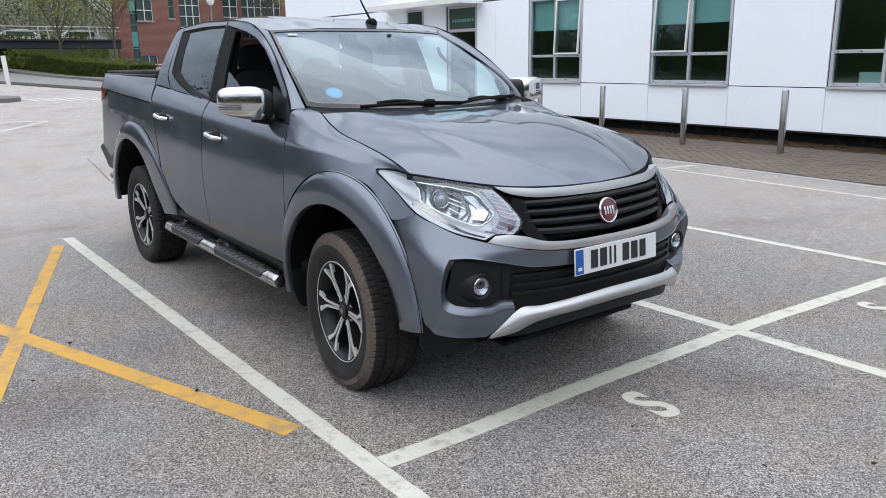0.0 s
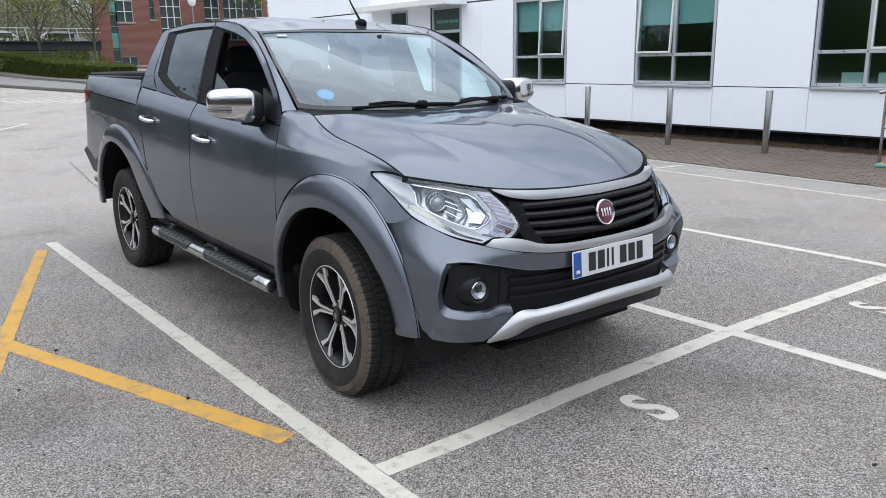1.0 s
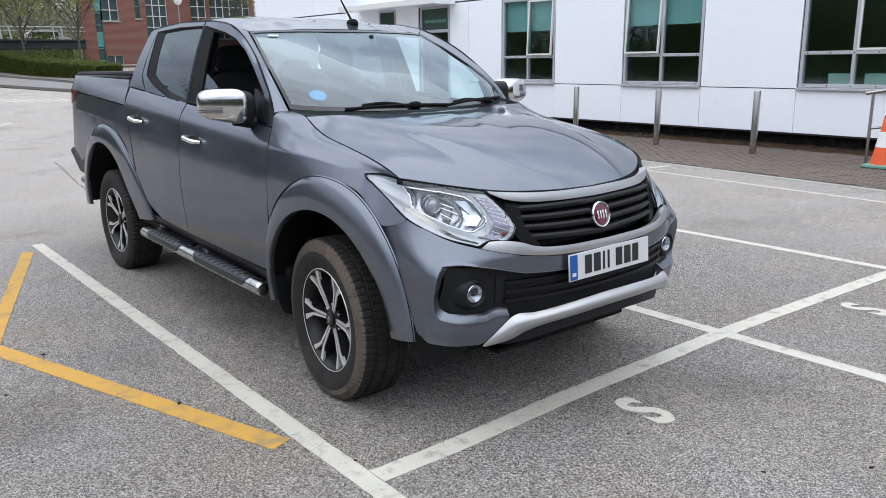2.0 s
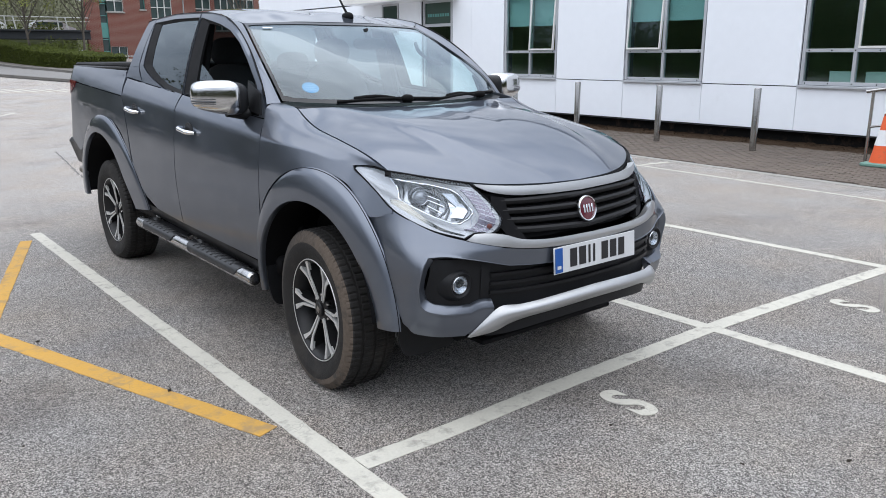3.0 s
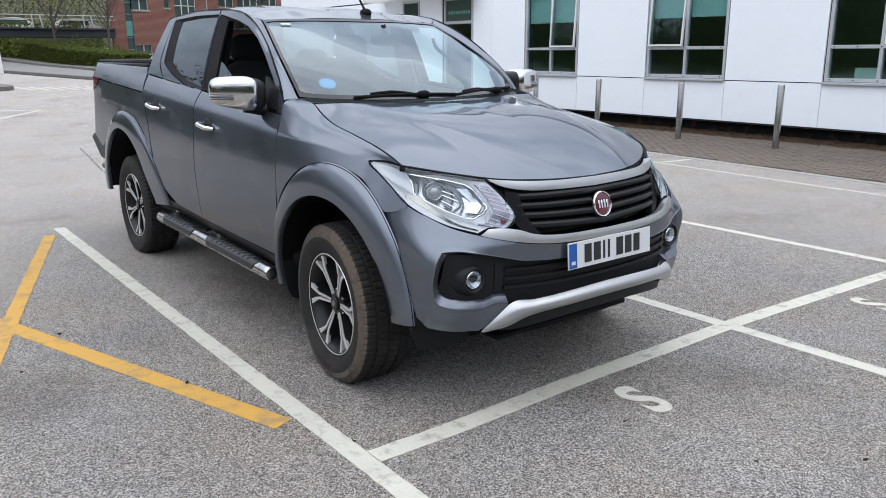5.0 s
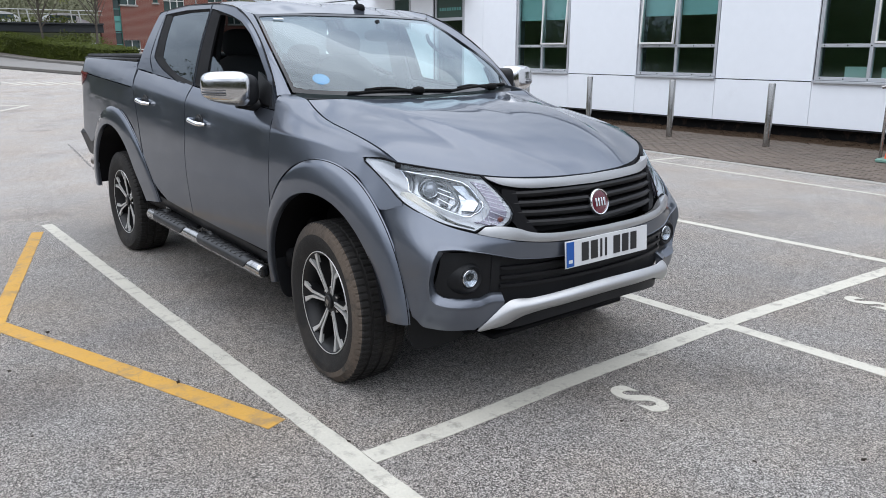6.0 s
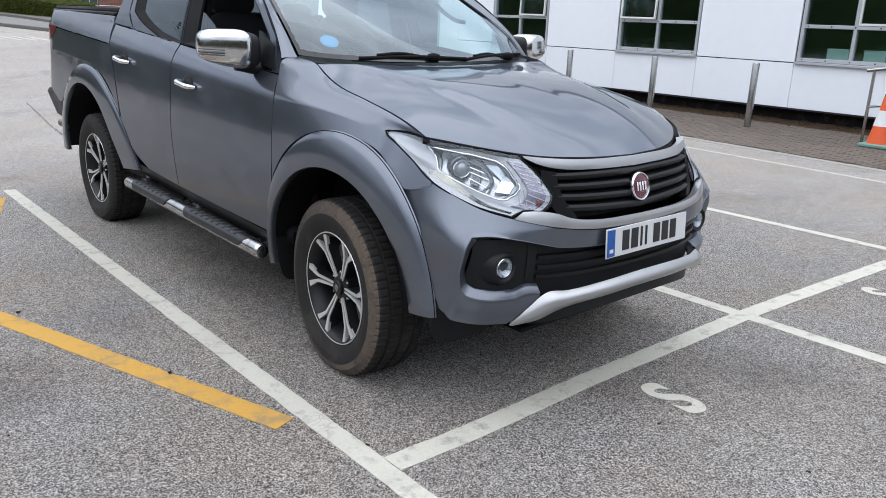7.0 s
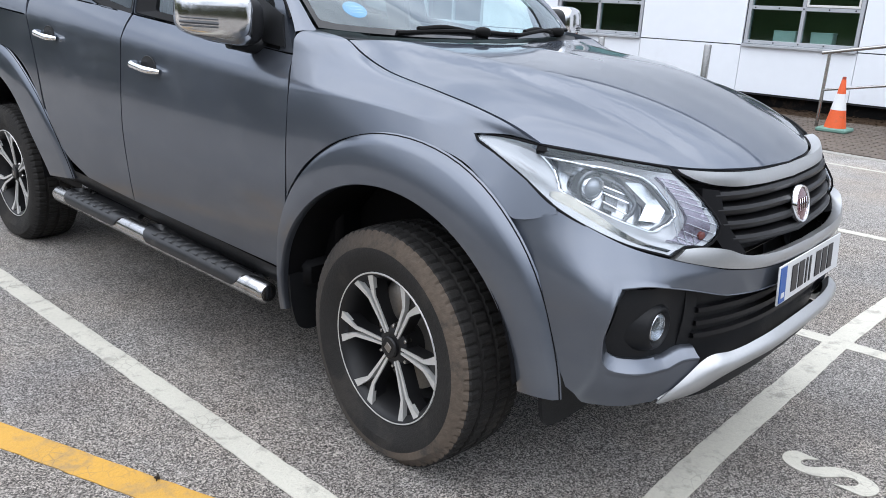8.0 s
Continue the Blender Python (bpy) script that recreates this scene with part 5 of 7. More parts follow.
for s in (-1, 1):
    fd_low = side_patch([(0.502, 0.485), (1.0, 0.497), (1.50, 0.512)], [SEAM_A[-1], (1.0, crease_z(1.0)), SEAM_B[-1]], SEAM_A, SEAM_B, 26, 18)
    fd_up = side_patch([SEAM_A[-1], (1.0, crease_z(1.0)), SEAM_B[-1]], [(0.512, 1.180), (1.565, 1.259)], [SEAM_A[-1], (0.512, 1.180)], [SEAM_B[-1], (1.565, 1.259)], 26, 5)
    d = cab_door("front_door", F_OUT, F_TRIM, F_GLASS, [fd_low], [fd_up], s, M_GLASS_SIDE, s < 0)
    door_handle(d, 1.335, 1.072, s)
    sail = skin([lifted(coons(spline([(0.56, 1.20), (0.705, 1.212)], 8), spline([(0.60, 1.30), (0.755, 1.36)], 8), spline([(0.56, 1.20), (0.60, 1.30)], 6), spline([(0.705, 1.212), (0.755, 1.36)], 6)), 0.008)], s, 0, 0.02)
    part("mirror_sail", sail, M_BLACK, d, "black plastic triangle at the mirror foot")
    rd_low = side_patch([(1.505, 0.512), (1.72, 0.522), (1.93, 0.535)], [SEAM_B[-1], (2.0, crease_z(2.0)), SEAM_C[-1]], SEAM_B, SEAM_C, 26, 18)
    rd_up = side_patch([SEAM_B[-1], (2.0, crease_z(2.0)), SEAM_C[-1]], [(1.575, 1.260), (2.10, 1.300), (2.54, 1.333)], [SEAM_B[-1], (1.575, 1.260)], [SEAM_C[-1], (2.54, 1.333)], 26, 5)
    d = cab_door("rear_door", R_OUT, R_TRIM, R_GLASS, [rd_low], [rd_up], s, M_GLASS_DARK, False)
    door_handle(d, 2.25, 1.136, s)
    # rear corner of the cab behind the door
    cq = side_patch([(2.25, 1.313), (2.57, 1.338)], [(2.35, 1.711), (2.475, 1.698)], [(2.25, 1.313), (2.37, 1.41), (2.37, 1.55), (2.35, 1.711)], [(2.57, 1.338), (2.53, 1.50), (2.475, 1.698)], 8, 16)
    part("rear_pillar", skin([cq], s), M_PAINT, truck)

    # sill under the doors
    sill = [[(side_x(y, 0.50) - dx, y, z0 + dz) for dx, dz in ((0.004, -0.006), (0.006, -0.03), (0.03, -0.075), (0.10, -0.11))] for y, z0 in zip(np.linspace(0.49, 2.25, 20), np.linspace(0.485, 0.55, 20))]
    part("sill", skin([np.array(sill)], s, 0, 0), M_BLACK, truck)

    # cargo bed side
    arc = [(2.30, 0.76), (2.40, 0.87), (2.55, 0.975), (2.75, 1.045), (3.0, 1.05), (3.23, 1.00), (3.40, 0.885), (3.50, 0.79), (3.58, 0.755), (3.70, 0.795), (3.80, 0.83), (3.90, 0.86)]
    rear = [(3.90, 0.86), (3.94, 0.94), (3.958, 1.05), (3.96, crease_z(3.96))]
    bed_low = side_patch(arc, [(2.515, crease_z(2.515)), (3.3, crease_z(3.3)), (3.96, crease_z(3.96))], [(2.30, 0.76), (2.39, 0.975), (2.47, 1.13), (2.515, crease_z(2.515))], rear, 54, 14)
    rail_b = [(2.515, crease_z(2.515)), (3.3, crease_z(3.3)), (3.96, crease_z(3.96))]
    bed_up = side_patch(rail_b, [(2.59, 1.368), (3.3, 1.378), (3.945, 1.385)], [rail_b[0], (2.59, 1.368)], [rail_b[2], (3.945, 1.385)], 40, 6)
    cap = np.array([[(side_x(y, z) - dx, y, z + dz) for dx, dz in ((0, 0), (0.008, 0.012), (0.03, 0.018), (0.09, 0.016))] for y, z in spline([(2.59, 1.368), (3.3, 1.378), (3.945, 1.385)], 40)])
    bed = part("bed_side", skin([bed_low, bed_up, cap], s), M_PAINT, truck)
    # tail lamp wraps the rear corner
    tl = lifted(coons(spline([(3.79, 1.200), (3.87, 1.185), (3.957, 1.172)], 10), spline([(3.63, 1.288), (3.80, 1.296), (3.957, 1.300)], 10), spline([(3.79, 1.200), (3.68, 1.246), (3.63, 1.288)], 10), spline([(3.957, 1.172), (3.957, 1.300)], 10)), 0.007)
    part("tail_lamp", skin([tl], s, 0, 0.05), M_RED_LENS, truck, "red tail lamp lens")


# ---- wheel arch flares ----
def flare(yc, zc, phis, ro, xo, ri, xi, side):
    rows = []
    for phi in np.linspace(phis[0], phis[-1], 46):
        Ro, Ri, Xo, Xi = bend(phi, phis, ro), bend(phi, phis, ri), bend(phi, phis, xo), bend(phi, phis, xi)
        a = radians(phi)
        row = []
        for t in (0.0, 0.03, 0.12, 0.25, 0.45, 0.65, 0.85, 1.0):
            r = Ro + (Ri - Ro) * t
            x = Xo + (Xi - Xo) * (1 - (1 - t) ** 2.0) + (0.014 * min(1, t / 0.12) * (1 - 0.4 * t))
            row.append((x, yc + r * math.sin(a), zc + r * math.cos(a)))
        for dx, dr in ((0.006, -0.003), (0.014, -0.004), (0.030, -0.003)):
            row.append((row[7][0] - dx, yc + (Ri + dr) * math.sin(a), zc + (Ri + dr) * math.cos(a)))
        rows.append(row)
    # thin black tube drawn in for the dark gap at the flare's edge
    seam_path = [(r[1][0] * side, r[1][1], r[1][2]) for r in rows]
    return skin([np.array(rows)], side, 0.0, 0.014), tube(seam_path, 0.0020, 6)


for s in (-1, 1):
    fr = flare(0.0, 0.37, [-86, -70, -45, -20, 8, 40, 60, 75, 94], [0.606, 0.598, 0.630, 0.642, 0.636, 0.598, 0.555, 0.520, 0.503],
               [0.812, 0.808, 0.826, 0.829, 0.858, 0.870, 0.876, 0.872, 0.862], [0.492] * 9, [0.840, 0.852, 0.868, 0.878, 0.890, 0.892, 0.890, 0.880, 0.858], s)
    part("seam_line", fr[1], M_SEAL, part("wheel_arch_flare", fr[0], M_PAINT, truck))
    rr = flare(3.0, 0.39, [-83, -72, -60, -40, -15, 0, 25, 50, 75, 88], [0.925, 0.862, 0.800, 0.722, 0.690, 0.685, 0.675, 0.665, 0.655, 0.650],
               [0.876, 0.884, 0.886, 0.874, 0.860, 0.852, 0.852, 0.858, 0.862, 0.858], [0.650, 0.600, 0.568, 0.556, 0.55, 0.55, 0.55, 0.55, 0.55, 0.55], [0.874, 0.884, 0.892, 0.895, 0.895, 0.895, 0.892, 0.888, 0.88, 0.87], s)
    part("seam_line", rr[1], M_SEAL, part("wheel_arch_flare", rr[0], M_PAINT, truck))
    for yc, r in ((0.0, 0.492), (3.0, 0.551)):
        rows = [[(x, yc + r * math.sin(radians(a)), 0.38 + r * math.cos(radians(a))) for x in (0.872, 0.62, 0.42)] for a in range(-84, 85, 8)]
        bm = skin([np.array(rows)], s, 0, 0)
        disc = [bm.verts.new((0.42 * s, yc + r * math.sin(radians(a)), 0.38 + r * math.cos(radians(a)))) for a in range(-84, 85, 8)]
        bm.faces.new(disc)
        part("arch_liner", bm, M_SEAL, truck)
    # mud flap behind, spoiler flap ahead of the front wheel
    for flap, at_y, edge in (("mud_flap", 0.478, [(0.66, 0.46), (0.665, 0.30), (0.70, 0.255), (0.76, 0.243), (0.815, 0.262), (0.845, 0.34), (0.855, 0.46)]), ("air_flap", -0.500, [(0.43, 0.42), (0.435, 0.275), (0.475, 0.248), (0.55, 0.241), (0.675, 0.245), (0.715, 0.255), (0.737, 0.285), (0.752, 0.345), (0.755, 0.42)])):
        bm = bmesh.new()
        outline = spline(edge, 24)
        fr = [bm.verts.new((x * s, at_y - 0.006, z)) for x, z in outline]
        bk = [bm.verts.new((x * s, at_y + 0.006, z)) for x, z in outline]
        bm.faces.new(fr)
        bm.faces.new(bk)
        for k in range(24):
            bm.faces.new((fr[k], fr[k + 1], bk[k + 1], bk[k]))
        bmesh.ops.recalc_face_normals(bm, faces=bm.faces)
        part(flap, bm, M_BLACK, truck)


# ---- front wing, bonnet, roof, glass ----
SHUT = [(0.703, 0.356, 1.236), (0.708, 0.285, 1.200), (0.720, 0.160, 1.160), (0.735, -0.05, 1.126), (0.742, -0.22, 1.096), (0.744, -0.34, 1.066), (0.738, -0.424, 1.031)]


WY = [-0.52, -0.41, -0.32, -0.24, -0.05, 0.20, 0.463]


def wing_z(y):
    return bend(y, WY, [0.980, 1.006, 1.022, 1.036, 1.066, 1.088, crease_z(0.463)])


def wing_x(y, z):
    """Half the width of the front wing below its crease."""
    d = wing_z(y) - z
    xc, k = bend(y, WY, [0.753, 0.773, 0.780, 0.781, 0.822, 0.849, 0.852]), bend(y, WY, [0.30, 0.32, 0.42, 0.46, 0.38, 0.26, 0.24])
    bulge = bend(y, WY, [0.0, 0.0, 0.0, 0.1, 0.3, 0.45, 0.40])
    return xc + k * d - bulge * d * d


def flare_edge(phi):
    ro = bend(phi, [-45, -20, 8, 40, 60, 75], [0.630, 0.642, 0.636, 0.598, 0.555, 0.520]) - 0.006
    a = radians(phi)
    return (ro * math.sin(a), 0.37 + ro * math.cos(a))


for s in (-1, 1):
    crease = [(wing_x(y, wing_z(y)), y, wing_z(y)) for y in np.linspace(0.463, -0.24, 41)]
    up = coons(np.array(crease), spline([(0.712, 0.502, 1.258), (0.705, 0.42, 1.248)] + SHUT, 40), spline([crease[0], (0.828, 0.488, 1.142), (0.803, 0.509, 1.190), (0.784, 0.524, 1.234), (0.752, 0.520, 1.256), (0.712, 0.502, 1.258)], 14), spline([crease[-1], (0.752, -0.333, 1.040), SHUT[-1]], 14))
    edge = [flare_edge(q) for q in (45, 34, 18, 0, -20, -33, -40)]
    flat = coons(spline([(0.44, 0.74), *edge, (-0.452, 0.850), (-0.524, 0.877)], 40), np.array([(c[1], c[2]) for c in crease]), spline([(0.44, 0.74), (0.443, 0.90), crease[0][1:]], 16), spline([(-0.524, 0.877), (-0.520, 0.890), (-0.410, 0.956), (-0.320, 0.999), (-0.256, 1.022), crease[-1][1:]], 16))
    lo = np.array([[(wing_x(y, z), y, z) for y, z in row] for row in flat])
    part("front_wing", skin([up, lo], s), M_PAINT, truck)
    # windscreen pillar
    p1 = [(0.714, 0.492, 1.252), (0.704, 0.614, 1.362), (0.656, 0.850, 1.502), (0.603, 1.070, 1.618), (0.588, 1.140, 1.650)]
    p2 = [(side_x(y, z), y, z) for y, z in ((0.530, 1.248), (0.562, 1.290), (0.61, 1.342), (0.80, 1.494), (0.98, 1.597), (1.13, 1.657), (1.23, 1.686))]
    pil = coons(spline(p1, 24), spline(p2, 24), spline([p1[0], p2[0]], 7), spline([p1[-1], (0.625, 1.180, 1.673), p2[-1]], 7))
    out = np.cross(np.gradient(pil, axis=0), np.gradient(pil, axis=1))
    out /= np.maximum(np.linalg.norm(out, axis=2, keepdims=True), 1e-9)
    out *= np.where(out[:, :, :1] < 0, -1, 1)
    pil = pil + out * 0.005 * np.sin(np.pi * np.linspace(0, 1, 8))[None, :, None] * (1 - np.linspace(0, 1, 25) ** 6)[:, None, None]
    pillar = part("windscreen_pillar", skin([pil], s), M_PAINT, truck)
    part("pillar_seal", tube([(q[0] * s, q[1], q[2]) for q in spline(p2[1:], 24)], 0.0042, 6), M_SEAL, pillar)


hood_rear = spline([(0, 0.300, 1.224), (0.35, 0.318, 1.230), (0.60, 0.345, 1.237), (0.703, 0.356, 1.236)], 20)
hood_front = spline([(0, -0.792, 0.962), (0.22, -0.770, 0.966), (0.43, -0.690, 0.976), (0.60, -0.575, 1.003), (0.738, -0.424, 1.031)], 20)
hood_mid = spline([(0, 0.300, 1.224), (0, 0.05, 1.197), (0, -0.25, 1.150), (0, -0.52, 1.078), (0, -0.72, 1.000), (0, -0.792, 0.962)], 26)
half = coons(hood_rear, hood_front, hood_mid, spline(SHUT, 26))
for i in range(half.shape[0]):
    for j in range(half.shape[1]):
        x, v = half[i, j, 0], j / (half.shape[1] - 1)
        line_x = 0.55 - 0.20 * v
        half[i, j, 2] += 0.020 * (1 - step(line_x - 0.03, line_x + 0.03, x)) * math.sin(math.pi * min(1, v * 1.02)) ** 0.7 + 0.026 * math.sin(math.pi * v) * math.sin(math.pi * (i / (half.shape[0] - 1)) ** 1.25)
bonnet = part("bonnet", skin([half, half * np.array([-1, 1, 1])], 1, 0.0048, 0.03), M_PAINT, truck)

roof_front = spline([(0, 1.135, 1.668), (0.30, 1.138, 1.666), (0.588, 1.144, 1.653), (0.625, 1.180, 1.673), (side_x(1.23, 1.686), 1.23, 1.686)], 18)
roof_back = spline([(0, 2.53, 1.742), (0.35, 2.525, 1.735), (0.52, 2.51, 1.722), (0.60, 2.49, 1.712), (side_x(2.475, 1.70), 2.475, 1.70)], 18)
roof_mid = spline([(0, 1.135, 1.668), (0, 1.45, 1.728), (0, 1.85, 1.762), (0, 2.25, 1.762), (0, 2.53, 1.742)], 24)
roof_side = spline([(side_x(1.23, 1.686), 1.23, 1.686), (side_x(1.42, 1.713), 1.42, 1.713), (side_x(1.6, 1.724), 1.60, 1.724), (side_x(2.0, 1.730), 2.0, 1.730), (side_x(2.35, 1.712), 2.35, 1.712), (side_x(2.475, 1.70), 2.475, 1.70)], 24)
rh = coons(roof_front, roof_back, roof_mid, roof_side)
for i in range(rh.shape[0]):
    for j in range(rh.shape[1]):
        u, v = i / (rh.shape[0] - 1), j / (rh.shape[1] - 1)
        rh[i, j, 2] += 0.018 * math.sin(math.pi * min(1, u * 1.05)) * step(0.0, 0.25, v) * (1 - step(0.85, 1.0, v)) - 0.006 * math.exp(-((u - 0.5) / 0.05) ** 2)
roof_panel = part("roof", skin([rh, rh * np.array([-1, 1, 1])], 1, 0.0, 0.03), M_PAINT, truck)

for s in (-1, 1):
    part("roof_seal", tube([(q[0] * s, q[1], q[2] + 0.001) for q in roof_side], 0.0015, 6), M_SEAL, roof_panel)
ws_bot = spline([(0, 0.335, 1.234), (0.35, 0.362, 1.240), (0.60, 0.440, 1.252), (0.706, 0.500, 1.262)], 20)
ws_top = spline([(0, 1.135, 1.662), (0.30, 1.138, 1.660), (0.582, 1.142, 1.648)], 20)
ws_mid = spline([(0, 0.335, 1.234), (0, 0.72, 1.462), (0, 1.135, 1.662)], 20)
ws_edge = spline([(0.706, 0.500, 1.262), (0.698, 0.614, 1.362), (0.650, 0.850, 1.502), (0.597, 1.070, 1.618), (0.582, 1.142, 1.648)], 20)
wsg = coons(ws_bot, ws_top, ws_mid, ws_edge)


def mirrored(bm, g):
    add_grid(bm, g)
    add_grid(bm, g, -1)
    bmesh.ops.remove_doubles(bm, verts=bm.verts, dist=0.001)
    bmesh.ops.recalc_face_normals(bm, faces=bm.faces)
    bm.normal_update()
    if sum(f.normal.z for f in bm.faces) < 0:
        bmesh.ops.reverse_faces(bm, faces=bm.faces)
    return bm


ws = part("windscreen", mirrored(bmesh.new(), wsg), M_GLASS_WS, truck, "clear windscreen glass")
ws.visible_shadow = False
frit = bmesh.new()
up2 = np.array([0, -0.0018, 0.0030])
inner = wsg.copy()
inner[:, 1], inner[:, 19], inner[19] = wsg[:, 0] * 0.25 + wsg[:, 1] * 0.75, wsg[:, 20] * 0.3 + wsg[:, 19] * 0.7, wsg[20] * 0.48 + wsg[19] * 0.52
for sl in ((slice(0, 21), slice(0, 2)), (slice(0, 21), slice(19, 21)), (slice(19, 21), slice(1, 20))):
    add_grid(frit, inner[sl] + up2)
    add_grid(frit, inner[sl] + up2, -1)
bmesh.ops.remove_doubles(frit, verts=frit.verts, dist=0.001)
bmesh.ops.recalc_face_normals(frit, faces=frit.faces)
part("windscreen_border", frit, mat("screen_border_black", (0.014, 0.015, 0.017), 0.10, spec=0.45), ws, "dark printed border of the windscreen")
# scuttle panel under the screen
sc = np.array([[(x, y + dy, z + dz) for dy, dz in ((-0.02, -0.012), (0.035, -0.006), (0.06, 0.004))] for x, y, z in spline([(0, 0.318, 1.228), (0.35, 0.338, 1.232), (0.60, 0.40, 1.243), (0.70, 0.47, 1.252)], 16)])
part("scuttle", mirrored(bmesh.new(), sc), M_BLACK, truck)


# ---- nose ----
PLAN_X, PLAN_Y = [0, 0.25, 0.45, 0.58, 0.69, 0.760, 0.797, 0.813, 0.824], [-0.890, -0.880, -0.840, -0.766, -0.697, -0.625, -0.548, -0.455, -0.36]


def nose(x, z, out=0.0):
    """A place on the front of the bumper."""
    w = min(1.0, max(0.0, (x - 0.45) / 0.32))
    y = bend(x, PLAN_X, PLAN_Y) + w * bend(z, [0.36, 0.45, 0.55, 0.69, 0.785, 0.85, 0.89, 0.95], [0.030, -0.022, -0.038, -0.058, -0.012, 0.026, 0.046, 0.085]) + 0.22 * max(0, z - 0.74) - (0.045 * step(0.750, 0.812, x) + 0.026 * step(0.58, 0.72, x)) * (1 - step(0.64, 0.86, z))
    n = Vector((0.9 * max(0, (x - 0.3) / 0.5), -1, 0)).normalized()
    return (x + n.x * out, y + n.y * out, z)


def nose_patch(b, t, l, r, nu=30, nv=8, out=0.0, bulge=0.0):
    g = coons(spline(b, nu), spline(t, nu), spline(l, nv), spline(r, nv))
    return np.array([[nose(x, z, out + bulge * math.sin(math.pi * j / nv) ** 0.8) for j, (x, z) in enumerate(row)] for row in g])


def run(pieces, counts):
    """Points along a line that is given piece by piece, so many to each."""
    out = [spline(q, n)[:-1] for q, n in zip(pieces, counts)]
    return np.vstack([*out, [pieces[-1][-1]]])


b_outer = run([[(0.0, 0.718), (0.30, 0.726), (0.46, 0.746)], [(0.46, 0.746), (0.601, 0.781), (0.700, 0.818), (0.758, 0.866), (0.778, 0.886), (0.798, 0.870), (0.819, 0.846)], [(0.819, 0.846), (0.821, 0.70), (0.817, 0.56), (0.804, 0.446)], [(0.804, 0.446), (0.780, 0.408), (0.740, 0.395), (0.60, 0.384)], [(0.60, 0.384), (0.55, 0.43), (0.505, 0.485)]], [14, 22, 18, 14, 6])
b_ridge = run([[(0.0, 0.662), (0.30, 0.664), (0.45, 0.675)], [(0.45, 0.675), (0.60, 0.712), (0.70, 0.732), (0.752, 0.728)], [(0.752, 0.728), (0.778, 0.68), (0.786, 0.61), (0.778, 0.53)], [(0.778, 0.53), (0.755, 0.500), (0.66, 0.484), (0.59, 0.482)], [(0.59, 0.482), (0.55, 0.500), (0.505, 0.500)]], [14, 22, 18, 14, 6])
b_black = run([[(0.0, 0.646), (0.30, 0.648), (0.45, 0.656)], [(0.45, 0.656), (0.60, 0.690), (0.69, 0.704), (0.728, 0.700)], [(0.728, 0.700), (0.748, 0.66), (0.756, 0.60), (0.750, 0.545)], [(0.750, 0.545), (0.735, 0.528), (0.66, 0.512), (0.59, 0.508)], [(0.59, 0.508), (0.545, 0.528), (0.505, 0.526)]], [14, 22, 18, 14, 6])
b_rows = []
inset = np.interp(np.arange(len(b_ridge)), [0, 48, 58, 74], [0.6, 0.6, 1.15, 1.15])[:, None]
for o, r, k in zip(b_outer, b_ridge, b_ridge + (b_black - b_ridge) * inset):
    row = [nose(*(o + (r - o) * t)) for t in np.linspace(0, 1, 11)]
    row += [nose(*(r + (k - r) * t), 0.006 * math.sin(math.pi * min(1, t * 2)) - 0.030 * t ** 1.4) for t in (0.12, 0.25, 0.5, 0.75, 1.0)]
    b_rows.append(row + [nose(*k, -0.05)])
b_half = np.array(b_rows)
bumper = part("front_bumper", skin([b_half, b_half * np.array([-1, 1, 1])], 1, 0.002, 0.03, (0, 0, 0.6)), M_PAINT, truck)
part("intake_panel", skin([q * np.array([sg, 1, 1]) for sg in (-1, 1) for q in (nose_patch([(0, 0.45), (0.40, 0.46), (0.77, 0.50)], [(0, 0.68), (0.40, 0.69), (0.748, 0.712)], [(0, 0.45), (0, 0.68)], [(0.77, 0.50), (0.748, 0.712)], 30, 8, -0.040),)], 1, 0, 0, (0, 0, 0.6)), M_BLACK, bumper)
for z in (0.625, 0.588, 0.552):
    for s in (-1, 1):
        path = [nose(x, z + 0.012 * x, -0.022) for x in np.linspace(0.0, 0.515, 14)]
        bm = bmesh.new()
        add_grid(bm, np.array([[(p[0], p[1] + dy, p[2] + dz) for dy, dz in ((0.03, 0.012), (0.002, 0.008), (0.0, -0.004), (0.03, -0.012))] for p in path]), s)
        bmesh.ops.recalc_face_normals(bm, faces=bm.faces)
        part("slat", bm, M_SLAT, bumper)
for s in (-1, 1):
    # fog lamp in its recess
    c = nose(0.639, 0.602, -0.030)
    fog = part("fog_lamp", lathe([(0.016, 0.038), (0.000, 0.037), (-0.003, 0.034), (0.004, 0.027), (0.012, 0.012), (0.013, 0.002)], 28), M_FOG, bumper, "round fog lamp with a clear lens")
    aim = pose(c[0] * s, c[1], c[2], 0, 0, 90 + 2 * s)
    fog.matrix_basis = aim
    part("bezel", lathe([(0.075, 0.098), (0.030, 0.074), (0.002, 0.060), (-0.007, 0.053), (-0.008, 0.049), (-0.004, 0.044), (0.006, 0.0375)], 40, caps=False), M_BLACK, bumper).matrix_basis = aim
    part("lens", lathe([(-0.002, 0.034), (-0.007, 0.024), (-0.009, 0.006)], 24), M_LENS, fog)
    pl = np.array([[nose(x, z, -0.040 + 0.008 * math.sin(math.pi * t)) for t, z in zip(np.linspace(0, 1, 7), np.linspace(0.520, 0.690, 7))] for x in np.linspace(0.515, 0.55, 5)])
    part("intake_divider", skin([pl], s, 0, 0.02, (0, 0, 0.6)), M_BLACK, bumper)
    part("headlamp_washer", box((-0.034, -0.012, -0.008), (0.034, 0.012, 0.008), 0.004, pose(0.588 * s, -0.752, 0.760, 14, 0, 30 * s)), M_PAINT, bumper)
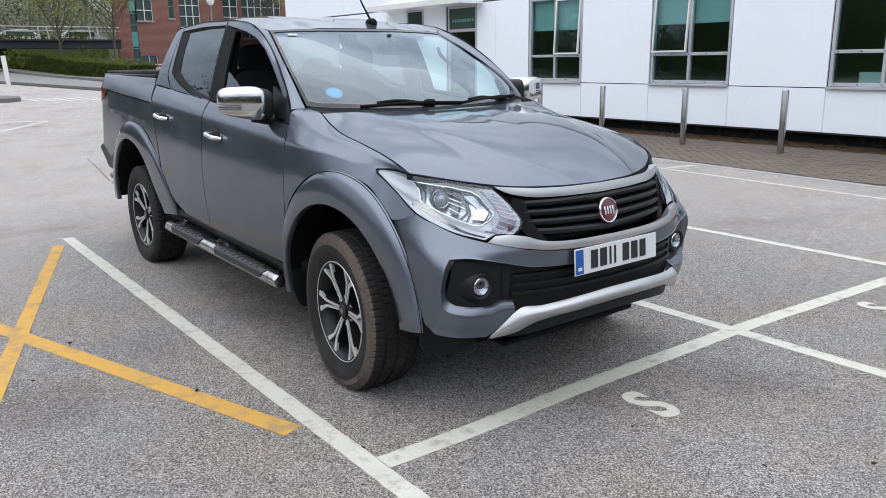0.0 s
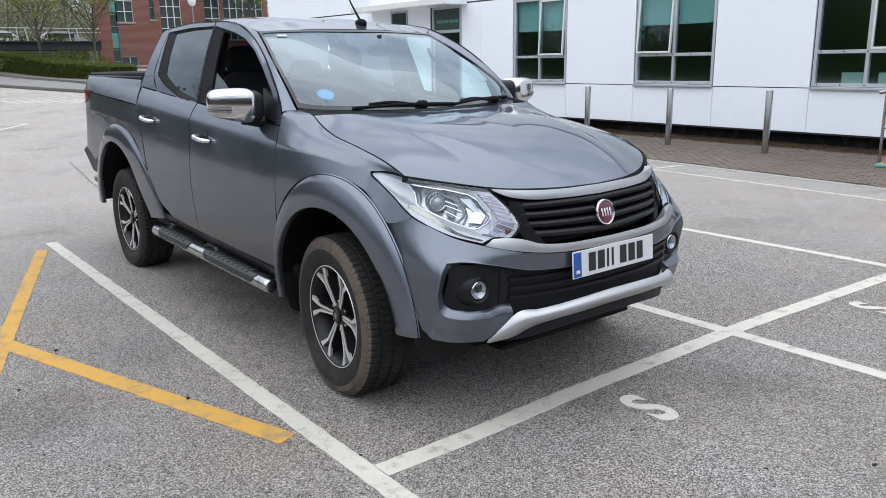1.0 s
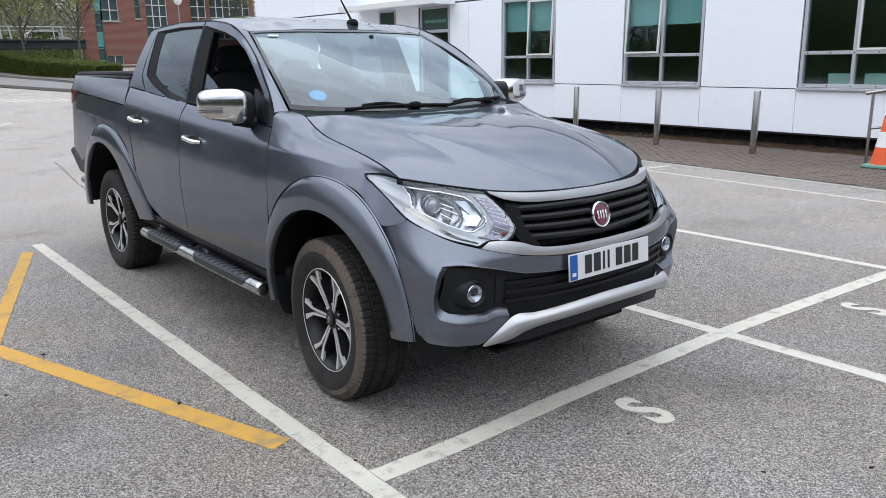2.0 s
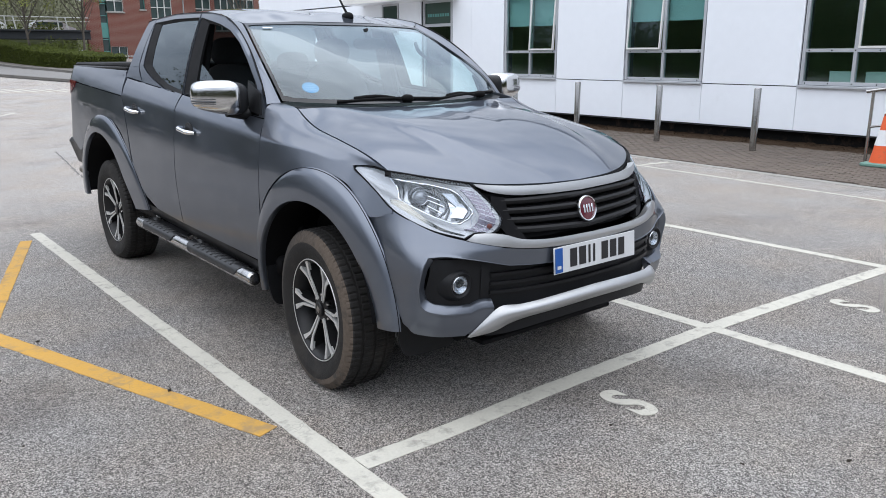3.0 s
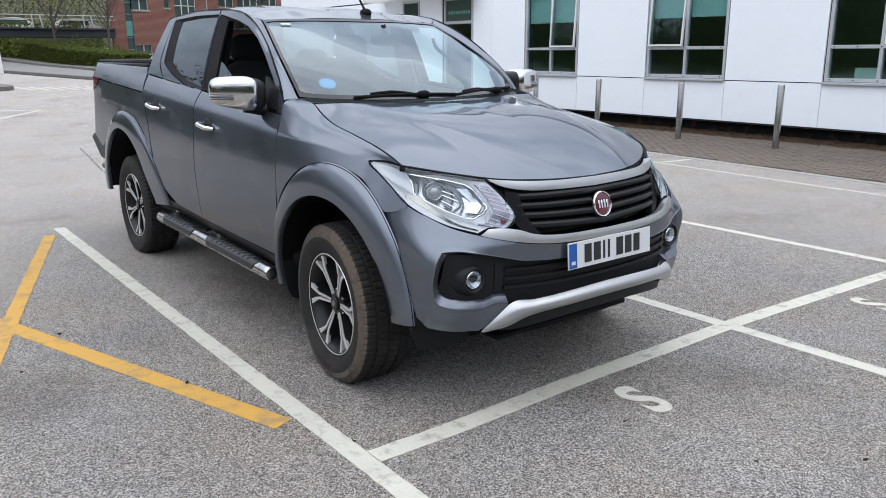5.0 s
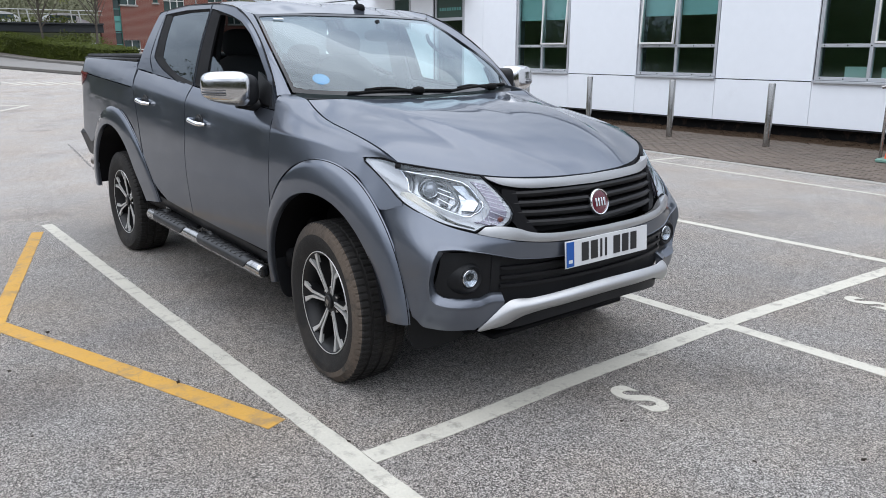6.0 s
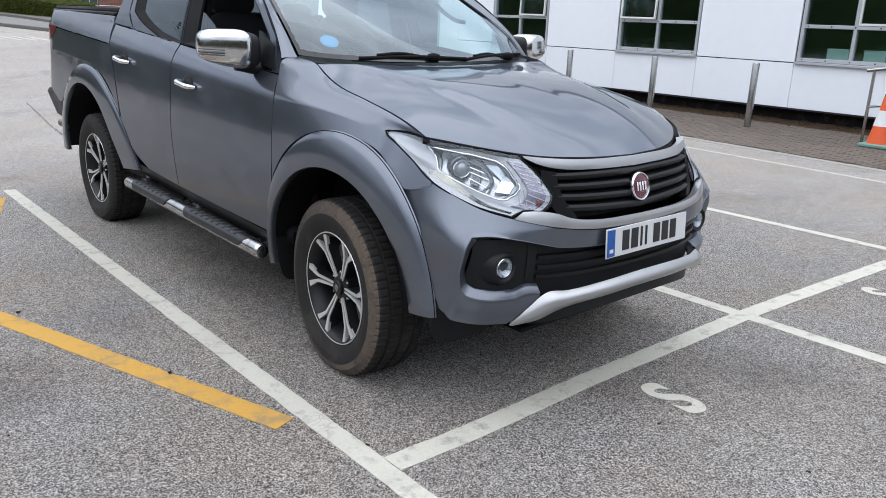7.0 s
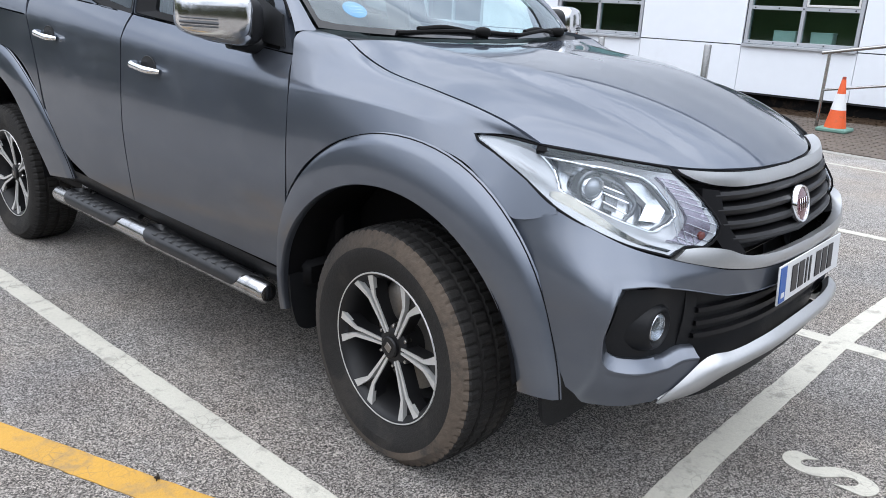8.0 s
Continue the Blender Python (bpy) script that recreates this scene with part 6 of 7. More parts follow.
# silver skid trim and the black valance below
sk_up = [(0.0, 0.523), (0.20, 0.518), (0.40, 0.508), (0.485, 0.508), (0.54, 0.455), (0.592, 0.382)]
sk_lo = [(0.0, 0.460), (0.20, 0.456), (0.38, 0.446), (0.45, 0.430), (0.505, 0.402), (0.580, 0.378)]
g = coons(spline(sk_lo, 40), spline(sk_up, 40), spline([sk_lo[0], sk_up[0]], 8), spline([sk_lo[-1], sk_up[-1]], 8))
g = np.array([[nose(x, z, 0.005 + 0.40 * (row[-1][1] - row[0][1]) * math.sin(math.pi * (j / 8) ** 1.1) ** 0.8) for j, (x, z) in enumerate(row)] for row in g])
part("skid_trim", skin([g, g * np.array([-1, 1, 1])], 1, 0, 0.03, (0, 0, 0.5)), M_SILVER, bumper, "satin silver lower bumper trim")
g = nose_patch([(0.0, 0.405), (0.25, 0.400), (0.52, 0.375)], [(0.0, 0.462), (0.25, 0.456), (0.56, 0.39)], [(0.0, 0.405), (0.0, 0.462)], [(0.52, 0.375), (0.56, 0.39)], 24, 4, -0.022)
part("valance", skin([g, g * np.array([-1, 1, 1])], 1, 0, 0.06, (0, 0, 0.5)), M_BLACK, bumper)


def face(x, z):
    """A place on the grille, which leans back towards the bonnet."""
    return (x, bend(x, PLAN_X, PLAN_Y) * 0.985 + 0.022 + 0.32 * max(0, z - 0.76) + 0.25 * max(0.0, x - 0.3) ** 1.5, z)


def face_patch(b, t, l, r, nu=30, nv=5, out=0.0, bulge=0.0):
    g = coons(spline(b, nu), spline(t, nu), spline(l, nv), spline(r, nv))
    return np.array([[(lambda p: (p[0], p[1] - out - bulge * math.sin(math.pi * j / nv), p[2]))(face(x, z)) for j, (x, z) in enumerate(row)] for row in g])


grille = part("grille", skin([q * np.array([sg, 1, 1]) for sg in (-1, 1) for q in (face_patch([(0, 0.752), (0.36, 0.762), (0.43, 0.79)], [(0, 0.928), (0.25, 0.932), (0.458, 0.940)], [(0, 0.752), (0, 0.928)], [(0.43, 0.79), (0.465, 0.86), (0.458, 0.940)], 30, 8, -0.045),)], 1, 0, 0, (0, 0, 0.8)), M_SEAL, truck)
for s in (-1, 1):
    for k in range(4):
        z0, z1 = 0.905 - 0.041 * k, 0.913 - 0.036 * k
        x1 = (0.425, 0.425, 0.415, 0.39)[k]
        bm = bmesh.new()
        rows = []
        for x in np.linspace(0.0, x1, 18):
            t = x / 0.45
            p = face(x, z0 + (z1 - z0) * t)
            rows.append([(p[0], p[1] + dy, p[2] + dz) for dy, dz in ((0.035, 0.015), (-0.003, 0.0125), (-0.010, 0.004), (-0.009, -0.006), (-0.003, -0.0125), (0.03, -0.015))])
        add_grid(bm, np.array(rows), s)
        bmesh.ops.recalc_face_normals(bm, faces=bm.faces)
        part("slat", bm, M_SLAT, grille)
    g = face_patch([(0.35, 0.765), (0.40, 0.772), (0.43, 0.79)], [(0.41, 0.930), (0.435, 0.934), (0.460, 0.938)], [(0.35, 0.765), (0.40, 0.85), (0.41, 0.930)], [(0.43, 0.79), (0.468, 0.862), (0.460, 0.938)], 6, 12, 0.010)
    part("grille_cheek", skin([g], s, 0, 0.03, (0, 0, 0.8)), M_SEAL, grille)
tt = [[face(x, z) for x, z in row] for row in coons(spline([(0, 0.924), (0.22, 0.929), (0.38, 0.938), (0.46, 0.955), (0.500, 0.976)], 30), spline([(0, 0.961), (0.22, 0.965), (0.40, 0.975), (0.507, 0.985)], 30), spline([(0, 0.924), (0, 0.961)], 5), spline([(0.500, 0.976), (0.507, 0.985)], 5))]
tt = np.array([[(p[0], p[1] - 0.005 - 0.0018 * math.sin(math.pi * j / 5) * (1 - step(0.40, 0.50, p[0])), p[2]) for j, p in enumerate(row)] for row in tt])
part("grille_trim_upper", skin([tt, tt * np.array([-1, 1, 1])], 1, 0, 0.03, (0, 0, 0.8)), M_SILVER, grille, "satin silver strip above the grille")
lo_b, lo_t = [(0, 0.721), (0.30, 0.729), (0.46, 0.749), (0.560, 0.770), (0.598, 0.781)], [(0, 0.757), (0.30, 0.763), (0.40, 0.776), (0.46, 0.797), (0.52, 0.806), (0.565, 0.804)]
g = nose_patch(lo_b, lo_t, [lo_b[0], lo_t[0]], [lo_b[-1], lo_t[-1]], 34, 6, 0.005, 0.0015)
part("grille_trim_lower", skin([g, g * np.array([-1, 1, 1])], 1, 0, 0.03, (0, 0, 0.7)), M_SILVER, grille, "satin silver strip below the grille")
badge = part("badge", lathe([(0.012, 0.056), (0.000, 0.056), (-0.005, 0.053), (-0.004, 0.049), (0.000, 0.048)], 36, caps=False), M_CHROME, grille, "round chrome ringed badge with a maroon centre")
badge.matrix_basis = pose(0, -0.846, 0.848, 0, 0, 90) @ pose(0, 0, 0, 0, 12, 0)
part("badge_face", lathe([(0.000, 0.049), (-0.003, 0.03), (-0.0035, 0.005)], 30), M_BADGE, badge)
for k in range(4):
    part("badge_bar", box((-0.0060, -0.030 + 0.0165 * k, -0.017), (-0.0030, -0.030 + 0.0165 * k + 0.009, 0.017), 0.0008), M_CHROME, badge)
# number plate
plate = part("number_plate", box((-0.26, -0.006, -0.0555), (0.26, -0.001, 0.0555), 0.0015), M_PLATE, bumper, "white number plate with black bars and a blue end strip")
plate.matrix_basis = pose(0, -0.899, 0.667, -4, 0, 0)
part("plate_strip", box((-0.255, -0.0085, -0.051), (-0.210, -0.0062, 0.051), 0.001), M_PLATE_BLUE, plate)
part("plate_strip_mark", box((-0.244, -0.0098, -0.036), (-0.222, -0.0088, -0.022)), M_PLATE, plate, smooth=0)
xb = -0.165
for wbar, gap in ((0.042, 0.014), (0.042, 0.016), (0.012, 0.018), (0.012, 0.042), (0.042, 0.014), (0.042, 0.014), (0.040, 0.0)):
    part("plate_bar", box((xb, -0.0088, -0.037), (xb + wbar, -0.0064, 0.040), 0.0008), M_INK, plate)
    xb += wbar + gap

# ---- headlights ----
HL_TOP = [(0.766, -0.244, 1.038), (0.748, -0.335, 1.036), (0.728, -0.427, 1.027), (0.620, -0.570, 1.006), (0.506, -0.663, 0.985)]
HL_BOT = [(0.780, -0.256, 1.020), (0.785, -0.320, 0.995), (0.786, -0.410, 0.952), (0.776, -0.522, 0.886), (0.700, -0.655, 0.820), (0.601, -0.744, 0.785)]
HL_IN = [(0.601, -0.744, 0.785), (0.553, -0.757, 0.805), (0.480, -0.785, 0.800), (0.448, -0.797, 0.842), (0.460, -0.755, 0.900), (0.506, -0.663, 0.985)]
hl = coons(spline(HL_BOT, 30), spline(HL_TOP, 30), spline([HL_BOT[0], (0.778, -0.244, 1.031), HL_TOP[0]], 16), spline(HL_IN, 16))


def grid_normals(g):
    du, dv = np.gradient(g, axis=0), np.gradient(g, axis=1)
    n = np.cross(du, dv)
    n /= np.maximum(np.linalg.norm(n, axis=2, keepdims=True), 1e-9)
    return n if (n[:, :, 0].mean() > 0) else -n


hn = grid_normals(hl)
bell = np.array([[math.sin(math.pi * i / 30) ** 0.6 * math.sin(math.pi * j / 16) ** 0.6 for j in range(17)] for i in range(31)])[:, :, None]


def on_lamp(u, v, deep, s):
    i, j = u * 30, v * 16
    i0, j0 = min(29, int(i)), min(15, int(j))
    a, b = i - i0, j - j0
    p = (hl[i0, j0] * (1 - a) + hl[i0 + 1, j0] * a) * (1 - b) + (hl[i0, j0 + 1] * (1 - a) + hl[i0 + 1, j0 + 1] * a) * b
    p = p - hn[i0, j0] * deep
    return Vector((p[0] * s, p[1], p[2]))


LAMP_FRAME = [(0.30, 0.713), (0.46, 0.815), (0.625, 0.865), (0.80, 0.855), (0.828, 0.79), (0.828, 0.66), (0.838, 0.525), (0.815, 0.43), (0.775, 0.335), (0.65, 0.331), (0.525, 0.345), (0.40, 0.345), (0.36, 0.44), (0.30, 0.713)]
D_LOOP = [(0.585, 0.735), (0.645, 0.70), (0.675, 0.58), (0.678, 0.48), (0.655, 0.36), (0.60, 0.345), (0.56, 0.36)]
BLADE = [(0.700, 0.76), (0.790, 0.805), (0.805, 0.68), (0.812, 0.54), (0.785, 0.43), (0.715, 0.40), (0.700, 0.48), (0.706, 0.62)]


def frame_loop(n=84):
    """Places round the inner frame of the lamp, corners kept crisp."""
    p = np.array(LAMP_FRAME)
    d = np.concatenate([[0], np.cumsum(np.linalg.norm(np.diff(p * np.array([1.0, 0.5]), axis=0), axis=1))])
    w = np.linspace(0, d[-1], n + 1)
    return [(np.interp(t, d, p[:, 0]), np.interp(t, d, p[:, 1])) for t in w]


def to_border(u, v, lo=0.012, hi=0.988):
    """The place on the lamp's border straight outwards from its middle through (u, v)."""
    cu, cv = 0.60, 0.58
    du, dv = u - cu, v - cv
    k = min([((hi if d > 0 else lo) - c) / d for c, d in ((cu, du), (cv, dv)) if abs(d) > 1e-6])
    return cu + du * k, cv + dv * k


for s in (-1, 1):
    lamp_h = part("headlight", skin([hl - hn * (0.012 + 0.056 * bell)], s, 0.002, 0.0, (0, 0, 0.9)), M_LAMP_GREY, truck, "clear headlight with a projector and a white surround")
    part("lens", skin([hl + hn * 0.008 * bell], s, 0.003, 0.016, (0, 0, 0.9)), M_LENS, lamp_h).visible_shadow = False
    loop = frame_loop()
    bm = bmesh.new()
    rows = [[tuple(on_lamp(*[a + (b - a) * t for a, b in zip(to_border(u, v), (u, v))], 0.005 + 0.013 * t, 1)) for u, v in loop] for t in (0.0, 0.35, 0.7, 1.0)]
    rows += [[tuple(on_lamp(u + (0.60 - u) * 0.05, v + (0.58 - v) * 0.05, dp, 1)) for u, v in loop] for dp in (0.020, 0.052)]
    add_grid(bm, rows, s)
    bmesh.ops.recalc_face_normals(bm, faces=bm.faces)
    part("surround", bm, M_LAMP_PALE, lamp_h, "white inner surround of the lamp")
    crescent = coons(spline([(0.425, 0.045), (0.50, 0.016), (0.604, 0.012), (0.746, 0.012), (0.867, 0.014), (0.972, 0.018)], 26), spline([(0.405, 0.13), (0.45, 0.305), (0.567, 0.225), (0.70, 0.130), (0.842, 0.075), (0.972, 0.060)], 26), spline([(0.425, 0.045), (0.405, 0.13)], 5), spline([(0.972, 0.018), (0.972, 0.060)], 5))
    bm = bmesh.new()
    add_grid(bm, [[tuple(on_lamp(u, v, 0.0150 - 0.0150 * k / 5, 1)) for k, (u, v) in enumerate(row)] for row in crescent], s)
    bmesh.ops.recalc_face_normals(bm, faces=bm.faces)
    part("lower_chrome", bm, M_STRIP, lamp_h, "mirror chrome crescent under the lamp")
    part("upper_strip", skin([hl[8:, 15:17] - hn[8:, 15:17] * 0.002], s, 0.001, 0.02, (0, 0, 0.9)), M_SEAL, lamp_h, "dark upper edge of the lamp")
    part("chrome_frame", tube([on_lamp(u, v, 0.0165, s) for u, v in loop], 0.0038, 8), M_CHROME, lamp_h)
    part("inner_frame", tube([on_lamp(u + (0.60 - u) * 0.035, v + (0.58 - v) * 0.035, 0.021, s) for u, v in loop], 0.0030, 6), M_LAMP_DARK, lamp_h)
    aim = 90 + 20 * s
    c = on_lamp(0.504, 0.537, 0.034, s)
    pr = part("projector", lathe([(0.05, 0.033), (-0.012, 0.034), (-0.020, 0.031), (-0.016, 0.026), (-0.008, 0.024)], 28, caps=False), M_CHROME, lamp_h)
    pr.matrix_basis = pose(c.x, c.y, c.z, 0, 0, aim)
    part("projector_ring", lathe([(0.02, 0.042), (-0.004, 0.043), (-0.008, 0.039), (-0.004, 0.034), (0.02, 0.033)], 30, caps=False), M_LAMP_MID, pr)
    part("projector_lens", lathe([(-0.008, 0.026), (-0.020, 0.021), (-0.028, 0.012), (-0.030, 0.003)], 24), M_PROJECTOR, pr)
    part("loop_blade", tube([on_lamp(u, v, 0.030, s) for u, v in spline(D_LOOP, 40)], 0.0055, 8), M_LAMP_MID, lamp_h, "dark loop round the main reflector")
    bm = bmesh.new()
    mid = bm.verts.new(on_lamp(0.750, 0.58, 0.046, s))
    ring = [bm.verts.new(on_lamp(u, v, 0.034, s)) for u, v in BLADE]
    for k in range(len(ring)):
        bm.faces.new((ring[k], ring[(k + 1) % len(ring)], mid))
    bmesh.ops.recalc_face_normals(bm, faces=bm.faces)
    part("reflector", bm, M_CHROME, lamp_h, "bright faceted reflector", smooth=20)
    bm = bmesh.new()
    add_grid(bm, [[tuple(on_lamp(u, v, dp, 1)) for v, dp in ((0.40, 0.040), (0.53, 0.046), (0.66, 0.042))] for u in (0.575, 0.60, 0.625)], s)
    bmesh.ops.recalc_face_normals(bm, faces=bm.faces)
    part("shade", bm, M_LAMP_MID, lamp_h)
    for v in (0.44, 0.53, 0.62):
        part("reflector_rib", tube([on_lamp(0.56, v, 0.036, s), on_lamp(0.66, v - 0.02, 0.036, s)], 0.0022, 6), M_CHROME, lamp_h)
    part("indicator", skin([hl[26:30, 4:15] - hn[26:30, 4:15] * 0.0035], s, 0.002, 0.02, (0, 0, 0.9)), M_AMBER, lamp_h, "pale lilac indicator reflector")
    for k in range(9):
        a, b = on_lamp(0.872, 0.34 + 0.062 * k, 0.0025, s), on_lamp(0.985, 0.31 + 0.062 * k, 0.0020, s)
        part("reflector_rib", tube([a, b], 0.0013, 6), M_LAMP_GREY, lamp_h)
    for k in range(3):
        a, b = on_lamp(0.895 + 0.035 * k, 0.30, 0.0022, s), on_lamp(0.895 + 0.035 * k, 0.86, 0.0022, s)
        part("reflector_rib", tube([a, b], 0.0013, 6), M_LAMP_GREY, lamp_h)
    c = on_lamp(0.945, 0.40, 0.004, s)
    part("indicator_bulb", lathe([(0.02, 0.012), (-0.004, 0.011), (-0.008, 0.005)], 14), mat("amber_bulb", (0.14, 0.045, 0.04), 0.25), lamp_h).matrix_basis = pose(c.x, c.y, c.z, 0, 0, aim)
    rim_line = [hl[k, 0] for k in range(31)] + [hl[30, k] for k in range(1, 17)] + [hl[k, 16] for k in range(29, -1, -1)] + [hl[0, k] for k in range(15, -1, -1)]
    part("surround_seal", tube([(p[0] * s, p[1], p[2]) for p in rim_line], 0.0035, 6), M_SEAL, lamp_h)

# ---- dark inner body, underbody, tailgate, cover ----
part("inner_body", box((-0.60, -0.36, 0.42), (0.60, 0.42, 0.90), 0.02), M_SEAL, truck)
part("slam_panel", box((-0.40, -0.68, 0.62), (0.40, -0.36, 0.92), 0.02), M_SEAL, truck)
part("bulkhead", box((-0.70, 0.40, 0.42), (0.70, 0.50, 1.20), 0.02), M_SEAL, truck)
part("floor_pan", box((-0.80, 0.45, 0.40), (0.80, 2.58, 0.50), 0.02), M_SEAL, truck)
# unseen trays and chassis block, added to keep light off the ground beneath
part("shade_tray", box((-0.42, -0.66, 0.272), (0.42, -0.36, 0.296), 0.006), M_SEAL, truck)
part("shade_tray", box((-0.56, -0.42, 0.290), (0.56, 0.60, 0.310), 0.006), M_SEAL, truck)
part("chassis_light_block", box((-0.48, -0.55, 0.26), (0.48, 3.9, 0.42), 0.03), M_SEAL, truck)
part("bed_floor", box((-0.70, 2.62, 0.60), (0.70, 4.0, 0.70), 0.02), M_SEAL, truck)
part("bed_bulkhead", box((-0.79, 2.605, 0.55), (0.79, 2.64, 1.365), 0.01), M_PAINT, truck)
part("cab_back", box((-0.74, 2.51, 0.50), (0.74, 2.545, 1.345), 0.01), M_PAINT, truck)
rw = [[(x, 2.535 - 0.045 * (z - 1.345) / 0.36 - 0.02 * (x / 0.6) ** 2, z) for z in np.linspace(1.345, 1.70, 6)] for x in np.linspace(-0.64, 0.64, 12)]
part("rear_screen", skin([np.array(rw)], 1, 0, 0), M_GLASS_DARK, truck).visible_shadow = False
tg = part("tailgate", box((-0.78, 3.90, 0.72), (0.78, 3.965, 1.385), 0.02), M_PAINT, truck)
part("tailgate_handle", box((-0.12, 3.96, 1.10), (0.12, 3.982, 1.16), 0.008), M_CHROME, tg)
cover = part("tonneau_cover", box((-0.755, 2.60, 1.392), (0.755, 3.955, 1.428), 0.014), M_SEAL, truck, "black soft tonneau cover over the cargo bed")
part("cover_rail", box((-0.775, 2.61, 1.380), (-0.735, 3.95, 1.405), 0.008), M_BLACK, cover)
part("cover_rail", box((0.735, 2.61, 1.380), (0.775, 3.95, 1.405), 0.008), M_BLACK, cover)
rb = part("rear_bumper", box((-0.72, 3.95, 0.56), (0.72, 4.10, 0.72), 0.03), M_BLACK, truck)
for s in (-1, 1):
    part("bumper_end", box((0.64, 3.60, 0.60), (0.862, 4.01, 0.825), 0.025, Matrix(((s, 0, 0.30 * s, -0.24 * s), (0, 1, 0, 0), (0, 0, 1, 0), (0, 0, 0, 1)))), M_BLACK, rb)
part("exhaust_pipe", tube([(-0.60, 3.3, 0.48), (-0.69, 3.80, 0.53), (-0.735, 3.98, 0.545), (-0.762, 4.07, 0.541), (-0.760, 4.068, 0.541), (-0.73, 3.98, 0.543)], [0.030, 0.030, 0.031, 0.032, 0.026, 0.025], 16), M_DISC, truck, "soot-dark exhaust pipe")

# ---- side steps ----
for s in (-1, 1):
    st = part("side_step", tube([(0.888 * s, 0.545, 0.382), (0.888 * s, 0.547, 0.382), (0.888 * s, 0.555, 0.382), (0.888 * s, 0.57, 0.382), (0.888 * s, 1.4, 0.392), (0.888 * s, 2.23, 0.402), (0.888 * s, 2.25, 0.402), (0.888 * s, 2.262, 0.402), (0.888 * s, 2.266, 0.402)], [0.018, 0.030, 0.036, 0.038, 0.038, 0.038, 0.033, 0.022, 0.010], 24), M_POLISHED, truck, "polished steel side step with black treads")
    for y0, y1 in ((0.615, 1.44), (1.52, 2.19)):
        bm = bmesh.new()
        rows = []
        for y in np.linspace(y0, y1, 44):
            zb = 0.382 + 0.012 * (y - 0.6)
            e = min(step(y0, y0 + 0.10, y), step(y1 - 0.12, y1, y) * -1 + 1)
            wide = radians(-78 + 176 * e)
            row = [(0.745 + 0.10 * (1 - e), y, zb + 0.026), (0.775 + 0.085 * (1 - e), y, zb + 0.037)]
            row += [(0.888 + 0.0425 * math.sin(a), y, zb + 0.0425 * math.cos(a)) for a in np.linspace(radians(-80), wide, 9)]
            row += [(0.888 + 0.034 * math.sin(wide), y, zb + 0.034 * math.cos(wide))]
            rows.append(row)
        add_grid(bm, np.array(rows), s)
        bmesh.ops.recalc_face_normals(bm, faces=bm.faces)
        pad = part("tread_pad", bm, M_TREAD, st)
        for k in range(9 if y1 < 1.5 else 7):
            y = y0 + 0.16 + 0.062 * k
            zb = 0.382 + 0.012 * (y - 0.6)
            bm = bmesh.new()
            add_grid(bm, [[(0.888 + r * math.sin(a), y + d + 0.016 * a, zb + r * math.cos(a)) for a in np.linspace(radians(-70), radians(40), 7)] for d, r in ((-0.013, 0.041), (-0.009, 0.0475), (0.009, 0.0475), (0.013, 0.041))], s)
            bmesh.ops.recalc_face_normals(bm, faces=bm.faces)
            part("tread_rib", bm, M_TREAD, pad)
    for y in (0.75, 1.45, 2.05):
        part("bracket", box((0.62, y - 0.03, 0.37), (0.87, y + 0.03, 0.41), 0.006, Matrix.Diagonal((s, 1, 1, 1))), M_SEAL, st)
    part("bracket", box((0.76, 2.03, 0.43), (0.83, 2.13, 0.50), 0.008, Matrix.Diagonal((s, 1, 1, 1))), M_STEEL, st)


# ---- mirrors, wipers, aerial ----
def blob(c, r, p=2.8, nu=28, nv=18, m=None):
    """A rounded box, fuller than an ellipsoid."""
    def pw(v):
        return math.copysign(abs(v) ** (2 / p), v)
    bm = bmesh.new()
    rows = []
    for i in range(nv + 1):
        a = -math.pi / 2 + math.pi * i / nv
        rows.append([(c[0] + r[0] * pw(math.cos(a)) * pw(math.cos(2 * math.pi * k / nu)), c[1] + r[1] * pw(math.cos(a)) * pw(math.sin(2 * math.pi * k / nu)), c[2] + r[2] * pw(math.sin(a))) for k in range(nu + 1)])
    add_grid(bm, rows)
    bmesh.ops.remove_doubles(bm, verts=bm.verts, dist=0.0004)
    bmesh.ops.recalc_face_normals(bm, faces=bm.faces)
    if m is not None:
        bmesh.ops.transform(bm, matrix=m, verts=bm.verts)
    return bm


def tapered(bm, side, m):
    """A mirror housing that grows shallower towards its outer end, set in place by m."""
    for v in bm.verts:
        u = max(0.0, v.co.x * side / 0.118 + 0.5)
        v.co.z *= 1 - (0.22 if v.co.z < 0 else 0.07) * u
    bmesh.ops.transform(bm, matrix=m, verts=bm.verts)
    return bm


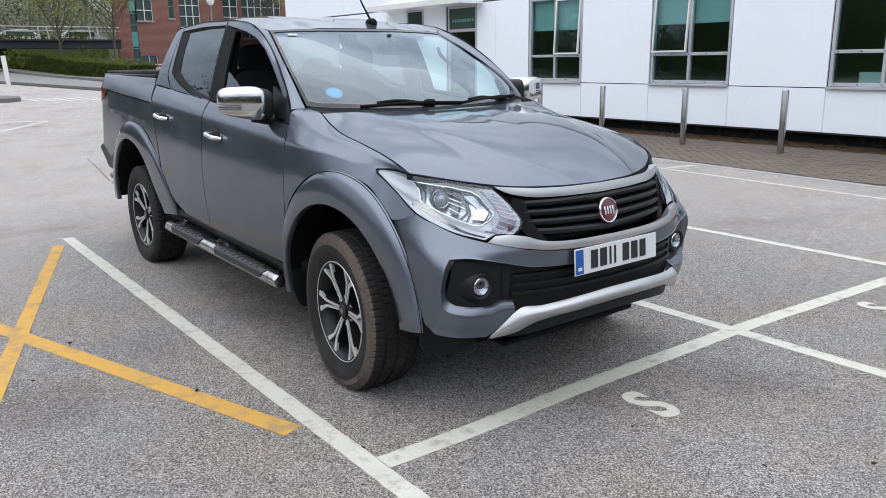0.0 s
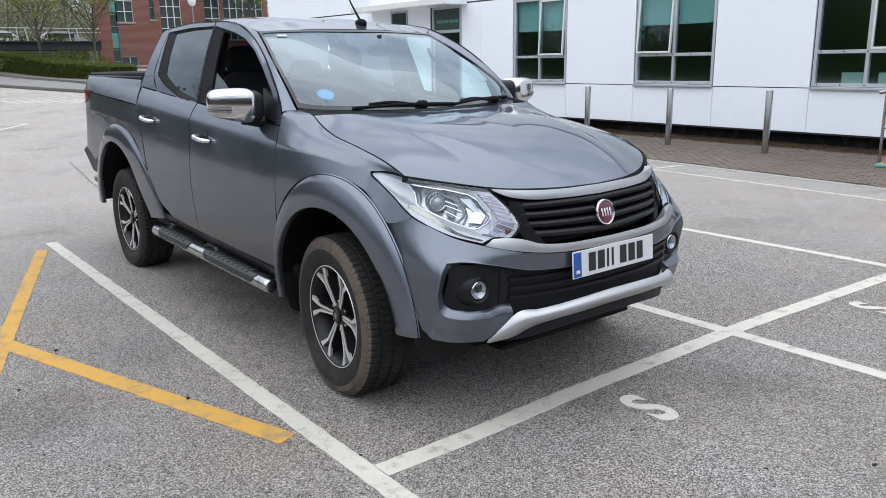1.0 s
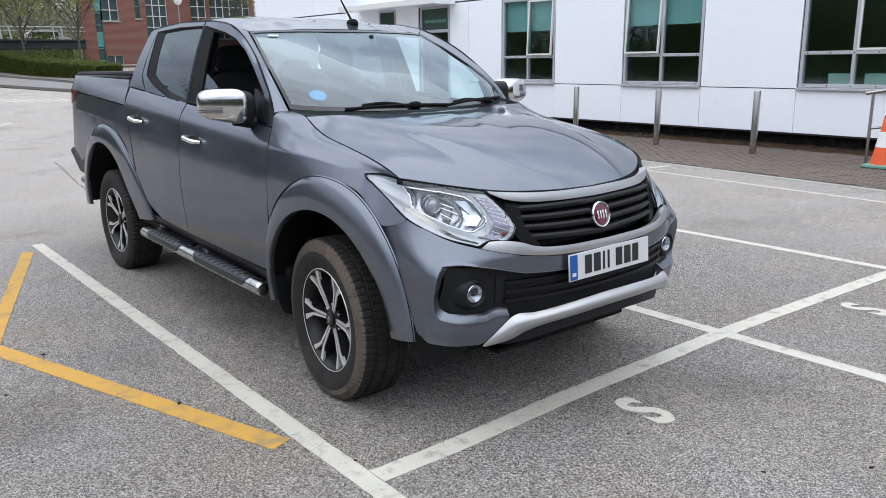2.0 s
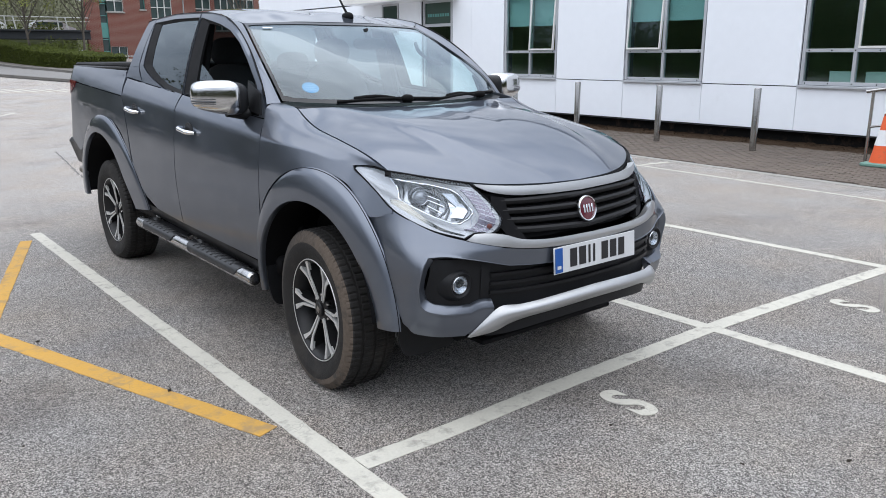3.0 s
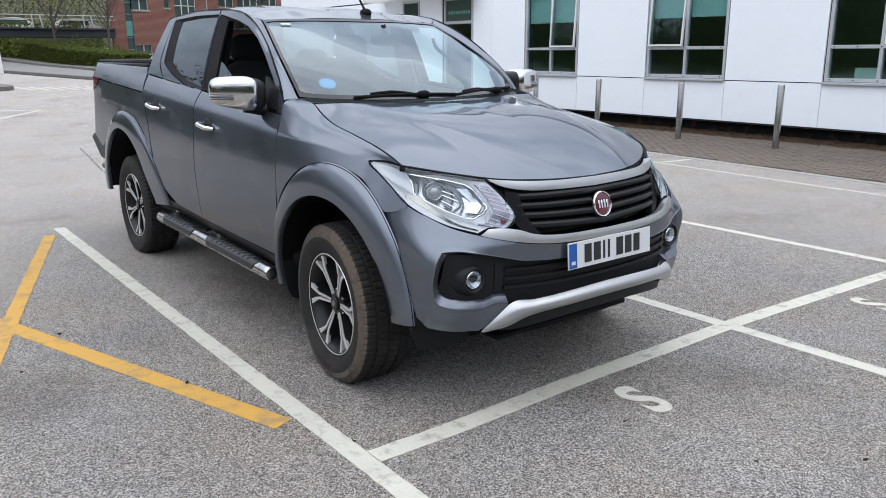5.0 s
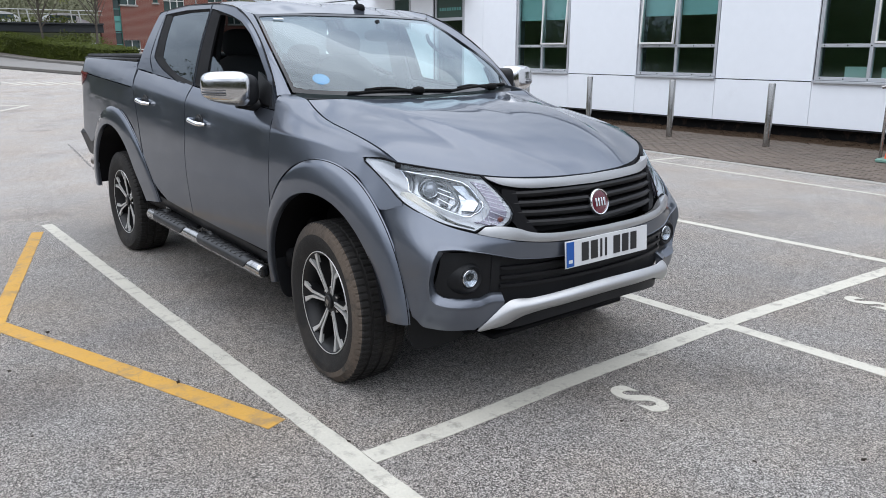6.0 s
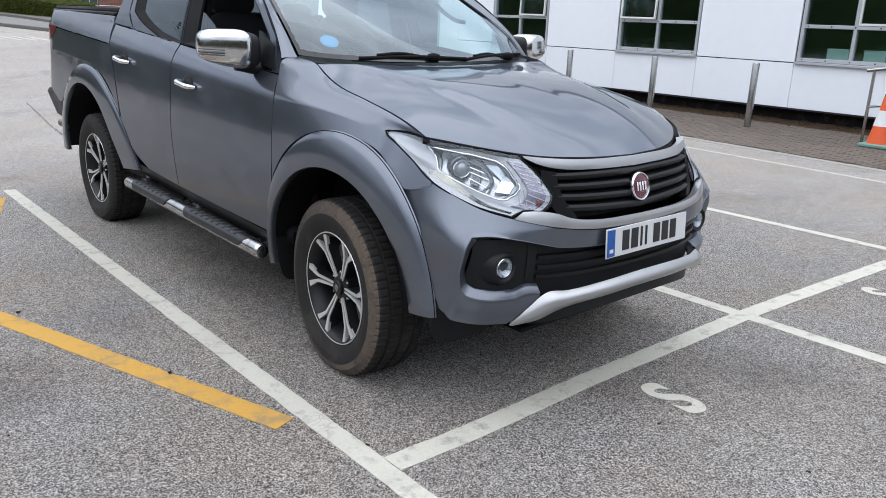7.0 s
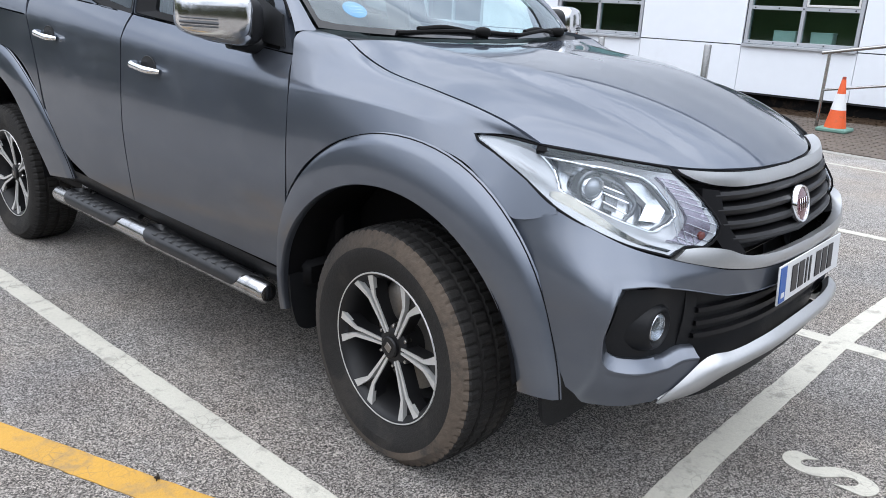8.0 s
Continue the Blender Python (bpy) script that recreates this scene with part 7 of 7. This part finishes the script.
for s in (-1, 1):
    M_at = pose(0.948 * s, 0.700, 1.284, 0, 0, 17 * s)
    mir = part("door_mirror", tapered(blob((0.010 * s, 0, 0), (0.118, 0.082, 0.086), 3.8), s, M_at @ Matrix(((1, 0, 0, 0), (0, 1, 0, 0), (0.04 * s, 0, 1, 0), (0, 0, 0, 1)))), M_MIRROR_CAP, truck, "large chrome door mirror on a black arm")
    part("mirror_glass", box((-0.105, 0.062, -0.046), (0.105, 0.082, 0.062), 0.006, M_at), M_CHROME, mir)
    part("mirror_shell", tapered(blob((-0.030 * s, 0.004, -0.004), (0.116, 0.076, 0.080), 3.6), s, M_at @ pose(0.0, 0.012, -0.004)), M_BLACK, mir)
    part("mirror_arm", tube(spline([(0.775 * s, 0.700, 1.196), (0.83 * s, 0.706, 1.196), (0.90 * s, 0.708, 1.215)], 8), [0.030, 0.029, 0.028, 0.026, 0.025, 0.025, 0.026, 0.028, 0.030], 12), M_BLACK, mir)
    for zi, rad in ((-0.006, 0.0024), (-0.018, 0.0050), (-0.029, 0.0024)):
        strip = [M_at @ Vector((x * s, -0.0835 * max(0.0, 1 - (x / 0.127) ** 3.8) ** (1 / 3.8) - 0.001, zi + 0.04 * x)) for x in np.linspace(0.02, 0.124, 12)]
        part("indicator_strip", tube(strip, rad, 8), M_LAMP_DARK, mir, "dark indicator lens let into the mirror")

M_WIPER = mat("wiper_black", (0.006, 0.006, 0.006), 0.65, spec=0.1)
for pivot, tips in (((-0.058, 0.352, 1.250), ((-0.46, 0.390, 1.256), (0.16, 0.352, 1.252))), ((0.490, 0.400, 1.250), ((0.14, 0.352, 1.248), (0.64, 0.455, 1.268)))):
    wp = part("wiper", blob((pivot[0], pivot[1], pivot[2] + 0.010), (0.036, 0.024, 0.020), 2.4), M_WIPER, truck)
    part("wiper_blade", tube(spline([tips[0], tuple((np.array(tips[0]) + np.array(tips[1])) / 2 + np.array((0, -0.004, 0.008))), tips[1]], 10), 0.008, 8), M_WIPER, wp)
    part("wiper_arm", tube(spline([pivot, tuple((np.array(pivot) * 0.6 + np.array(tips[0]) * 0.4 + np.array((0, 0.02, 0.022)))), tuple(np.array(tips[0]) * 0.75 + np.array(pivot) * 0.25 + np.array((0, 0.01, 0.014)))], 10), 0.009, 8), M_WIPER, wp)

aer = part("aerial", blob((0.19, 1.30, 1.708), (0.028, 0.050, 0.030), 2.2), M_SEAL, truck, "black roof aerial")
part("aerial_rod", tube([(0.19, 1.30, 1.72), (0.185, 1.40, 1.84), (0.18, 1.54, 2.03)], [0.008, 0.005, 0.004], 8), M_SEAL, aer)

# black tube put in for the shadow gap under the bonnet's front edge
gap_path = np.array(hood_front) + np.array([0, 0.012, -0.014])
for s in (-1, 1):
    part("bonnet_gap_shade", tube([(p[0] * s, p[1], p[2]) for p in gap_path], 0.012, 6), M_SEAL, bonnet)

rvm = part("rear_view_mirror", blob((0.17, 1.03, 1.545), (0.115, 0.022, 0.035), 3.0), M_DASH, truck, "interior mirror behind the windscreen")
part("mirror_stem", tube([(0.17, 1.035, 1.56), (0.16, 1.06, 1.63)], 0.016, 8), M_DASH, rvm)

# stickers on the screen
def on_screen(u, v, out):
    g = wsg * np.array([-1, 1, 1])
    i, j = int(u * 20), int(v * 20)
    a, b = g[i + 1, j] - g[i, j], g[i, j + 1] - g[i, j]
    n = np.cross(a, b)
    n = Vector((n / np.linalg.norm(n) * (1 if n[2] > 0 else -1)).tolist())
    return Matrix.Translation(Vector(g[i, j].tolist()) + n * out) @ n.to_track_quat("Z", "Y").to_matrix().to_4x4()


disc = part("screen_sticker", lathe([(0.0, 0.043), (0.001, 0.043)], 32, "z"), M_STICKER, ws, "round blue sticker on the windscreen")
disc.matrix_basis = on_screen(0.76, 0.16, -0.003)
corner_label = part("corner_label", box((-0.028, -0.008, 0), (0.028, 0.008, 0.001)), M_PLATE, ws, "small white label at the corner of the windscreen")
corner_label.matrix_basis = on_screen(0.81, 0.91, 0.006)
for k in range(3):
    part("sticker_bar", box((-0.026, -0.018 + 0.016 * k, 0.0012), (0.026, -0.014 + 0.016 * k, 0.0018)), M_STICKER_INK, disc, smooth=0)

# ---- cab interior ----
dash = part("dashboard", skin([np.array([[(x, y, z) for y, z in ((0.46, 1.19), (0.62, 1.205), (0.80, 1.20), (0.92, 1.15), (0.95, 1.02), (0.90, 0.80))] for x in np.linspace(-0.74, 0.74, 20)])], 1, 0, 0.02, (0, 0.6, 0.8)), M_DASH, truck)
part("binnacle", blob((-0.37, 0.86, 1.19), (0.17, 0.10, 0.05), 3), M_DASH, dash)
wheel_pts = [(-0.37 + 0.185 * math.cos(a), 1.02 + 0.185 * math.sin(a) * 0.42, 1.13 + 0.185 * math.sin(a) * 0.9) for a in np.linspace(0, 2 * math.pi, 37)]
sw = part("steering_wheel", tube(wheel_pts, 0.016, 10), M_SEAL, truck)
part("wheel_hub", blob((-0.37, 1.01, 1.12), (0.07, 0.04, 0.06), 2.5), M_DASH, sw)
for a in (0.3, math.pi - 0.3, 1.5 * math.pi):
    part("wheel_spoke", tube([(-0.37, 1.01, 1.12), (-0.37 + 0.18 * math.cos(a), 1.02 + 0.18 * math.sin(a) * 0.42, 1.13 + 0.18 * math.sin(a) * 0.9)], 0.014, 8), M_DASH, sw)
for x in (-0.37, 0.37):
    seat = part("front_seat", blob((x, 1.45, 0.80), (0.25, 0.27, 0.10), 3.2), M_SEAT, truck)
    part("seat_back", blob((x, 1.72, 1.12), (0.24, 0.09, 0.32), 3.0, m=pose(x, 1.72, 1.12) @ pose(0, 0, 0, -14, 0, 0) @ pose(-x, -1.72, -1.12)), M_SEAT, seat)
    part("headrest", blob((x, 1.80, 1.50), (0.13, 0.055, 0.09), 2.8), M_SEAT, seat)
bench = part("rear_seat", blob((0, 2.20, 0.80), (0.68, 0.25, 0.10), 4), M_SEAT, truck)
part("seat_back", blob((0, 2.44, 1.10), (0.68, 0.09, 0.28), 4), M_SEAT, bench)
for x in (-0.42, 0.42):
    part("headrest", blob((x, 2.46, 1.42), (0.13, 0.05, 0.08), 2.8), M_SEAT, bench)
part("headlining", skin([rh[1:-1, 2:-1] - np.array([0, 0, 0.045]), (rh[1:-1, 2:-1] - np.array([0, 0, 0.045])) * np.array([-1, 1, 1])], 1, 0, 0), M_HEADLINER, truck)
for s in (-1, 1):
    part("door_lining", box((0.745, 0.52, 0.52), (0.765, 2.55, 1.20), 0.01, Matrix.Diagonal((s, 1, 1, 1))), M_DASH, truck)
    part("b_pillar_lining", box((0.60, 1.50, 1.2), (0.64, 1.64, 1.66), 0.01, Matrix(((s, 0, -0.22 * s, 0.35 * s), (0, 1, 0, 0), (0, 0, 1, 0), (0, 0, 0, 1)))), M_SEAL, truck)
    part("grab_handle", tube(spline([(0.60 * s, 0.86, 1.42), (0.56 * s, 0.90, 1.43), (0.53 * s, 1.02, 1.50), (0.55 * s, 1.08, 1.55)], 10), 0.011, 8), M_SEAT, truck)


# ---- wheels ----
def tyre_mesh(turn, axle):
    """Tyre with sidewall, shoulder blocks and tread grooves, pressed flat where it stands on the ground; the outer face looks towards -x."""
    seg = 288
    down = (-math.sin(radians(turn)), -math.cos(radians(turn)))
    prof = [(-0.085, 0.222), (-0.100, 0.232), (-0.1085, 0.25), (-0.1225, 0.285), (-0.1235, 0.315), (-0.119, 0.338), (-0.112, 0.352), (-0.104, 0.3655), (-0.098, 0.3700), (-0.066, 0.3725), (-0.064, 0.364), (-0.052, 0.364), (-0.050, 0.3735), (-0.008, 0.374), (-0.006, 0.365), (0.006, 0.365), (0.008, 0.374), (0.050, 0.3735), (0.052, 0.364), (0.064, 0.364), (0.066, 0.3725), (0.100, 0.369), (0.112, 0.352), (0.1235, 0.31), (0.10, 0.24), (0.085, 0.222)]
    bm = bmesh.new()
    rings = []
    for j, (a, r) in enumerate(prof):
        ring = []
        for k in range(seg):
            rr, aa = r, a
            if j in (7, 8, 21):
                rr -= 0.005 * (k % 4 == 0)
                aa += (0.003 if a < 0 else -0.003) * (k % 4 == 0)
            elif r > 0.368:
                rr -= 0.006 * ((k + 3 * (j // 2)) % 4 == 0)
            t = 2 * math.pi * k / seg
            y, z = rr * math.cos(t), rr * math.sin(t)
            low = y * down[0] + z * down[1]
            if low > axle:
                y, z = y - down[0] * (low - axle), z - down[1] * (low - axle)
            aa *= 1 + 0.10 * step(0.20, axle, low) * (0.25 < r < 0.35)
            ring.append(bm.verts.new((aa, y, z)))
        rings.append(ring)
    for j, (q, w) in enumerate(zip(rings, rings[1:])):
        for k in range(seg):
            f = bm.faces.new((q[k], q[(k + 1) % seg], w[(k + 1) % seg], w[k]))
            f.material_index = 1 if 4 <= j <= 6 else 0
    bmesh.ops.recalc_face_normals(bm, faces=bm.faces)
    return bm


def make_wheel(muddy, turn, axle):
    wh = new("wheel")
    wh.parent = truck
    part("tyre", tyre_mesh(turn, axle), [M_TYRE, M_MUD if muddy else M_TYRE], wh, "black all-terrain tyre with dried mud" if muddy else "black all-terrain tyre", 22)
    rim = part("rim", lathe([(0.09, 0.225), (-0.03, 0.214), (-0.088, 0.222), (-0.101, 0.233), (-0.104, 0.238), (-0.1065, 0.236), (-0.104, 0.230), (-0.085, 0.216), (-0.03, 0.200), (0.03, 0.195), (0.05, 0.16)], 60, caps=False), M_RIM_DARK, wh, "black alloy rim with machined twin spokes")
    part("rim_edge", lathe([(-0.1040, 0.2380), (-0.1072, 0.2362), (-0.1066, 0.2330), (-0.1030, 0.2325)], 72, caps=False), M_RIM_CUT, rim)
    part("brake_disc", lathe([(0.02, 0.155), (0.0, 0.155), (0.0, 0.07), (-0.02, 0.06)], 40), M_DISC, wh)
    part("caliper", blob((0.0, 0.10, 0.08), (0.04, 0.055, 0.075), 3), M_DISC, wh)

    def xface(r):
        return -0.072 - 0.026 * (r / 0.23) ** 1.5
    for k in range(6):
        a0 = 2 * math.pi * (k + 0.5) / 6
        ca, sa = math.cos(a0), math.sin(a0)

        def at(r, w, dx=0.0):
            return (xface(r) + dx, r * ca - w * sa, r * sa + w * ca)
        # dark body of the spoke
        bm = bmesh.new()
        rows = []
        for r, w in ((0.045, 0.012), (0.10, 0.0145), (0.160, 0.0185), (0.182, 0.0295), (0.205, 0.0400), (0.226, 0.0500)):
            rows.append([at(r, -w, 0.05), at(r, -w, 0.002), at(r, -w * 0.55, 0.015), at(r, w * 0.55, 0.015), at(r, w, 0.002), at(r, w, 0.05)])
        add_grid(bm, rows)
        bmesh.ops.recalc_face_normals(bm, faces=bm.faces)
        part("spoke", bm, M_RIM_DARK, rim)
        for sg in (-1, 1):
            bm = bmesh.new()
            rows = []
            for r, wi, wo in ((0.046, 0.0026, 0.0105), (0.10, 0.0044, 0.0140), (0.162, 0.0064, 0.0185), (0.184, 0.0125, 0.0305), (0.24, 0.0310, 0.0575)):
                ri, ro = min(r, math.sqrt(0.2340 ** 2 - wi ** 2)), min(r, math.sqrt(0.2340 ** 2 - wo ** 2))
                rows.append([at(ri, sg * wi, 0.014), at(ri, sg * wi, -0.003), at(ro, sg * wo, -0.003), at(ro, sg * wo, 0.010)])
            add_grid(bm, rows)
            bmesh.ops.recalc_face_normals(bm, faces=bm.faces)
            part("spoke_face", bm, M_RIM_CUT, rim, smooth=0)
    hub = part("hub", lathe([(0.0, 0.070), (-0.066, 0.064), (-0.074, 0.052), (-0.076, 0.040)], 36), M_RIM_DARK, rim)
    part("centre_cap", lathe([(-0.07, 0.034), (-0.084, 0.034), (-0.088, 0.030), (-0.088, 0.004)], 30), M_RIM_DARK, rim)
    part("cap_badge", box((-0.0905, -0.013, -0.013), (-0.0875, 0.013, 0.013), 0.002), M_DISC, rim)
    for k in range(6):
        a = 2 * math.pi * k / 6
        nut = part("wheel_nut", lathe([(-0.05, 0.0095), (-0.066, 0.009), (-0.072, 0.005)], 6), M_STEEL, rim)
        nut.matrix_basis = pose(0, 0.066 * math.cos(a), 0.066 * math.sin(a))
    return wh


w1 = make_wheel(True, 29, 0.3530)
w1.matrix_basis = pose(-0.752, -0.004, 0.3540, 29, 0, -4.5)
w2 = make_wheel(False, 5, 0.3580)
w2.matrix_basis = pose(-0.742, 3.0, 0.3590, 5, 0, 0)
copy_thing(w1, pose(0.752, -0.004, 0.3540, 29, 0, 175.5))
copy_thing(w2, pose(0.742, 3.0, 0.3590, 5, 0, 180))


# ---------- block paving, last ----------
def block_paving():
    x0, x1, y0, y1 = 9.30, 14.0, -2.0, 16.5
    pave = new("pavement")
    tagged(pave, "brown block paving along the office wall", "pavement", kind="structure")
    bm = bmesh.new()
    us = np.linspace(0, 1, 8)
    ys = np.linspace(y0, y1, 20)
    add_grid(bm, [[(x, y, ground_z(x, y) + 0.006) for y in ys for x in (paving_edge(y) + (x1 + 0.1 - paving_edge(y)) * u,)] for u in us])
    bmesh.ops.recalc_face_normals(bm, faces=bm.faces)
    part("bedding", bm, M_SAND, pave)
    w, l, g = 0.10, 0.20, 0.012
    blk = bmesh.new()
    add_box(blk, (-w / 2 + g / 2, -l / 2 + g / 2, -0.03), (w / 2 - g / 2, l / 2 - g / 2, 0.0))
    for v in blk.verts:
        if v.co.z > -0.01:
            v.co.x *= 0.95
            v.co.y *= 0.975
    shared = bpy.data.meshes.new("block")
    blk.to_mesh(shared)
    blk.free()
    shared.materials.append(M_BLOCK)
    verts0 = [tuple(v.co) for v in shared.vertices]
    faces0 = [tuple(p.vertices) for p in shared.polygons]
    rng = random.Random(5)
    verts, faces, made = [], [], 0
    nx = int((x1 - x0) / w)
    for i in range(nx):
        x = x0 + w / 2 + i * w
        off = (l / 2) * (i % 2)
        for j in range(int((y1 - y0) / l)):
            y = y0 + off + j * l
            if x - w / 2 < paving_edge(y + l / 2):
                continue
            z = ground_z(x, y) + 0.016 + rng.uniform(-0.002, 0.002)
            if made < 300 and x < 11.4 and 4.2 < y < 8.2:
                ob = new("block", shared)
                ob.parent = pave
                ob.matrix_basis = pose(x, y, z, rng.uniform(-0.7, 0.7), rng.uniform(-0.7, 0.7), 0)
                made += 1
            else:
                k = len(verts)
                verts += [(a + x, b + y, c + z) for a, b, c in verts0]
                faces += [tuple(k + q for q in f) for f in faces0]
    me = bpy.data.meshes.new("blocks")
    me.from_pydata(verts, [], faces)
    me.materials.append(M_BLOCK)
    rest = new("blocks", me)
    rest.parent = pave
    tagged(rest, kind="stuff")


block_paving()
